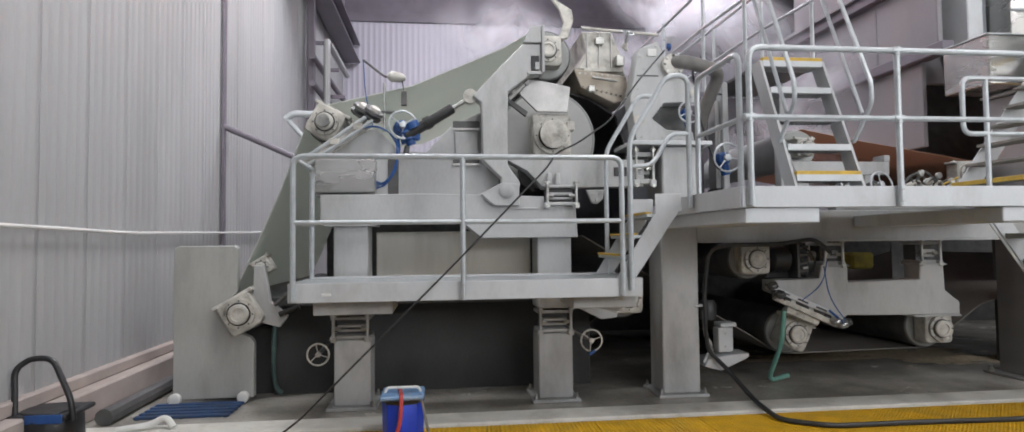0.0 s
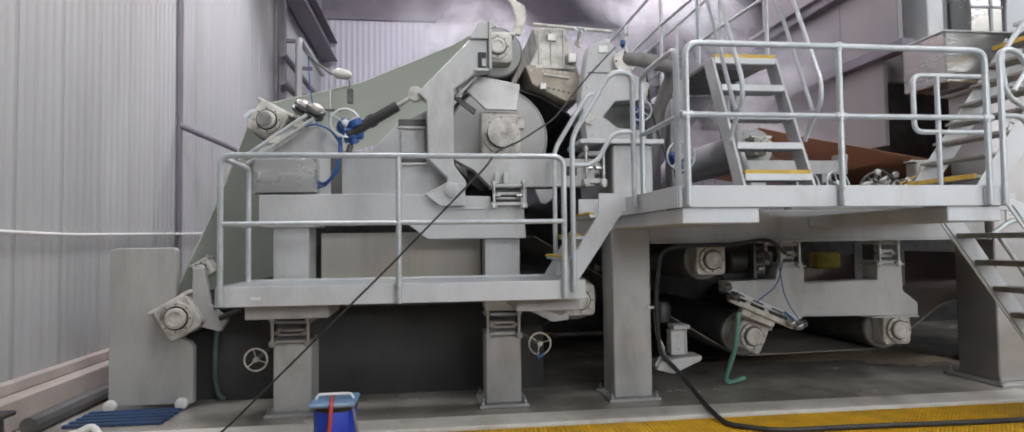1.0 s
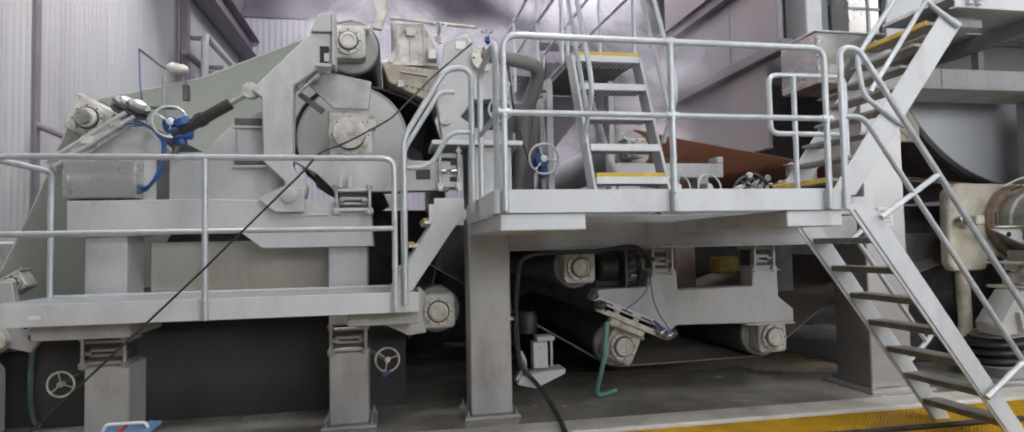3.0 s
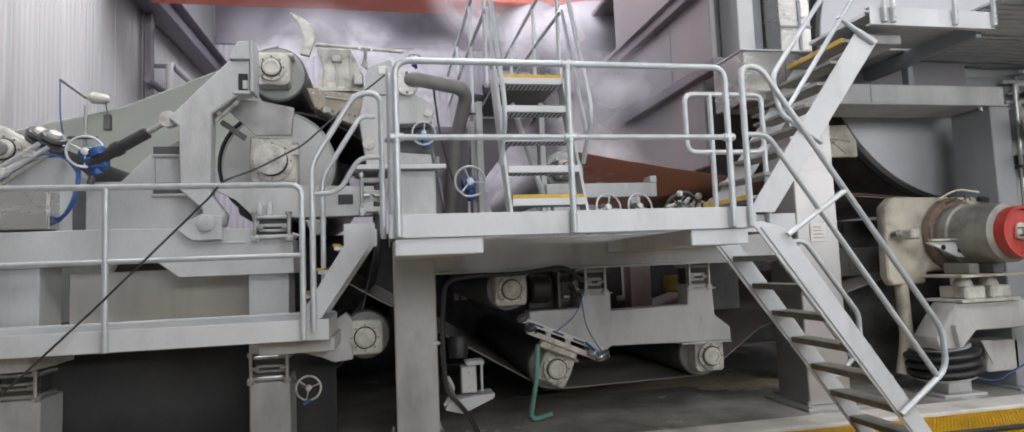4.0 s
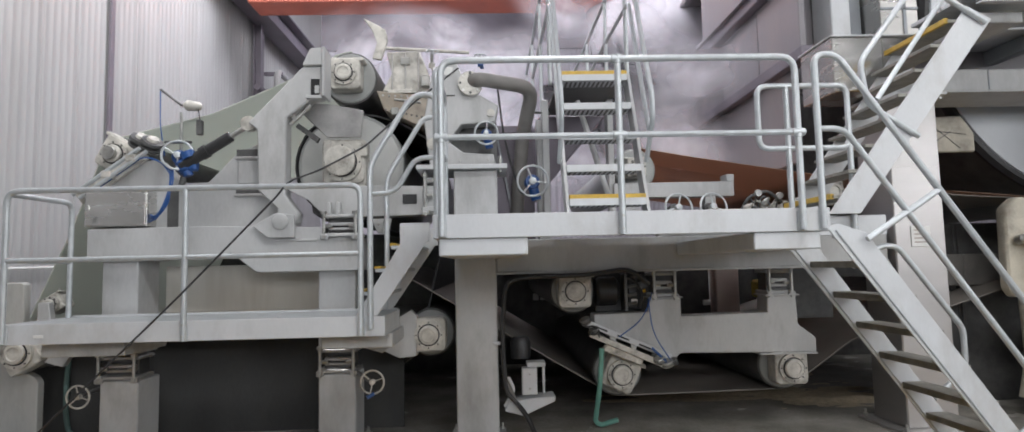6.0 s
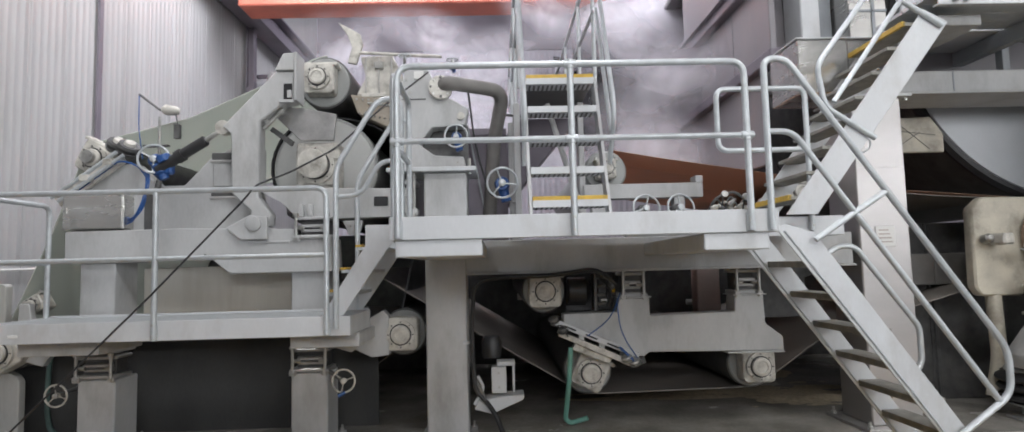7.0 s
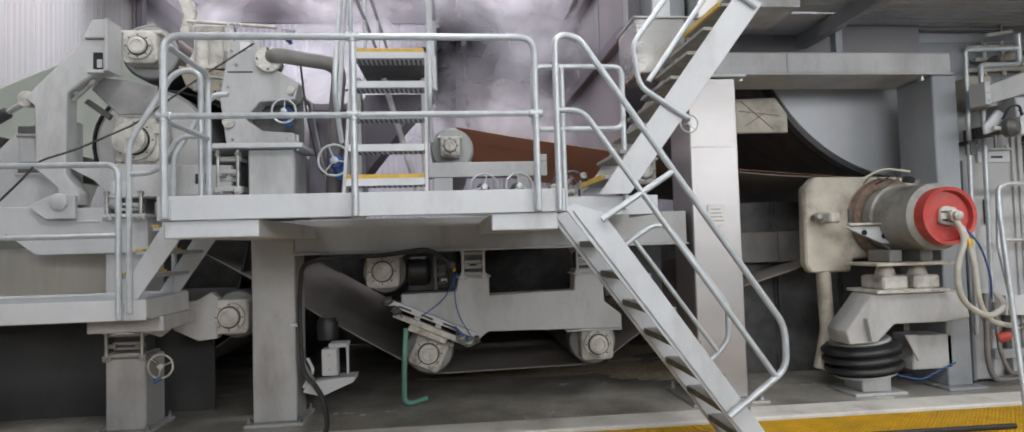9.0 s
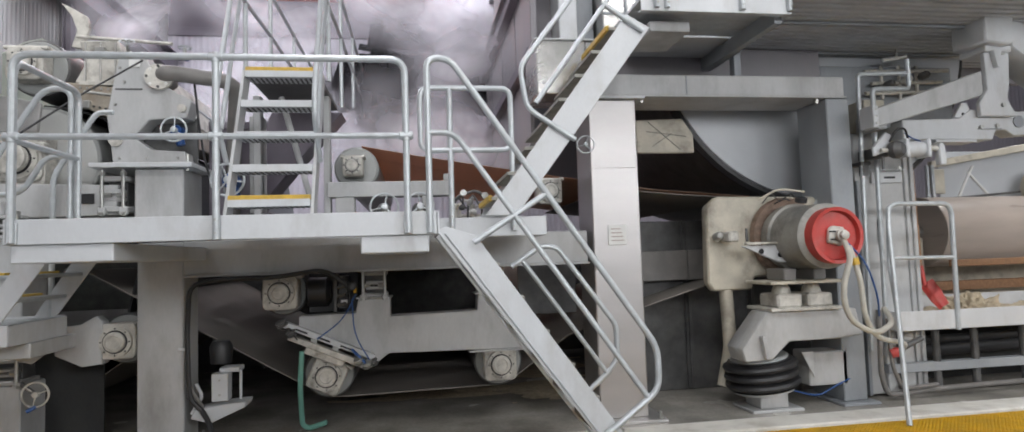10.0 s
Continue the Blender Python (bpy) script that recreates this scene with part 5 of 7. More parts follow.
bar("top_rail", sh2, [(5.74, 5.45, 1.64), (6.00, 5.45, 1.81), (6.14, 5.45, 1.80), (6.65, 5.45, 1.10), (6.65, 5.45, 0.80), (6.55, 5.45, 0.68), (6.36, 5.45, 0.53)], RT, GALV, 0.06)
bar("mid_rail", sh2, [(5.82, 5.45, 1.71), (6.55, 5.45, 0.69)], 0.021)

# stairs up to the dryer gallery
us = thing("stairs", "grey steel stairs rising from deck to gallery", "stairs", (6.3, 5.8, 2.07), "stairs")
for ys in (5.36, 6.22):
    under(us, "stringer", plate([(5.52, 2.08), (5.79, 2.08), (7.05, 3.74), (6.84, 3.86)], ys, ys + 0.014, 0.003), PAINTW)
for k in range(8):
    zz = 2.24 + 0.215 * k
    xx = 5.56 + 0.157 * k
    tr = under(us, "tread", box(xx, xx + 0.23, 5.376, 6.217, zz - 0.03, zz, 0.003), bpy.data.materials["worn_grating_tread"])
    if k in (0, 7):
        under(tr, "nosing", box(xx - 0.012, xx + 0.02, 5.376, 6.217, zz - 0.034, zz + 0.012, 0.003), NOSING, "yellow nosing")
uh = thing("stair_handrail", "galvanised looped handrail on the gallery stairs", "handrail", (6.3, 5.34, 2.7), "guard rails")
bar("top_rail", uh, [(6.32, 5.34, 2.72), (5.90, 5.34, 3.00), (5.85, 5.34, 3.36), (6.45, 5.34, 4.14), (6.95, 5.34, 4.8)], RT, GALV, 0.09)
bar("mid_rail", uh, [(5.98, 5.34, 3.04), (6.62, 5.34, 3.92), (7.2, 5.34, 4.7)], 0.022)
bar("brace", uh, [(6.60, 5.34, 3.95), (6.98, 5.34, 3.70)], 0.024)

# ladder stairs that cross over the web
cs = thing("crossover_stairs", "steep grey crossover stairs with yellow-edged steps", "stairs", (3.72, 5.9, DZ1), "stairs")
LX0, LX1 = 3.385, 4.05
for xs in (LX0 - 0.03, LX1 + 0.004):
    b = bmesh.new()
    vs = [(5.54, 2.07), (5.72, 2.07), (6.38, 3.55), (6.18, 3.55)]
    f = b.faces.new([b.verts.new((xs, y, z)) for y, z in vs])
    r = bmesh.ops.extrude_face_region(b, geom=[f])
    bmesh.ops.translate(b, verts=[v for v in r["geom"] if isinstance(v, bmesh.types.BMVert)], vec=(0.026, 0, 0))
    under(cs, "stringer", b, PAINT)
for k in range(5):
    zz = 2.275 + 0.318 * k
    yy = 5.60 + 0.142 * k
    b = box(LX0, LX1, yy, yy + 0.24, zz - 0.06, zz - 0.005, 0.004)
    tr = under(cs, "tread", b, PAINTW)
    under(tr, "front_lip", box(LX0, LX1, yy - 0.006, yy - 0.001, zz - 0.062, zz + 0.0, 0.001), PAINTW)
    hb2 = bmesh.new()
    for j in range(14):
        box(LX0 + 0.03 + 0.045 * j, LX0 + 0.05 + 0.045 * j, yy + 0.05, yy + 0.22, zz - 0.0635, zz - 0.0605, 0, hb2)
    under(tr, "serration", hb2, IRON, "dark serrated underside")["kind"] = "stuff"
    if k in (0, 4):
        under(tr, "nosing", box(LX0, LX1, yy - 0.004, yy + 0.07, zz - 0.004, zz + 0.036, 0.004), NOSING, "yellow nosing")
under(cs, "landing", box(LX0, LX1, 6.42, 7.6, 3.50, 3.54, 0.004), IRON)
under(cs, "brace", rod((3.95, 6.5, 2.2), (3.62, 6.6, 3.4), 0.03, 10), PAINT)
under(cs, "support", box(3.27, 3.345, 6.9, 7.05, 2.1, 3.50, 0.008), PAINT)
under(cs, "support", box(3.98, 4.045, 6.9, 7.05, 2.1, 3.50, 0.008), PAINT)
ch = thing("stair_handrail", "galvanised handrails on both sides of the crossover stairs", "handrail", (3.72, 5.9, 2.9), "guard rails")
for xs in (LX0 - 0.06, LX1 + 0.06):
    bar("top_rail", ch, [(xs, 5.78, 2.62), (xs, 5.50, 2.95), (xs, 5.50, 3.15), (xs, 6.25, 4.85), (xs, 7.6, 4.85)], 0.022, GALV, 0.07)
    bar("mid_rail", ch, [(xs, 5.64, 2.88), (xs, 6.25, 4.30), (xs, 7.6, 4.35)], 0.02, GALV, 0.07)
    bar("post", ch, [(xs, 6.42, 3.52), (xs, 6.42, 4.9)], 0.022)
    bar("post", ch, [(xs, 7.5, 3.52), (xs, 7.5, 4.9)], 0.022)
    for dy in (1.4, 2.8):
        bar("post", ch, [(xs, 7.5 + dy, 3.85), (xs, 7.5 + dy, 4.9)], 0.022)
    bar("long_rail", ch, [(xs, 7.6, 4.85), (xs, 10.5, 4.85)], 0.022)
    bar("long_rail", ch, [(xs, 7.6, 4.35), (xs, 10.5, 4.35)], 0.02)

# ---------------------------------------------------------------- paper web and what stands behind the deck
web = solo("paper_web", ribbon([(4.36, 2.985), (4.95, 2.875), (6.32, 2.655), (7.7, 2.45), (8.9, 2.35)], 7.08, 11.0, 0.004), PAPER, "reddish-brown wet kraft paper web", "paper")
roll(4.30, 2.74, 0.24, 7.10, 11.0, ROLLG, "grey guide roll at the start of the paper web")
bearing(4.28, 6.80, 2.74, 0.09, "pale bearing of the web guide roll", 1.15)
wb = thing("web_beam", "light grey beam carrying the web guide roll", "beam", (4.6, 6.9, 2.4))
under(wb, "rail", box(4.02, 5.32, 6.85, 7.02, 2.405, 2.565, 0.006), PAINT)
under(wb, "stop", box(5.24, 5.32, 6.84, 7.03, 2.565, 2.64, 0.004), PAINT)
under(wb, "stand", box(4.1, 4.3, 6.86, 7.0, 2.08, 2.405, 0.006), PAINT)
under(wb, "stand", box(5.0, 5.12, 6.86, 7.0, 2.08, 2.405, 0.006), PAINT)
for px in (4.62, 4.98):
    handwheel(px, 6.55, 2.27, 0.14, "small bare valve wheel low behind the deck", IRON, (0.1, -1, 0.2), 0.08)
mf = thing("valve_manifold", "low grey manifold pipe on the cross beam", "manifold", (5.1, 6.6, 1.887))
under(mf, "pipe", rod((4.4, 6.6, 2.0), (6.0, 6.6, 2.0), 0.075, 18), PAINT)
for mx in (4.6, 5.2, 5.8):
    under(mf, "saddle", box(mx - 0.05, mx + 0.05, 6.5, 6.7, 1.887, 1.97, 0.004), PAINT)
for mx in (4.62, 4.98, 5.34, 5.52, 5.70):
    under(mf, "riser", rod((mx, 6.62, 2.0), (mx, 6.62, 2.28), 0.03, 12), CAST)
vb = thing("valve_group", "cluster of small pipes, valves and gauges", "valves", (5.5, 6.6, 2.2))
random.seed(11)
for k in range(7):
    px, pz = 5.32 + 0.075 * k, 2.20 + random.uniform(0, 0.10)
    under(vb, "valve", lathe([(0, 0.018), (0.015, 0.03), (0.05, 0.03), (0.07, 0.016), (0.10, 0.016)], (px, 6.58 + random.uniform(-0.08, 0.08), pz), (random.uniform(-0.6, 0.6), -0.7, random.uniform(-0.2, 0.9)), 12), (CAST, IRON, CHROME, WHITEPL)[k % 4])
    under(vb, "pipe", tube([(px, 6.64, 2.06), (px + random.uniform(-0.02, 0.02), 6.62, pz + 0.04), (px + 0.06, 6.60, pz + 0.10 + random.uniform(-0.03, 0.05)), (px + 0.13, 6.62, pz + random.uniform(-0.02, 0.06))], 0.011, 0.05, 8), (IRON, CAST)[k % 2])
for gx, gz in ((5.42, 2.39), (5.64, 2.36), (5.80, 2.30)):
    under(vb, "gauge", lathe([(0, 0.036), (0.025, 0.036), (0.03, 0.03)], (gx, 6.5, gz), (0, -1, 0), 18), CHROME, "round pressure gauge")
    under(vb, "gauge_stem", rod((gx, 6.52, gz), (gx, 6.58, gz - 0.12), 0.009, 8), IRON)
under(vb, "pipe", tube([(5.3, 6.65, 2.22), (5.36, 6.6, 2.36), (5.56, 6.6, 2.43), (5.74, 6.62, 2.30)], 0.016, 0.06), IRON)
under(vb, "pipe", tube([(5.28, 6.7, 2.16), (5.95, 6.7, 2.16)], 0.024), CAST)
under(vb, "lever", rod((5.70, 6.5, 2.26), (5.86, 6.46, 2.34), 0.01, 8), NOSING, "yellow lever")
bearing(6.42, 6.85, 2.44, 0.12, "pale bearing at the entry of the dryer", 1.15)
handwheel(6.60, 6.02, 2.80, 0.085, "bare handwheel on the dryer column", None, (-0.2, -1, 0))

hood = thing("dryer_hood", "large grey steel hood wall over the dryers", "hood", (6.4, 10, 3.3))
under(hood, "side_panel", box(6.32, 6.40, 7.2, 11.9, 4.13, 5.05, 0.01), HOOD)
under(hood, "upper_panel", box(6.32, 6.40, 7.2, 10.4, 5.26, 6.6, 0.01), HOOD)
under(hood, "lower_panel", box(6.34, 6.40, 7.5, 11.9, 2.85, 3.98, 0.01), HOOD)
under(hood, "upper_beam", box(6.20, 6.42, 6.95, 11.9, 5.05, 5.26, 0.012), BEAM)
under(hood, "upper_flange", box(6.14, 6.20, 6.95, 11.9, 5.20, 5.26, 0.006), HOOD)
under(hood, "lower_beam", box(6.24, 6.42, 7.05, 11.9, 3.98, 4.13, 0.012), BEAM)
for k in range(3):
    under(hood, "seam", box(6.312, 6.32, 8.3 + 1.3 * k, 8.32 + 1.3 * k, 4.13, 5.05, 0.002), HOOD)
under(hood, "front_panel", box(6.42, 7.60, 7.55, 7.63, 3.7, 6.6, 0.01), HOOD)
under(hood, "front_panel", box(7.6, 13.6, 7.76, 7.84, 3.95, 6.6, 0.01), HOOD)
under(hood, "end_panel", box(6.32, 12.6, 11.9, 11.98, 3.0, 6.6, 0.01), HOOD)
under(hood, "roof", box(6.42, 12.6, 7.64, 11.9, 6.6, 6.7, 0.02), HOOD)
sb = thing("pressure_box", "pale sheet metal box under the gallery", "box", (6.6, 7.0, 3.6))
under(sb, "body", box(6.205, 6.735, 6.36, 7.0, 3.395, 3.965, 0.012), POLISHED)
under(sb, "top_box", box(6.74, 7.08, 6.38, 7.0, 3.64, 3.965, 0.01), POLISHED)
under(sb, "lid", box(6.19, 7.09, 6.35, 7.02, 3.967, 3.985, 0.004), PAINTW)
under(sb, "upper_duct", box(6.64, 6.86, 7.08, 7.5, 3.99, 5.6, 0.012), PAINTW)
under(sb, "recess", box(6.87, 7.12, 7.30, 7.5, 3.99, 5.6, 0.008), PAINTD)
gcab = thing("gallery_cabinet", "bright stainless cabinet standing on the gallery", "cabinet", (7.3, 7.0, 4.05))
under(gcab, "body", box(7.14, 7.58, 6.98, 7.45, 4.055, 5.6, 0.01), POLISHED)
for zz in (4.5, 5.0):
    under(gcab, "rail", box(7.14, 7.58, 6.965, 6.978, zz, zz + 0.03, 0.003), PAINTD)
under(gcab, "mullion", box(7.40, 7.44, 6.965, 6.978, 4.06, 5.6, 0.003), PAINTD)
dn = thing("exhaust_duct", "fat pale exhaust duct rising behind the machine", "duct", (6.0, 14, 6))
under(dn, "elbow", tube([(7.6, 12.6, 6.35), (6.2, 12.6, 6.35), (5.9, 14.6, 6.5), (6.0, 15.4, 10.5)], 0.85, 0.9, 48), DUCTS)

# ---------------------------------------------------------------- dryer end
dc = thing("support_column", "brushed stainless dryer column bolted to the floor", "column", (7.0, 6.4, 0))
under(dc, "shaft", box(6.75, 7.27, 6.40, 6.95, 0.03, 3.345, 0.012), SATIN)
under(dc, "head_plate", box(6.66, 7.36, 6.34, 6.98, 3.348, 3.375, 0.004), PAINTW)
under(dc, "seam", box(6.752, 7.268, 6.394, 6.40, 2.62, 2.626, 0.001), STAIN)
sole = under(dc, "base_plate", box(6.62, 7.42, 6.24, 7.05, 0, 0.03, 0.006), STAIN)
for bx in (6.67, 7.36):
    for by in (6.31, 6.98):
        under(sole, "anchor_bolt", lathe([(0, 0.03), (0.03, 0.03), (0.031, 0.016), (0.07, 0.016)], (bx, by, 0.03), (0, 0, 1), 6), CHROME)
notice = under(dc, "notice", box(6.91, 7.11, 6.388, 6.398, 1.81, 2.02, 0.003), WHITEPL, "faded paper notice")
for bz in (1.97, 1.93, 1.89, 1.85):
    under(notice, "notice_print", box(6.94, 7.08 - 0.3 * (bz - 1.85), 6.384, 6.389, bz, bz + 0.012, 0.001), CONCRETE, "faint printed bar")
db = thing("dryer_gantry", "wide grey dryer frame with an opening", "machine frame", (8.4, 6.5, 0))
under(db, "lintel", box(6.75, 9.75, 6.42, 7.0, 3.40, 3.63, 0.012), PAINT)
under(db, "lintel_flange", box(6.75, 9.75, 6.38, 7.02, 3.378, 3.398, 0.004), PAINT)
# dark plate, raised to hide the dryer head from the camera
under(db, "lintel_back", box(6.9, 9.92, 7.05, 7.2, 3.45, 4.15, 0.01), HOOD)
under(db, "lintel_joint", box(7.86, 7.875, 6.414, 6.42, 3.41, 3.62, 0.001), PAINTD)
under(db, "post", box(9.50, 9.78, 6.40, 6.95, 0.03, 3.375, 0.012), PAINTD)
under(db, "foot", box(9.42, 9.86, 6.30, 7.05, 0, 0.03, 0.006), PAINTD)
for bx in (7.36, 9.42):
    under(db, "bolt", lathe([(0, 0.026), (0.05, 0.026)], (bx, 6.46, 3.376), (0, 0, -1), 6), CHROME)
dr = thing("dryer_cylinder", "huge pale dryer cylinder with a dark rim", "dryer", (10.05, 9, 4.4))
under(dr, "head", lathe([(0, 2.10), (0.05, 2.12), (0.1, 2.12)], (10.05, 7.28, 4.42), (0, 1, 0), 96), DRYER)
under(dr, "shell", lathe([(0, 2.16), (0.02, 2.19), (3.8, 2.19), (3.82, 2.16)], (10.05, 7.33, 4.42), (0, 1, 0), 96), IRON)
under(dr, "rim", lathe([(0, 2.16), (0.05, 2.2), (0.09, 2.2)], (10.05, 7.30, 4.42), (0, 1, 0), 96), RUBBER)
yp = thing("doctor_guard", "cream doctor end plate with drawn lines", "panel", (8, 7.2, 3.1))
under(yp, "plate", plate([(7.55, 3.30), (8.14, 3.32), (8.28, 3.12), (8.28, 2.90), (7.55, 2.90)], 7.18, 7.24, 0.012), CREAM)
for a, c in (((7.70, 3.28), (8.1, 2.94)), ((7.75, 2.98), (8.0, 3.14)), ((7.68, 3.16), (8.18, 3.10))):
    under(yp, "scribed_line", rod((a[0], 7.176, a[1]), (c[0], 7.176, c[1]), 0.004, 6), IRON, "thin dark drawn line")
# dark sheets, run down to the floor to stand in for shade
wsh = thing("web_shield", "dark steel sheets under the dryer, also backing its shaded lower part", "guard", (8.7, 7.6, 0))
for k in range(3):
    under(wsh, "dark_backing", box(7.4 + 0.85 * k, 8.243 + 0.85 * k, 7.6, 7.66, 0.0, 2.1, 0.01), IRON)
    # rails take a darker grey, for the shade under the dryer
    under(wsh, "kick_rail", box(7.4 + 0.85 * k, 8.243 + 0.85 * k, 7.45, 7.6, 1.36, 1.73, 0.01), GREYPIPE)
    under(wsh, "stiffener", box(7.43 + 0.85 * k, 7.47 + 0.85 * k, 7.57, 7.598, 0.02, 2.08, 0.004), IRON)
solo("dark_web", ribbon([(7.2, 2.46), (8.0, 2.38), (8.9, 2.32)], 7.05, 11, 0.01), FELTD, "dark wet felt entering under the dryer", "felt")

RUST = material("rusty_steel", (0.27, 0.19, 0.145), 0.7, 0.2, 0.3, 14.0, 0.004, 60, (0.12, 0.09, 0.07), 0.7, 8.0)
gh = thing("drive_housing", "stained cream roll drive housing with a red coupling", "drive", (8.9, 6.4, 1.05))
under(gh, "end_plate", plate([(8.16, 2.20), (8.30, 2.32), (9.5, 2.30), (9.56, 2.16), (9.5, 1.42), (8.70, 1.40), (8.66, 1.26), (8.20, 1.26), (8.14, 1.36)], 6.70, 6.84, 0.02), CREAM)
under(gh, "drain", tube([(8.38, 6.78, 1.28), (8.40, 6.78, 0.62), (8.30, 6.78, 0.2)], 0.075, 0.1, 14), CREAM)
under(gh, "ring", lathe([(0, 0.42), (0.06, 0.44), (0.1, 0.40)], (9.08, 6.60, 1.85), (0, 1, 0), 40), RUST, "rusty seal ring")
under(gh, "barrel", lathe([(0, 0.29), (0.03, 0.335), (0.5, 0.345), (0.52, 0.37), (0.62, 0.37), (0.64, 0.35), (0.95, 0.35)], (9.09, 5.92, 1.83), (0, 1, 0), 44), material("dirty_drum_paint", (0.34, 0.33, 0.30), 0.45, 0.1, 0.25, 4.0, 0.003, 50, (0.035, 0.036, 0.038), 0.95, 1.9))
under(gh, "coupling", lathe([(0, 0.20), (0.0, 0.24), (-0.06, 0.25), (-0.065, 0.285), (0.06, 0.285), (0.07, 0.27)], (9.10, 5.86, 1.83), (0, 1, 0), 44), RED, "red painted coupling flange")
under(gh, "coupling_face", lathe([(0, 0.235), (0.02, 0.235)], (9.10, 5.845, 1.83), (0, 1, 0), 40), RED)
under(gh, "hub_plate", plate([(8.99, 1.76), (9.01, 1.90), (9.06, 1.93), (9.18, 1.91), (9.20, 1.78), (9.14, 1.72)], 5.80, 5.845, 0.012), CAST, "pale cast hub plate")
under(gh, "joint", lathe([(0, 0.06), (0.05, 0.06), (0.055, 0.045), (0.09, 0.045), (0.1, 0.03)], (9.12, 5.80, 1.83), (0, -1, 0), 14), CAST, "bare steel rotary joint")
# black strips laid on the hub for shaded slots
for hx, hz in ((9.04, 1.87), (9.05, 1.79)):
    under(gh, "hub_slot", box(hx - 0.035, hx + 0.035, 5.792, 5.80, hz - 0.008, hz + 0.008, 0.002), BLACK, "dark patch painted in place of a shaded slot")
under(gh, "lug", lathe([(0, 0.06), (0.05, 0.06), (0.06, 0.03)], (8.92, 6.1, 2.19), (0, -0.3, 1), 14), RUBBER)
under(gh, "gusset", plate([(8.36, 1.755), (8.96, 1.755), (8.96, 1.56), (8.78, 1.57)], 6.34, 6.38, 0.006), PAINTW)
under(gh, "gusset", plate([(8.82, 1.80), (8.88, 2.08), (8.96, 2.10), (8.97, 1.79)], 6.36, 6.40, 0.006), PAINTW)
under(gh, "lever", box(8.40, 8.95, 6.30, 6.36, 1.765, 1.79, 0.006), CAST)
under(gh, "lever_pin", rod((8.42, 6.33, 1.80), (8.42, 6.33, 1.94), 0.014, 8), IRON)
under(gh, "lever_head", box(8.28, 8.40, 6.44, 6.66, 1.80, 1.92, 0.02), CAST)
# black discs laid on the gussets for shaded bolt holes
for hx, hz in ((8.58, 1.69), (8.80, 1.65), (8.90, 1.92)):
    under(gh, "hole", lathe([(0, 0.03), (0.006, 0.03)], (hx, 6.336 if hz < 1.8 else 6.356, hz), (0, -1, 0), 16), BLACK, "black disc painted in place of a shaded bolt hole")
for k in range(5):
    a = 0.5 + 0.45 * k
    under(gh, "wire", tube([(8.75 + 0.07 * k, 6.55, 2.22 + 0.03 * math.sin(3 * k)), (8.80 + 0.08 * k, 6.45, 2.29 + 0.04 * math.cos(2 * k)), (8.92 + 0.07 * k, 6.5, 2.24)], 0.007, 0.05, 6), (IRON, RUST, RUBBER)[k % 3])
under(gh, "valve", lathe([(0, 0.05), (0.08, 0.05), (0.1, 0.03)], (8.24, 6.66, 1.86), (0, -1, 0.2), 14), CHROME)
under(gh, "wire_loop", tube([(8.62, 6.4, 2.25), (8.8, 6.3, 2.36), (9.1, 6.3, 2.32)], 0.012, 0.1), CREAM)
pb = thing("bearing_pedestal", "light grey steel pedestal with white bearing blocks", "pedestal", (8.9, 6.3, 0.55))
under(pb, "arm", plate([(8.50, 1.06), (9.52, 1.06), (9.58, 0.78), (9.3, 0.75), (8.74, 0.75), (8.54, 0.57), (8.24, 0.56), (8.20, 0.70)], 6.16, 6.48, 0.012), PAINT)
under(pb, "rib", plate([(8.40, 0.82), (8.43, 0.83), (8.48, 0.60), (8.44, 0.59)], 6.10, 6.16, 0.004), PAINT)
under(pb, "sole_plate", box(8.52, 9.32, 6.10, 6.6, 1.065, 1.10, 0.006), CAST)
for bx in (8.62, 8.97):
    under(pb, "block", box(bx, bx + 0.28, 6.14, 6.5, 1.10, 1.24, 0.02), CAST)
    under(pb, "block_cap", lathe([(0, 0.10), (0.06, 0.085), (0.1, 0.06)], (bx + 0.14, 6.3, 1.24), (0, 0, 1), 18), CAST)
under(pb, "top_plate", box(8.50, 9.36, 6.06, 6.56, 1.345, 1.375, 0.005), CREAM)
for bx in (8.72, 9.06):
    under(pb, "saddle", box(bx, bx + 0.14, 6.16, 6.50, 1.376, 1.50, 0.01), GREYPIPE)
under(pb, "lower_box", box(9.10, 9.56, 6.40, 6.7, 0.22, 0.58, 0.012), PAINT)
under(pb, "lower_gusset", plate([(8.98, 0.60), (9.12, 0.60), (9.12, 0.32)], 6.34, 6.36, 0.004), PAINT)
ab = thing("air_bellows", "black three-ring rubber air bellows on a steel base", "air spring", (8.6, 6.5, 0.0))
bp = [(0.22, 0.30), (0.235, 0.35)]
for k in range(3):
    z0 = 0.245 + 0.095 * k
    bp += [(z0, 0.32), (z0 + 0.02, 0.375), (z0 + 0.045, 0.39), (z0 + 0.07, 0.375), (z0 + 0.093, 0.32)]
bp += [(0.54, 0.33), (0.555, 0.25)]
under(ab, "bellows", lathe(bp, (8.645, 6.50, 0.0), (-0.13, 0, 1), 40), RUBBER)
under(ab, "lower_ring", lathe([(0.19, 0.26), (0.2, 0.31), (0.235, 0.31)], (8.645, 6.50, 0.0), (-0.13, 0, 1), 36), GALV)
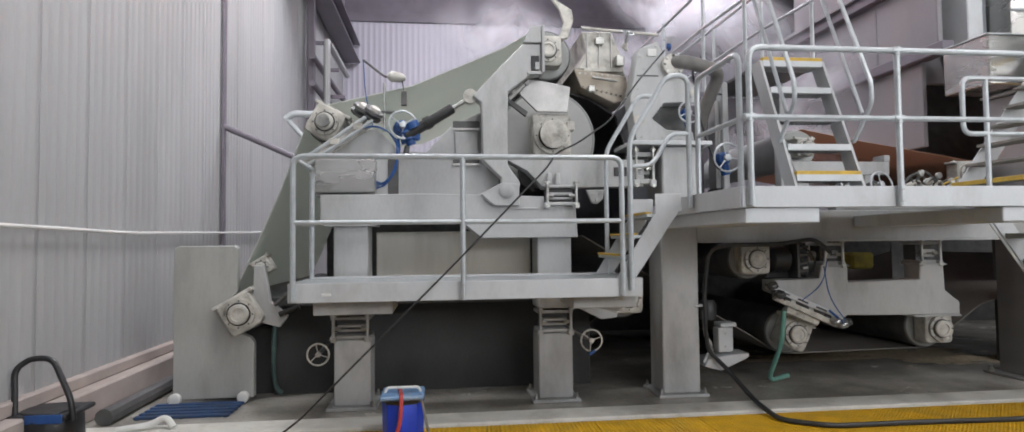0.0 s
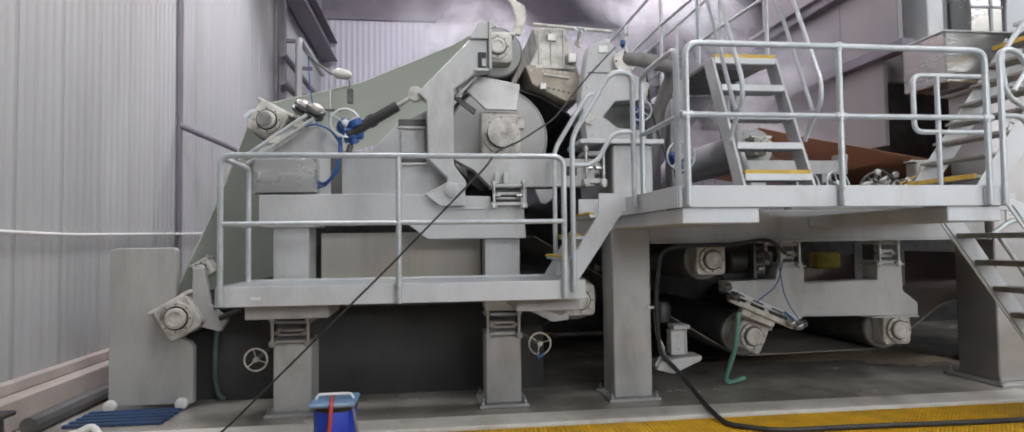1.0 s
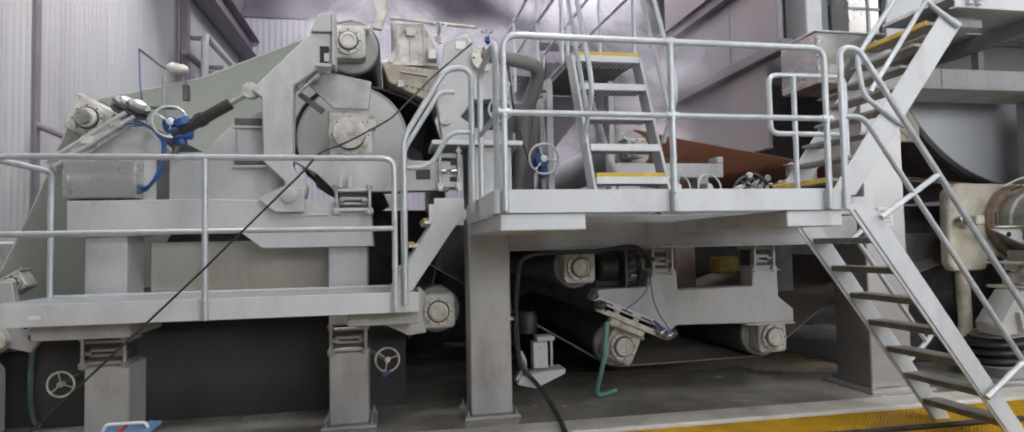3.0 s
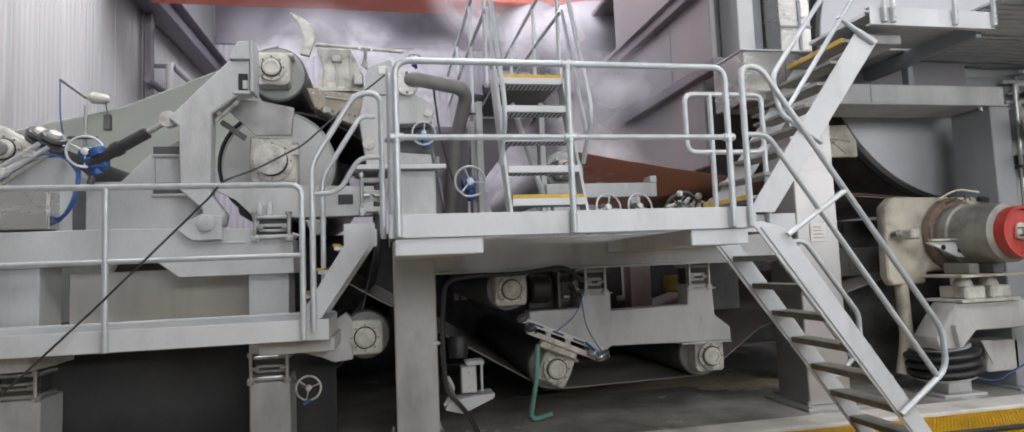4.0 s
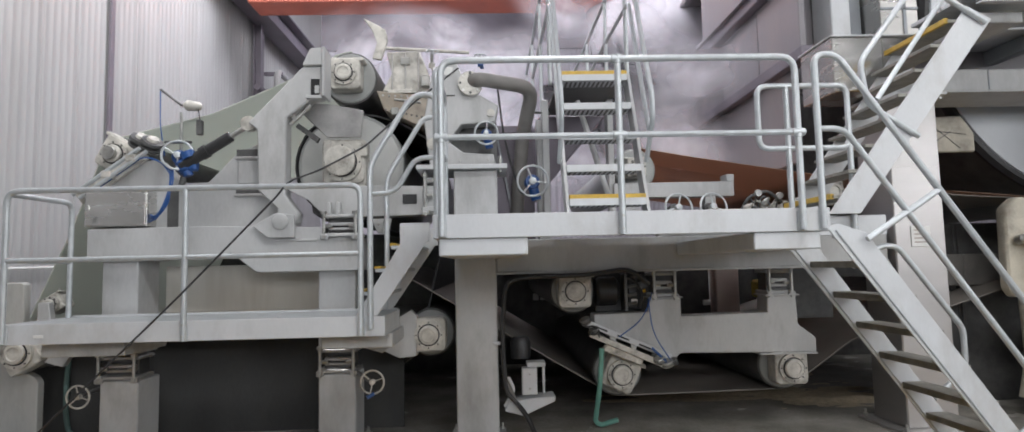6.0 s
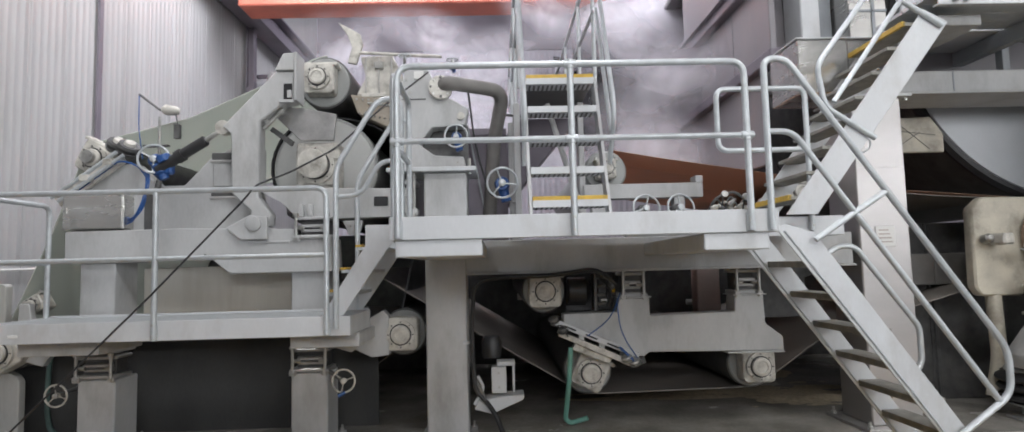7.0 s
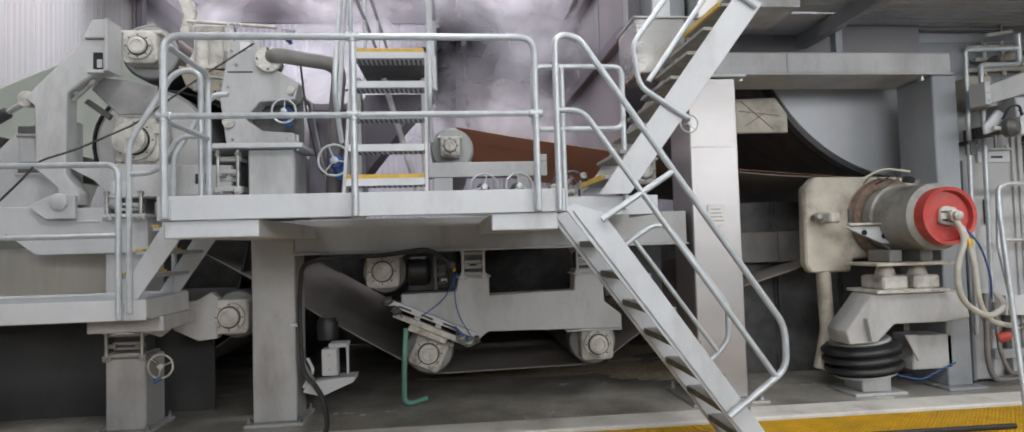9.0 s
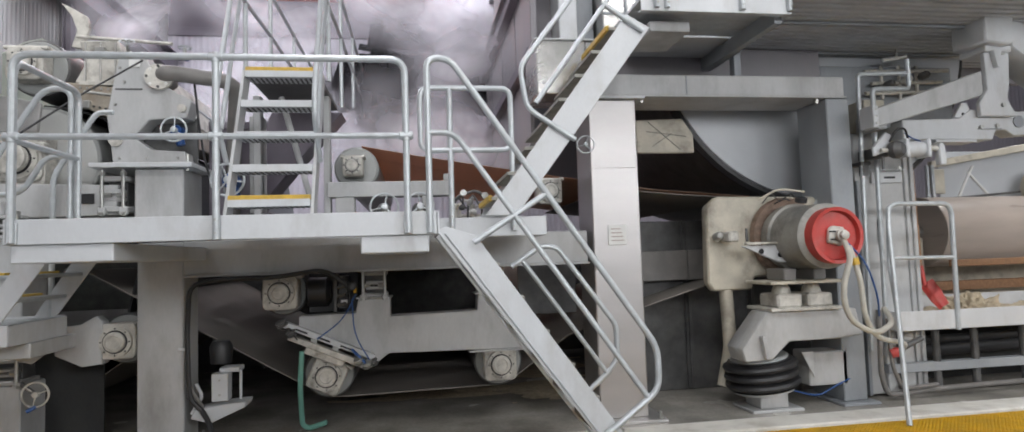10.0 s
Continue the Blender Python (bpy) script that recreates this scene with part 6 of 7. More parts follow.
under(ab, "upper_ring", lathe([(0.54, 0.30), (0.56, 0.30), (0.575, 0.28)], (8.645, 6.50, 0.0), (-0.13, 0, 1), 36), GALV)
under(ab, "stand", box(8.48, 8.80, 6.34, 6.66, 0.03, 0.20, 0.01), PAINT)
under(ab, "base_plate", box(8.36, 8.94, 6.28, 6.72, 0.0, 0.03, 0.006), PAINT)
hz = thing("hose_set", "pale flexible hoses hanging from the coupling", "hoses", (9.2, 5.7, 1.8))
under(hz, "hose", tube([(9.12, 5.76, 1.80), (9.13, 5.66, 1.62), (9.02, 5.68, 1.30), (9.10, 5.72, 1.00), (9.45, 5.80, 0.82), (9.78, 5.95, 0.92), (9.80, 6.1, 1.05)], 0.028, 0.18), HOSEW)
under(hz, "hose", tube([(9.20, 5.78, 1.72), (9.26, 5.72, 1.40), (9.30, 5.75, 1.00), (9.50, 5.85, 0.78), (9.9, 5.95, 0.70), (10.0, 6.1, 0.62)], 0.026, 0.18), HOSEW)
under(hz, "hose", tube([(9.16, 5.78, 1.78), (9.36, 5.75, 1.55), (9.50, 5.8, 1.20), (9.58, 5.9, 1.0)], 0.009, 0.15), BLUE, "thin blue air line")
under(hz, "fitting", rod((9.23, 5.75, 1.60), (9.24, 5.74, 1.53), 0.035, 10), NOSING)
under(hz, "hose", tube([(9.45, 6.8, 2.1), (9.55, 6.6, 2.34), (9.82, 6.5, 2.42)], 0.02, 0.12), GALV)
solo("air_line", tube([(8.9, 6.5, 0.18), (9.15, 6.35, 0.12), (9.3, 6.3, 0.22), (9.5, 6.3, 0.3)], 0.009, 0.1), BLUE, "thin blue air line on the floor", "hose")

# gallery
gl = thing("gallery", "grey steel gallery with a grated floor above the dryers", "platform", (9, 7, 3.9))
channel(gl, "front_channel", 6.98, 8.45, 5.36, 3.90, 4.08)
under(gl, "side_channel", box(8.44, 8.46, 5.43, 6.29, 3.90, 4.08, 0.003), PAINTW)
under(gl, "bracket", box(7.15, 7.55, 5.6, 6.2, 3.80, 3.90, 0.008), PAINT)
deck_grid(gl, 7.0, 8.43, 5.44, 6.30, 4.06, 0.045)
under(gl, "floor_plate", box(7.36, 8.43, 6.38, 7.5, 4.03, 4.05, 0.003), PAINTW)
under(gl, "rear_floor", box(8.47, 13.6, 4.6, 7.75, 4.18, 4.21, 0.003), PAINTW)
rb = bmesh.new()
for k in range(26):
    box(8.5, 13.58, 4.66 + 0.118 * k, 4.71 + 0.118 * k, 4.155, 4.178, 0, rb)
under(gl, "floor_ribs", rb, PAINTW)["kind"] = "stuff"
for jy in (6.15, 7.1):
    under(gl, "joist", box(8.5, 13.58, jy, jy + 0.05, 4.125, 4.153, 0.004), PAINTD)
under(gl, "joist", box(8.36, 8.44, 5.5, 7.7, 3.86, 4.02, 0.006), PAINTD)
under(gl, "fascia", box(8.442, 8.468, 6.3, 7.7, 3.86, 4.20, 0.004), PAINTD)
under(gl, "hanger", box(8.48, 8.56, 6.5, 6.6, 3.63, 4.15, 0.006), PAINTD)
under(gl, "lamp_bracket", rod((10.95, 7.0, 4.16), (10.95, 7.0, 4.06), 0.012, 8), CHROME)
under(gl, "lamp_arm", rod((10.75, 7.0, 4.02), (11.08, 7.0, 4.07), 0.022, 10), WHITEPL, "short pale lamp arm")
grl = thing("guard_rail", "galvanised tube guard rail of the gallery", "railing", (7.7, 5.33, 3.9), "guard rails")
for px in (7.12, 7.22, 7.95, 8.42):
    post(grl, px, 5.33, 3.92, 5.05)
bar("top_rail", grl, [(7.2, 5.33, 5.05), (8.42, 5.33, 5.05)], RT)
bar("mid_rail", grl, [(7.2, 5.33, 4.5), (8.42, 5.33, 4.5)], 0.021)

# ---------------------------------------------------------------- reel stand and tray beyond the dryer
rs = thing("reel_stand", "grey steel reel stand with lifting arms", "machine frame", (10.4, 6.9, 0))
SY, AY = 6.6, 6.15
under(rs, "post", box(9.94, 10.69, SY, 7.3, 0.03, 3.02, 0.012), PAINT)
under(rs, "flange", box(9.93, 9.97, SY - 0.05, SY, 0.03, 2.46, 0.006), PAINTD)
under(rs, "edge_strip", box(10.56, 10.60, SY - 0.03, SY, 0.03, 2.96, 0.006), PAINT)
under(rs, "edge_strip", box(10.64, 10.69, SY - 0.03, SY, 0.03, 2.96, 0.006), PAINT)
under(rs, "upper_plate", box(10.14, 10.42, SY + 0.02, 7.2, 3.02, 3.42, 0.01), CREAM)
under(rs, "upper_panel", box(10.02, 11.9, 7.2, 7.3, 3.02, 4.0, 0.01), PAINTD)
under(rs, "slot_plate", box(10.14, 10.54, SY - 0.03, SY, 2.43, 2.56, 0.006), PAINTW)
under(rs, "slot_bar", box(10.12, 10.56, SY - 0.045, SY - 0.03, 2.57, 2.59, 0.004), PAINTW)
# black strip laid on the plate for a shaded slot
under(rs, "slot", box(10.30, 10.44, SY - 0.036, SY - 0.029, 2.48, 2.505, 0.003), BLACK)
under(rs, "slot_bolt", lathe([(0, 0.02), (0.02, 0.02)], (10.50, SY - 0.03, 2.60), (0, -1, 0), 6), CHROME)
under(rs, "door_handle", box(10.19, 10.235, SY - 0.04, SY, 1.74, 2.02, 0.008), BLACK, "black handle")
under(rs, "arm", plate([(9.869, 2.986), (9.869, 3.191), (11.208, 3.619), (11.208, 3.340)], AY - 0.06, AY + 0.12, 0.01), PAINT, "slanted grey arm")
under(rs, "arm_end", box(9.799, 9.867, AY - 0.09, AY + 0.12, 2.977, 3.219, 0.008), PAINTW)
for bz in (3.024, 3.098, 3.172):
    under(rs, "bolt", lathe([(0, 0.012), (0.012, 0.012)], (9.832, AY - 0.09, bz), (0, -1, 0), 6), CHROME)
under(rs, "beam", plate([(10.204, 2.856), (10.204, 3.070), (10.911, 3.089), (11.059, 3.191), (11.692, 3.172), (12.715, 3.191), (12.715, 2.958), (11.599, 2.893), (11.487, 2.958), (11.376, 2.958), (11.320, 2.847)], AY - 0.02, AY + 0.16, 0.01), PAINTW)
under(rs, "beam_foot", box(10.576, 11.087, AY - 0.05, AY + 0.16, 2.819, 2.845, 0.004), PAINTW)
under(rs, "lug", plate([(10.855, 3.098), (10.966, 3.265), (11.041, 3.265), (11.097, 3.098)], AY - 0.01, AY + 0.03, 0.006), PAINTW)
# black disc laid on the lug for its shaded hole
under(rs, "lug_hole", lathe([(0, 0.022), (0.006, 0.022)], (10.976, AY - 0.006, 3.135), (0, -1, 0), 14), BLACK)
under(rs, "upright", plate([(11.115, 3.098), (11.106, 3.247), (11.218, 3.396), (11.208, 3.814), (11.534, 3.842), (11.506, 3.442), (11.469, 3.284), (11.580, 3.098)], AY - 0.10, AY - 0.04, 0.008), PAINTW)
under(rs, "upright_rib", plate([(11.273, 3.823), (11.376, 3.823), (11.348, 3.637), (11.310, 3.637)], AY - 0.16, AY - 0.10, 0.004), PAINTW)
for bx, bz in ((11.171, 3.191), (11.394, 3.219), (11.171, 2.986), (11.376, 3.005), (11.431, 3.805)):
    under(rs, "bolt", lathe([(0, 0.024), (0.025, 0.024)], (bx, AY - 0.10 if bz > 3.2 else AY - 0.02, bz), (0, -1, 0), 6), CHROME)
under(rs, "bolt_strip", box(11.134, 11.431, AY - 0.035, AY - 0.02, 2.963, 2.977, 0.002), PAINTD)
under(rs, "head", plate([(11.097, 3.888), (11.097, 4.167), (11.134, 4.200), (11.450, 4.251), (11.478, 4.223), (11.478, 3.907), (11.413, 3.861)], AY - 0.24, AY + 0.2, 0.02), PAINTW)
under(rs, "head_neck", box(11.190, 11.524, AY - 0.14, AY + 0.2, 3.814, 3.888, 0.01), PAINTW)
under(rs, "diagonal", plate([(11.497, 4.233), (11.562, 4.233), (12.808, 3.303), (12.715, 3.061), (11.524, 3.870)], AY - 0.15, AY + 0.25, 0.012), PAINTW)
under(rs, "pivot_disc", lathe([(0, 0.07), (0.012, 0.07)], (11.664, AY - 0.022, 3.051), (0, -1, 0), 22), PAINTD)
under(rs, "cylinder", rod((10.111, AY - 0.08, 2.740), (10.362, AY - 0.08, 2.740), 0.085, 20, None, 0.012), PAINTW)
for bx in (10.092, 10.353):
    under(rs, "cylinder_head", box(bx, bx + 0.045, AY - 0.185, AY + 0.02, 2.642, 2.838, 0.012), PAINTW)
under(rs, "cylinder_rod", rod((10.390, AY - 0.08, 2.745), (10.576, AY - 0.08, 2.745), 0.032, 12), CAST)
under(rs, "clevis", plate([(10.548, 2.559), (10.539, 2.782), (10.576, 2.810), (10.622, 2.782), (10.632, 2.559)], AY - 0.12, AY - 0.04, 0.012), PAINTW)
under(rs, "swivel", lathe([(0, 0.05), (0.04, 0.09), (0.10, 0.10), (0.16, 0.06)], (9.981, AY - 0.05, 2.726), (0.4, -0.9, 0), 14), IRON)
under(rs, "swivel_arm", plate([(9.804, 2.670), (9.795, 2.763), (9.962, 2.931), (10.036, 2.893), (9.999, 2.726)], AY - 0.06, AY - 0.02, 0.01), PAINTW)
under(rs, "nipple", rod((9.850, AY - 0.10, 2.726), (10.036, AY - 0.12, 2.717), 0.022, 10), CAST)
under(rs, "nipple", rod((9.869, AY - 0.10, 2.652), (9.869, AY - 0.10, 2.521), 0.016, 8), IRON)
under(rs, "hose", tube([(9.981, AY - 0.08, 2.819), (10.018, AY - 0.14, 2.949), (10.129, AY - 0.14, 2.958), (10.185, AY - 0.10, 2.838)], 0.012, 0.06), RUBBER)
under(rs, "hose", tube([(10.148, AY - 0.1, 2.912), (10.204, AY - 0.15, 2.838), (10.315, AY - 0.12, 2.819)], 0.007, 0.04), BLUE)
under(rs, "pipe", tube([(9.90, SY - 0.15, 0.55), (9.955, SY - 0.15, 3.67), (10.62, SY - 0.15, 3.69)], 0.026, 0.05), GALV)
under(rs, "pipe", tube([(10.10, SY - 0.15, 0.6), (10.13, SY - 0.15, 3.50), (10.60, SY - 0.15, 3.51), (10.60, SY - 0.15, 3.85)], 0.028, 0.05), GALV)
under(rs, "pipe_clamp", box(9.90, 10.02, SY - 0.185, SY, 2.62, 2.66, 0.004), IRON)
under(rs, "pipe_clamp", box(9.92, 9.99, SY - 0.19, SY - 0.11, 2.50, 2.64, 0.006), IRON)
under(rs, "drain_pipe", tube([(9.98, SY - 0.2, 1.0), (9.94, SY - 0.22, 0.30), (10.0, SY - 0.22, 0.07), (10.6, SY - 0.2, 0.10), (12.2, SY - 0.1, 0.10)], 0.028, 0.10), GREYPIPE)
under(rs, "drain_pipe", tube([(10.08, SY - 0.2, 0.9), (10.06, SY - 0.25, 0.40), (10.16, SY - 0.25, 0.14), (10.6, SY - 0.25, 0.16)], 0.022, 0.08), GREYPIPE)
under(rs, "valve", lathe([(0, 0.05), (0.06, 0.055), (0.12, 0.03)], (10.06, SY - 0.24, 0.52), (0.8, -0.4, 0.3), 12), RED, "red valve handle")
under(rs, "valve_tail", rod((10.12, SY - 0.26, 0.55), (10.42, SY - 0.28, 0.68), 0.03, 10), IRON)
under(rs, "foot_box", box(10.16, 10.50, SY - 0.06, SY, 0.06, 0.62, 0.01), PAINT)
for px, pz, pl in ((10.56, 3.62, 1.1), (10.66, 3.75, 1.0), (10.56, 3.90, 1.2)):
    under(rs, "rack_pipe", rod((px, 7.1, pz), (px + pl, 7.1, pz + 0.03), 0.024, 10), CAST)
for k, px in enumerate((10.8, 11.05, 11.3)):
    under(rs, "rack_valve", lathe([(0, 0.03), (0.03, 0.05), (0.10, 0.05), (0.13, 0.03)], (px, 7.06, 3.70 + 0.06 * k), (0.3, -1, 0.2), 12), (IRON, CAST, IRON)[k])
    under(rs, "rack_riser", rod((px, 7.1, 3.55), (px, 7.1, 3.98), 0.02, 8), CAST)
under(rs, "arm_bracket", box(10.0, 10.12, AY + 0.1, SY, 3.0, 3.18, 0.01), PAINTW)
under(rs, "beam_bracket", box(10.25, 10.45, AY + 0.14, SY, 2.88, 3.04, 0.01), PAINTW)
under(rs, "cylinder_bracket", box(10.0, 10.10, AY - 0.02, SY, 2.68, 2.80, 0.01), IRON)
sl = thing("guard_rail", "worn galvanised tube step rail before the reel stand", "railing", (10.2, 6, 0), "guard rails")
bar("frame", sl, [(9.55, 5.56, -0.01), (9.99, 6.18, 1.90), (10.06, 6.25, 2.12), (10.14, 6.25, 2.165), (10.79, 6.25, 2.155), (10.84, 6.25, 2.06), (10.82, 6.25, 0.76)], 0.026, GALV, 0.06)
bar("mid_rail", sl, [(10.02, 6.25, 1.57), (10.84, 6.25, 1.555)], 0.022)
bar("leg", sl, [(10.05, 6.25, 2.10), (10.02, 6.25, 1.50), (9.80, 5.92, 1.05)], 0.02)
ty = thing("pulp_tray", "pale steel tray holding scraped pulp", "tray", (11.6, 6.7, 0.6))
under(ty, "floor", box(10.12, 13.4, 6.28, 7.6, 0.82, 0.84, 0.003), PAINTW)
under(ty, "front_lip", box(10.12, 13.4, 6.26, 6.28, 0.77, 0.98, 0.004), PAINTW)
under(ty, "side_lip", box(10.10, 10.12, 6.28, 7.6, 0.77, 0.98, 0.004), PAINTW)
under(ty, "back_lip", box(10.12, 13.4, 7.58, 7.60, 0.84, 1.02, 0.004), PAINTW)
for px in (10.3, 10.75, 11.25, 11.9):
    under(ty, "leg", rod((px, 6.5, 0.1), (px, 6.5, 0.80), 0.04, 10), IRON)
# near-black backing stands in for the shade under the tray
under(ty, "shade_backing", box(10.16, 13.4, 7.3, 7.33, 0.0, 0.78, 0.004), SHADEBLACK)
under(ty, "drain_pipe", rod((10.2, 6.9, 0.55), (13.4, 6.9, 0.58), 0.05, 12), RUBBER)
under(ty, "lower_rail", box(10.1, 13.4, 6.45, 6.55, 0.28, 0.38, 0.006), PAINTD)
random.seed(7)
ph = bmesh.new()
bmesh.ops.create_icosphere(ph, subdivisions=5, radius=1)
for v in ph.verts:
    n = noise.fractal(v.co * 2.2, 0.6, 2.1, 5) * 0.22 + noise.noise(v.co * 9) * 0.08
    v.co = Vector((11.48 + v.co.x * 0.34 * (1 + n), 6.75 + v.co.y * 0.3 * (1 + n), 0.84 + max(-0.01, v.co.z * 0.24 * (1 + 1.6 * n))))
solo("wet_pulp", ph, PULP, "crumbly beige heap of wet pulp in the tray", "pulp")
pl = bmesh.new()
bmesh.ops.create_grid(pl, x_segments=70, y_segments=24, size=1)
for v in pl.verts:
    u, q = v.co.x, v.co.y
    n = noise.fractal(Vector((u * 5.0, q * 2.2, 0.7)), 0.7, 2.0, 4)
    v.co = Vector((12.0 + u * 1.35, 6.95 + q * 0.6, 0.845 + max(-0.004, 0.05 * (0.35 + n))))
solo("pulp_layer", pl, PULP, "thin uneven beige layer of pulp on the tray floor", "pulp", kind="stuff")
sv = thing("shovel", "red shovel with a long wooden handle", "shovel", (10.7, 6.6, 0.85))
bl = bmesh.new()
bmesh.ops.create_grid(bl, x_segments=8, y_segments=8, size=0.5)
for v in bl.verts:
    u, w = v.co.x, v.co.y
    v.co = Vector((u * 0.24 * (1.0 - 0.5 * max(0, -w)), -0.10 * (u * 2) ** 2 * 0.4, w * 0.32))
bmesh.ops.solidify(bl, geom=bl.faces[:], thickness=0.008)
bl.transform(Matrix.Translation((10.92, 6.68, 1.10)) @ Euler((radians(-18), radians(-26), radians(15))).to_matrix().to_4x4())
under(sv, "blade", bl, RED, "red scraped blade")
under(sv, "socket", rod((10.86, 6.72, 1.22), (10.85, 6.75, 1.45), 0.026, 12), RED)
under(sv, "handle", rod((10.85, 6.75, 1.45), (10.87, 6.80, 2.62), 0.019, 12), WOOD)
jr = thing("paper_reel", "wide pale paper reel behind the tray", "paper reel", (14.6, 8.6, 0))
REELP = material("pale_paper_reel", (0.47, 0.40, 0.35), 0.32, 0, 0.10, 1.0, 0.001, 60, (0.33, 0.28, 0.24), 0.5, 0.7, 6.0)
under(jr, "paper", lathe([(0, 0.52), (0.01, 0.53), (3.6, 0.53), (3.61, 0.52)], (12.5, 8.6, 1.88), (1, 0.05, 0), 56), REELP)
under(jr, "core", lathe([(0, 0.1), (0.4, 0.1)], (12.2, 8.58, 1.88), (1, 0.05, 0), 20), CHROME)
under(jr, "stand", box(12.25, 12.45, 8.45, 8.75, 0.0, 1.80, 0.02), CREAM)
under(jr, "band", box(12.6, 16.0, 8.15, 8.20, 1.36, 1.46, 0.01), WOOD, "brown strip under the reel")
mg = thing("cream_guard", "cream machine guard with clear panels behind the reel", "guard", (14.2, 9.2, 2.0))
under(mg, "top_rail", plate([(13.2, 2.92), (13.2, 3.03), (15.2, 3.34), (15.2, 3.22)], 9.0, 9.1, 0.01), CREAM)
under(mg, "end_post", box(13.2, 13.42, 9.0, 9.1, 2.50, 2.90, 0.01), CREAM)
under(mg, "panel", box(13.42, 15.3, 9.12, 9.14, 2.42, 3.2, 0.003), DRYER, "pale bluish clear panel")
under(mg, "sill", box(12.7, 15.4, 8.98, 9.1, 2.06, 2.40, 0.012), CREAM)
under(mg, "base", box(12.7, 15.4, 9.1, 9.2, 0.0, 2.06, 0.012), CREAM)
for a, c in (((13.75, 2.44), (14.05, 2.96)), ((14.35, 2.44), (13.95, 2.86))):
    under(mg, "cross_brace", rod((a[0], 9.11, a[1]), (c[0], 9.11, c[1]), 0.022, 8), WHITEPL)
under(mg, "bar", rod((13.5, 8.95, 2.42), (15.0, 8.95, 2.52), 0.018, 8), IRON)
under(mg, "round_cover", lathe([(0, 0.30), (0.05, 0.34), (0.12, 0.34), (0.14, 0.28)], (15.05, 8.95, 2.55), (0, -1, 0), 28), CREAM)
for px in (13.0, 13.1):
    under(mg, "riser", rod((px, 8.9, 2.30), (px, 8.9, 2.95), 0.03, 10), GALV)
under(jr, "wood_rail", box(11.2, 15.5, 8.6, 8.75, 0.98, 1.12, 0.01), WOOD, "brown rail below the paper reel")
under(ty, "roller", rod((10.9, 7.0, 0.42), (13.3, 7.0, 0.46), 0.09, 20), RUBBER, "shiny black roller")

# ---------------------------------------------------------------- clutter on the floor
bb = thing("blue_container", "blue plastic container with a red hose over it", "container", (-0.33, 5.4, 0))
under(bb, "body", lathe([(0, 0.15), (0.02, 0.17), (0.40, 0.175), (0.42, 0.165)], (-0.33, 5.42, -0.05), (0, 0, 1), 8), BLUEPL)
under(bb, "lid", box(-0.51, -0.15, 5.24, 5.60, 0.365, 0.40, 0.012), material("pale_blue_lid", (0.16, 0.30, 0.52), 0.45, 0, 0.2, 7.0, 0.002, 60, (0.4, 0.42, 0.42), 0.6, 6.0))
under(bb, "rim", lathe([(0, 0.178), (0.03, 0.182), (0.035, 0.178)], (-0.33, 5.42, 0.325), (0, 0, 1), 8), BLACK, "dark rim band")
under(bb, "handle", tube([(-0.48, 5.4, 0.40), (-0.46, 5.4, 0.44), (-0.2, 5.4, 0.44), (-0.18, 5.4, 0.40)], 0.012, 0.03), WHITEPL)
under(bb, "hose", tube([(-0.36, 5.5, 0.41), (-0.33, 5.22, 0.41), (-0.34, 5.2, 0.2), (-0.42, 5.18, -0.03)], 0.016, 0.06), RED, "red hose")
under(bb, "strap", tube([(-0.18, 5.3, 0.4), (-0.13, 5.2, 0.2), (-0.08, 5.2, -0.03)], 0.012, 0.08), GREYPIPE)
mt = thing("blue_mat", "blue slatted floor mat at the end panel", "mat", (-2.5, 6.65, 0))
for k in range(5):
    under(mt, "slat", box(-2.92, -2.05, 6.36 + 0.115 * k, 6.42 + 0.115 * k, 0.004, 0.03, 0.004), BLUEMAT)
for px in (-2.9, -2.5, -2.1):
    under(mt, "bearer", box(px, px + 0.03, 6.36, 6.88, 0.0, 0.012, 0), BLUEMAT)
tl = thing("floor_cleaner", "black floor machine with a tall bent handle", "cleaner", (-3.25, 5.6, 0))
under(tl, "body", lathe([(0, 0.22), (0.05, 0.25), (0.26, 0.24), (0.32, 0.2)], (-3.24, 5.65, 0.0), (0, 0, 1), 20), BLACK)
under(tl, "rim", box(-3.48, -3.0, 5.42, 5.88, 0.27, 0.31, 0.02), BLACK)
under(tl, "trim", box(-3.30, -3.02, 5.412, 5.424, 0.25, 0.32, 0.003), BLUE, "blue and red label band")
under(tl, "handle", tube([(-3.42, 5.5, 0.30), (-3.46, 5.55, 0.66), (-3.38, 5.6, 0.74), (-3.20, 5.6, 0.74), (-3.0, 5.5, 0.42), (-2.98, 5.5, 0.25)], 0.024, 0.08), BLACK)
solo("plastic_scrap", tube([(-2.86, 5.95, 0.03), (-2.6, 6.0, 0.05), (-2.48, 6.02, 0.12), (-2.40, 5.98, 0.03)], 0.03, 0.08), WHITEPL, "crumpled white plastic scrap on the floor", "scrap")
lh = thing("floor_pipe", "dark pipe lying along the floor by the wall", "pipe", (-3.0, 7, 0.1))
under(lh, "pipe", tube([(-3.1, 6.2, 0.08), (-3.1, 14, 0.08)], 0.08, 0.1), IRON)

# yellow walkway grating, panel by panel
gm = bmesh.new()
GW = 1.0
k = 0.0
while k < GW - 0.02:
    box(k, k + 0.012, 0, 1.5, -0.038, 0, 0, gm)
    k += 0.04
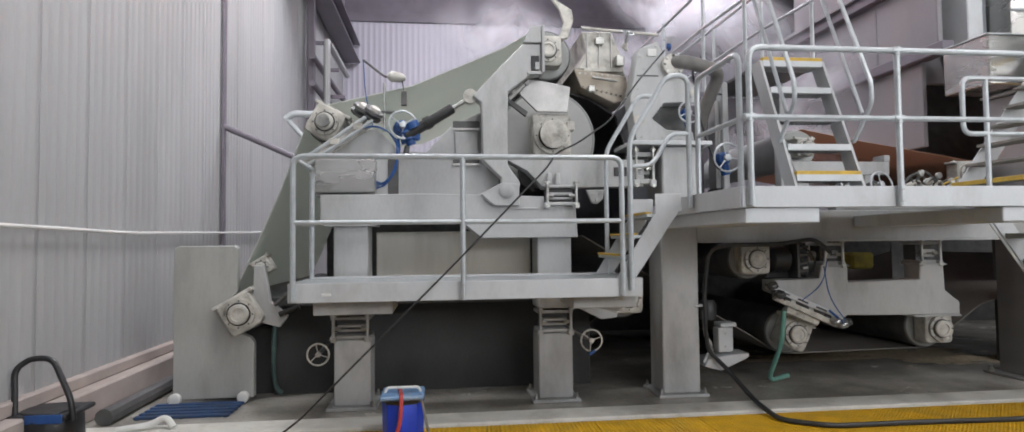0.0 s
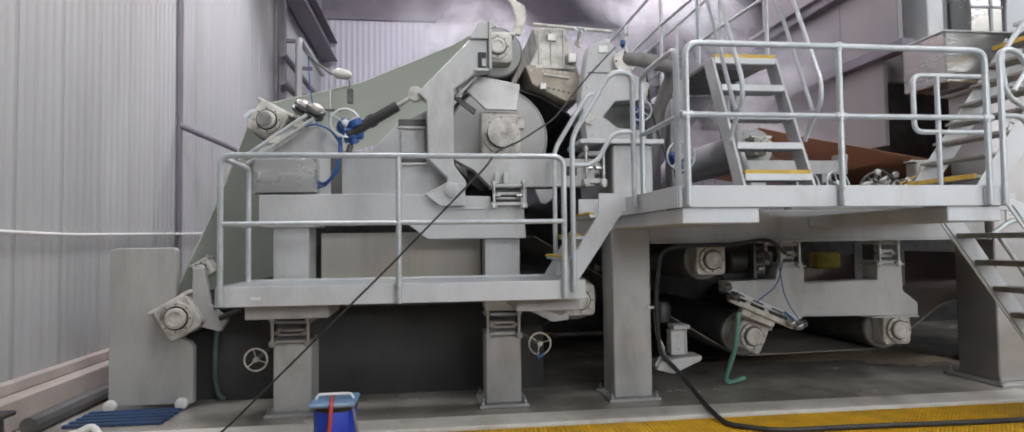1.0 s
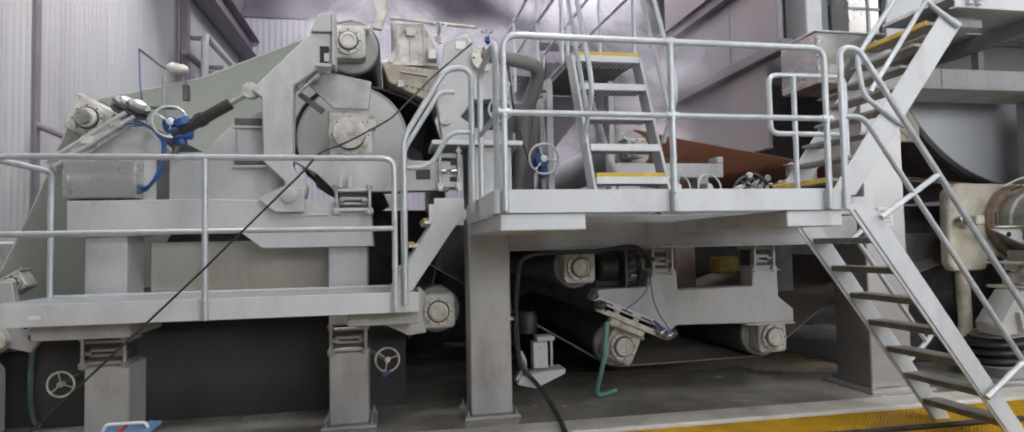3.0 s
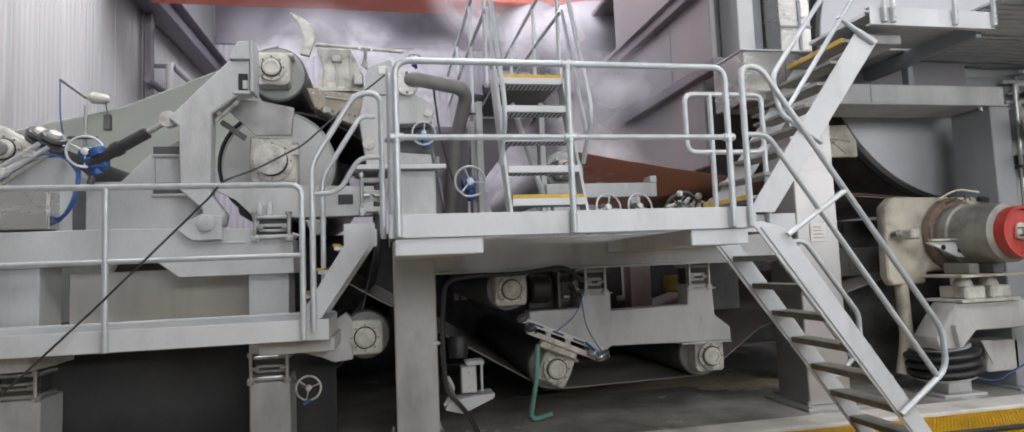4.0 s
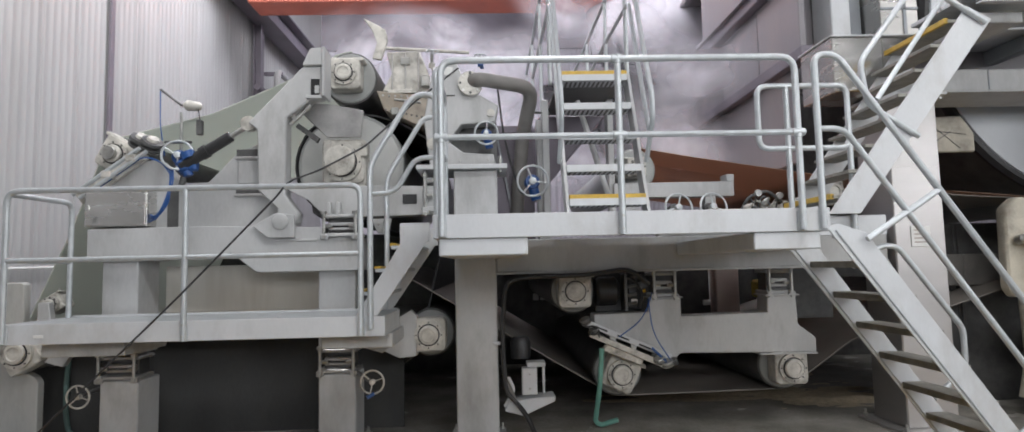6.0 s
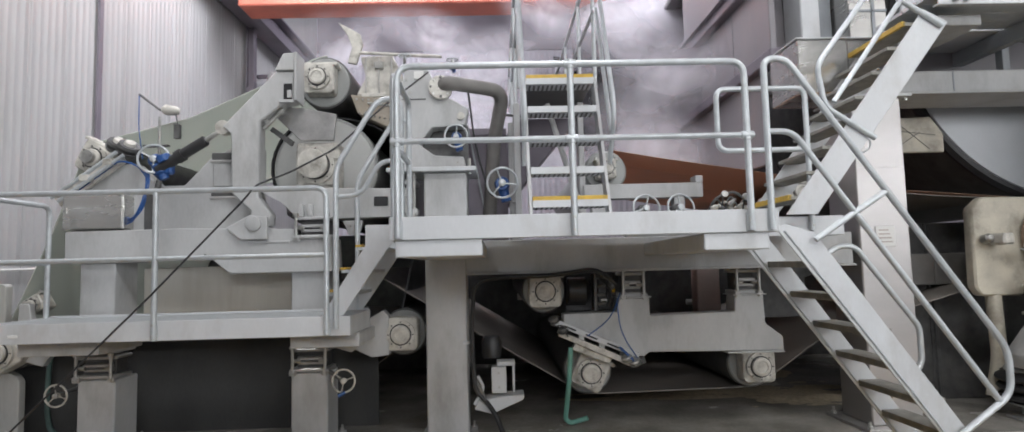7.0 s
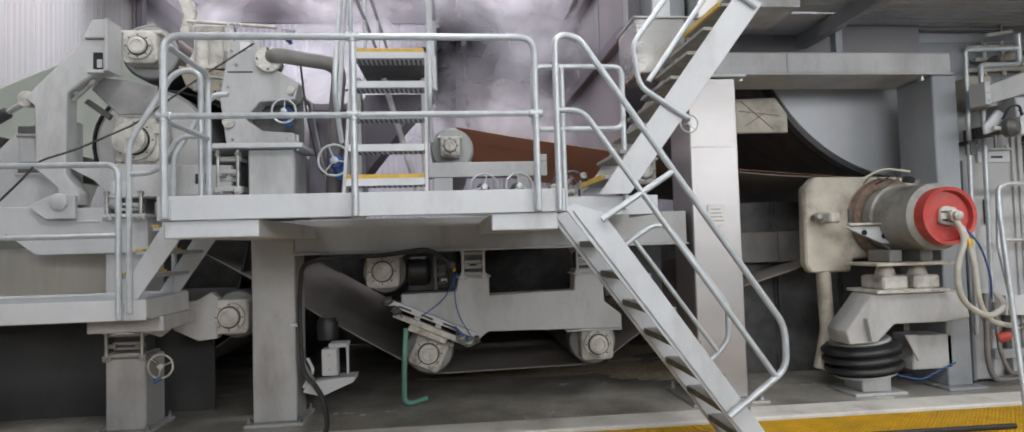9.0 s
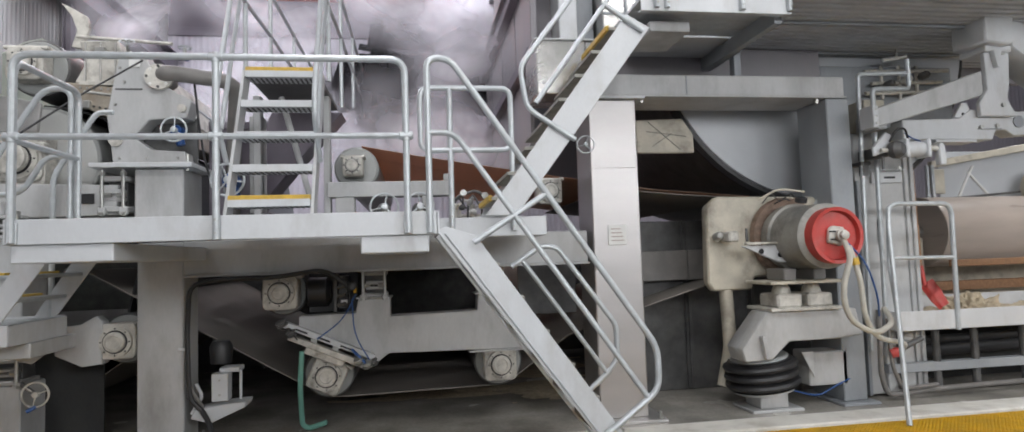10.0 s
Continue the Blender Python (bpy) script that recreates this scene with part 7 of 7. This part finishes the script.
for j in range(38):
    box(0, GW - 0.008, 0.04 * j, 0.04 * j + 0.012, -0.036, -0.001, 0, gm)
gdata = finish("grating_panel", gm, YELLOW, False)
wk = thing("walkway_grating", "yellow plastic grating panels along the kerb", "grating", (0, 4.25, -0.012), kind="structure")
for i in range(18):
    ob = new("grating_panel", gdata)
    ob.parent = wk
    ob.location = (-2.6 + i * 1.0, 0, 0)
    ob["kind"] = "stuff"


# pale sludge on the wet floor
def sludge(cx, cy, rx, ry, seed):
    random.seed(seed)
    b = bmesh.new()
    bmesh.ops.create_grid(b, x_segments=40, y_segments=24, size=1)
    for v in b.verts:
        u, w = v.co.x, v.co.y
        n = noise.fractal(Vector((u * 1.6 + seed, w * 1.6, 0.3)), 0.7, 2.0, 4)
        h = max(-0.02, 0.035 * (1 - (u * u + w * w)) * (0.6 + 1.1 * n) - 0.004)
        v.co = Vector((cx + u * rx, cy + w * ry, h))
    solo("sludge", b, PULP, "thin beige pulp sludge on the wet floor", "sludge", kind="stuff")


for args in ((6.9, 8.1, 1.1, 0.7, 3), (5.2, 8.3, 1.6, 0.35, 5), (6.2, 9.6, 1.4, 0.8, 12)):
    sludge(*args)

# drifting steam over the web
WISPS = []
random.seed(21)
NEAR = ((3.4, 9.4, 3.4), (4.2, 10.6, 4.2), (2.6, 10.4, 4.4), (5.0, 11.2, 3.6), (5.5, 10.4, 4.8), (5.4, 8.8, 2.9), (5.3, 7.9, 3.3), (5.7, 8.4, 4.3), (5.2, 9.0, 3.9), (5.6, 9.6, 3.1), (4.6, 8.6, 4.6))
for k in range(25):
    wx, wy, wz = random.uniform(0.8, 7.2), random.uniform(8.6, 13.6), random.uniform(3.0, 7.4)
    w, h = random.uniform(2.2, 4.2), random.uniform(1.6, 3.0)
    if k >= 14:
        wx, wy, wz = NEAR[k - 14]
        w, h = (3.4, 2.8) if k < 19 else (2.2, 2.2)
    if wx + w * 0.3 > 6.2:
        wx = 6.2 - w * 0.3
    b = bmesh.new()
    bmesh.ops.create_grid(b, x_segments=10, y_segments=10, size=0.5)
    for v in b.verts:
        u, q = v.co.x, v.co.y
        v.co = Vector((u * w, 0.25 * math.sin(3 * u + k) * math.cos(2.4 * q) + 0.3 * q * h, q * h))
    ob = solo("steam_wisp", b, STEAM, "thin white steam drifting above the paper web", "steam", kind="stuff")
    ob.location = (wx, wy, wz)
    WISPS.append(ob)


def motions():
    """The rolls turn steadily while the machine runs, and the steam drifts up."""
    for t, r in ROLLS:
        x, y, z = t.location
        walk(t, [(0.25 * k, pose(x, y, z, 0, 80.0 * k * 0.2 / max(r, 0.2), 0)) for k in range(41)])

    for i, ob in enumerate(WISPS):
        x, y, z = ob.location
        vx, vz = 0.03 * math.sin(2.1 * i), 0.05 + 0.02 * math.cos(1.7 * i)
        walk(ob, [(0.5 * k, pose(x + vx * 0.5 * k, y, z + vz * 0.5 * k, 0, 0.8 * k * math.sin(i), 0)) for k in range(21)])


motions()
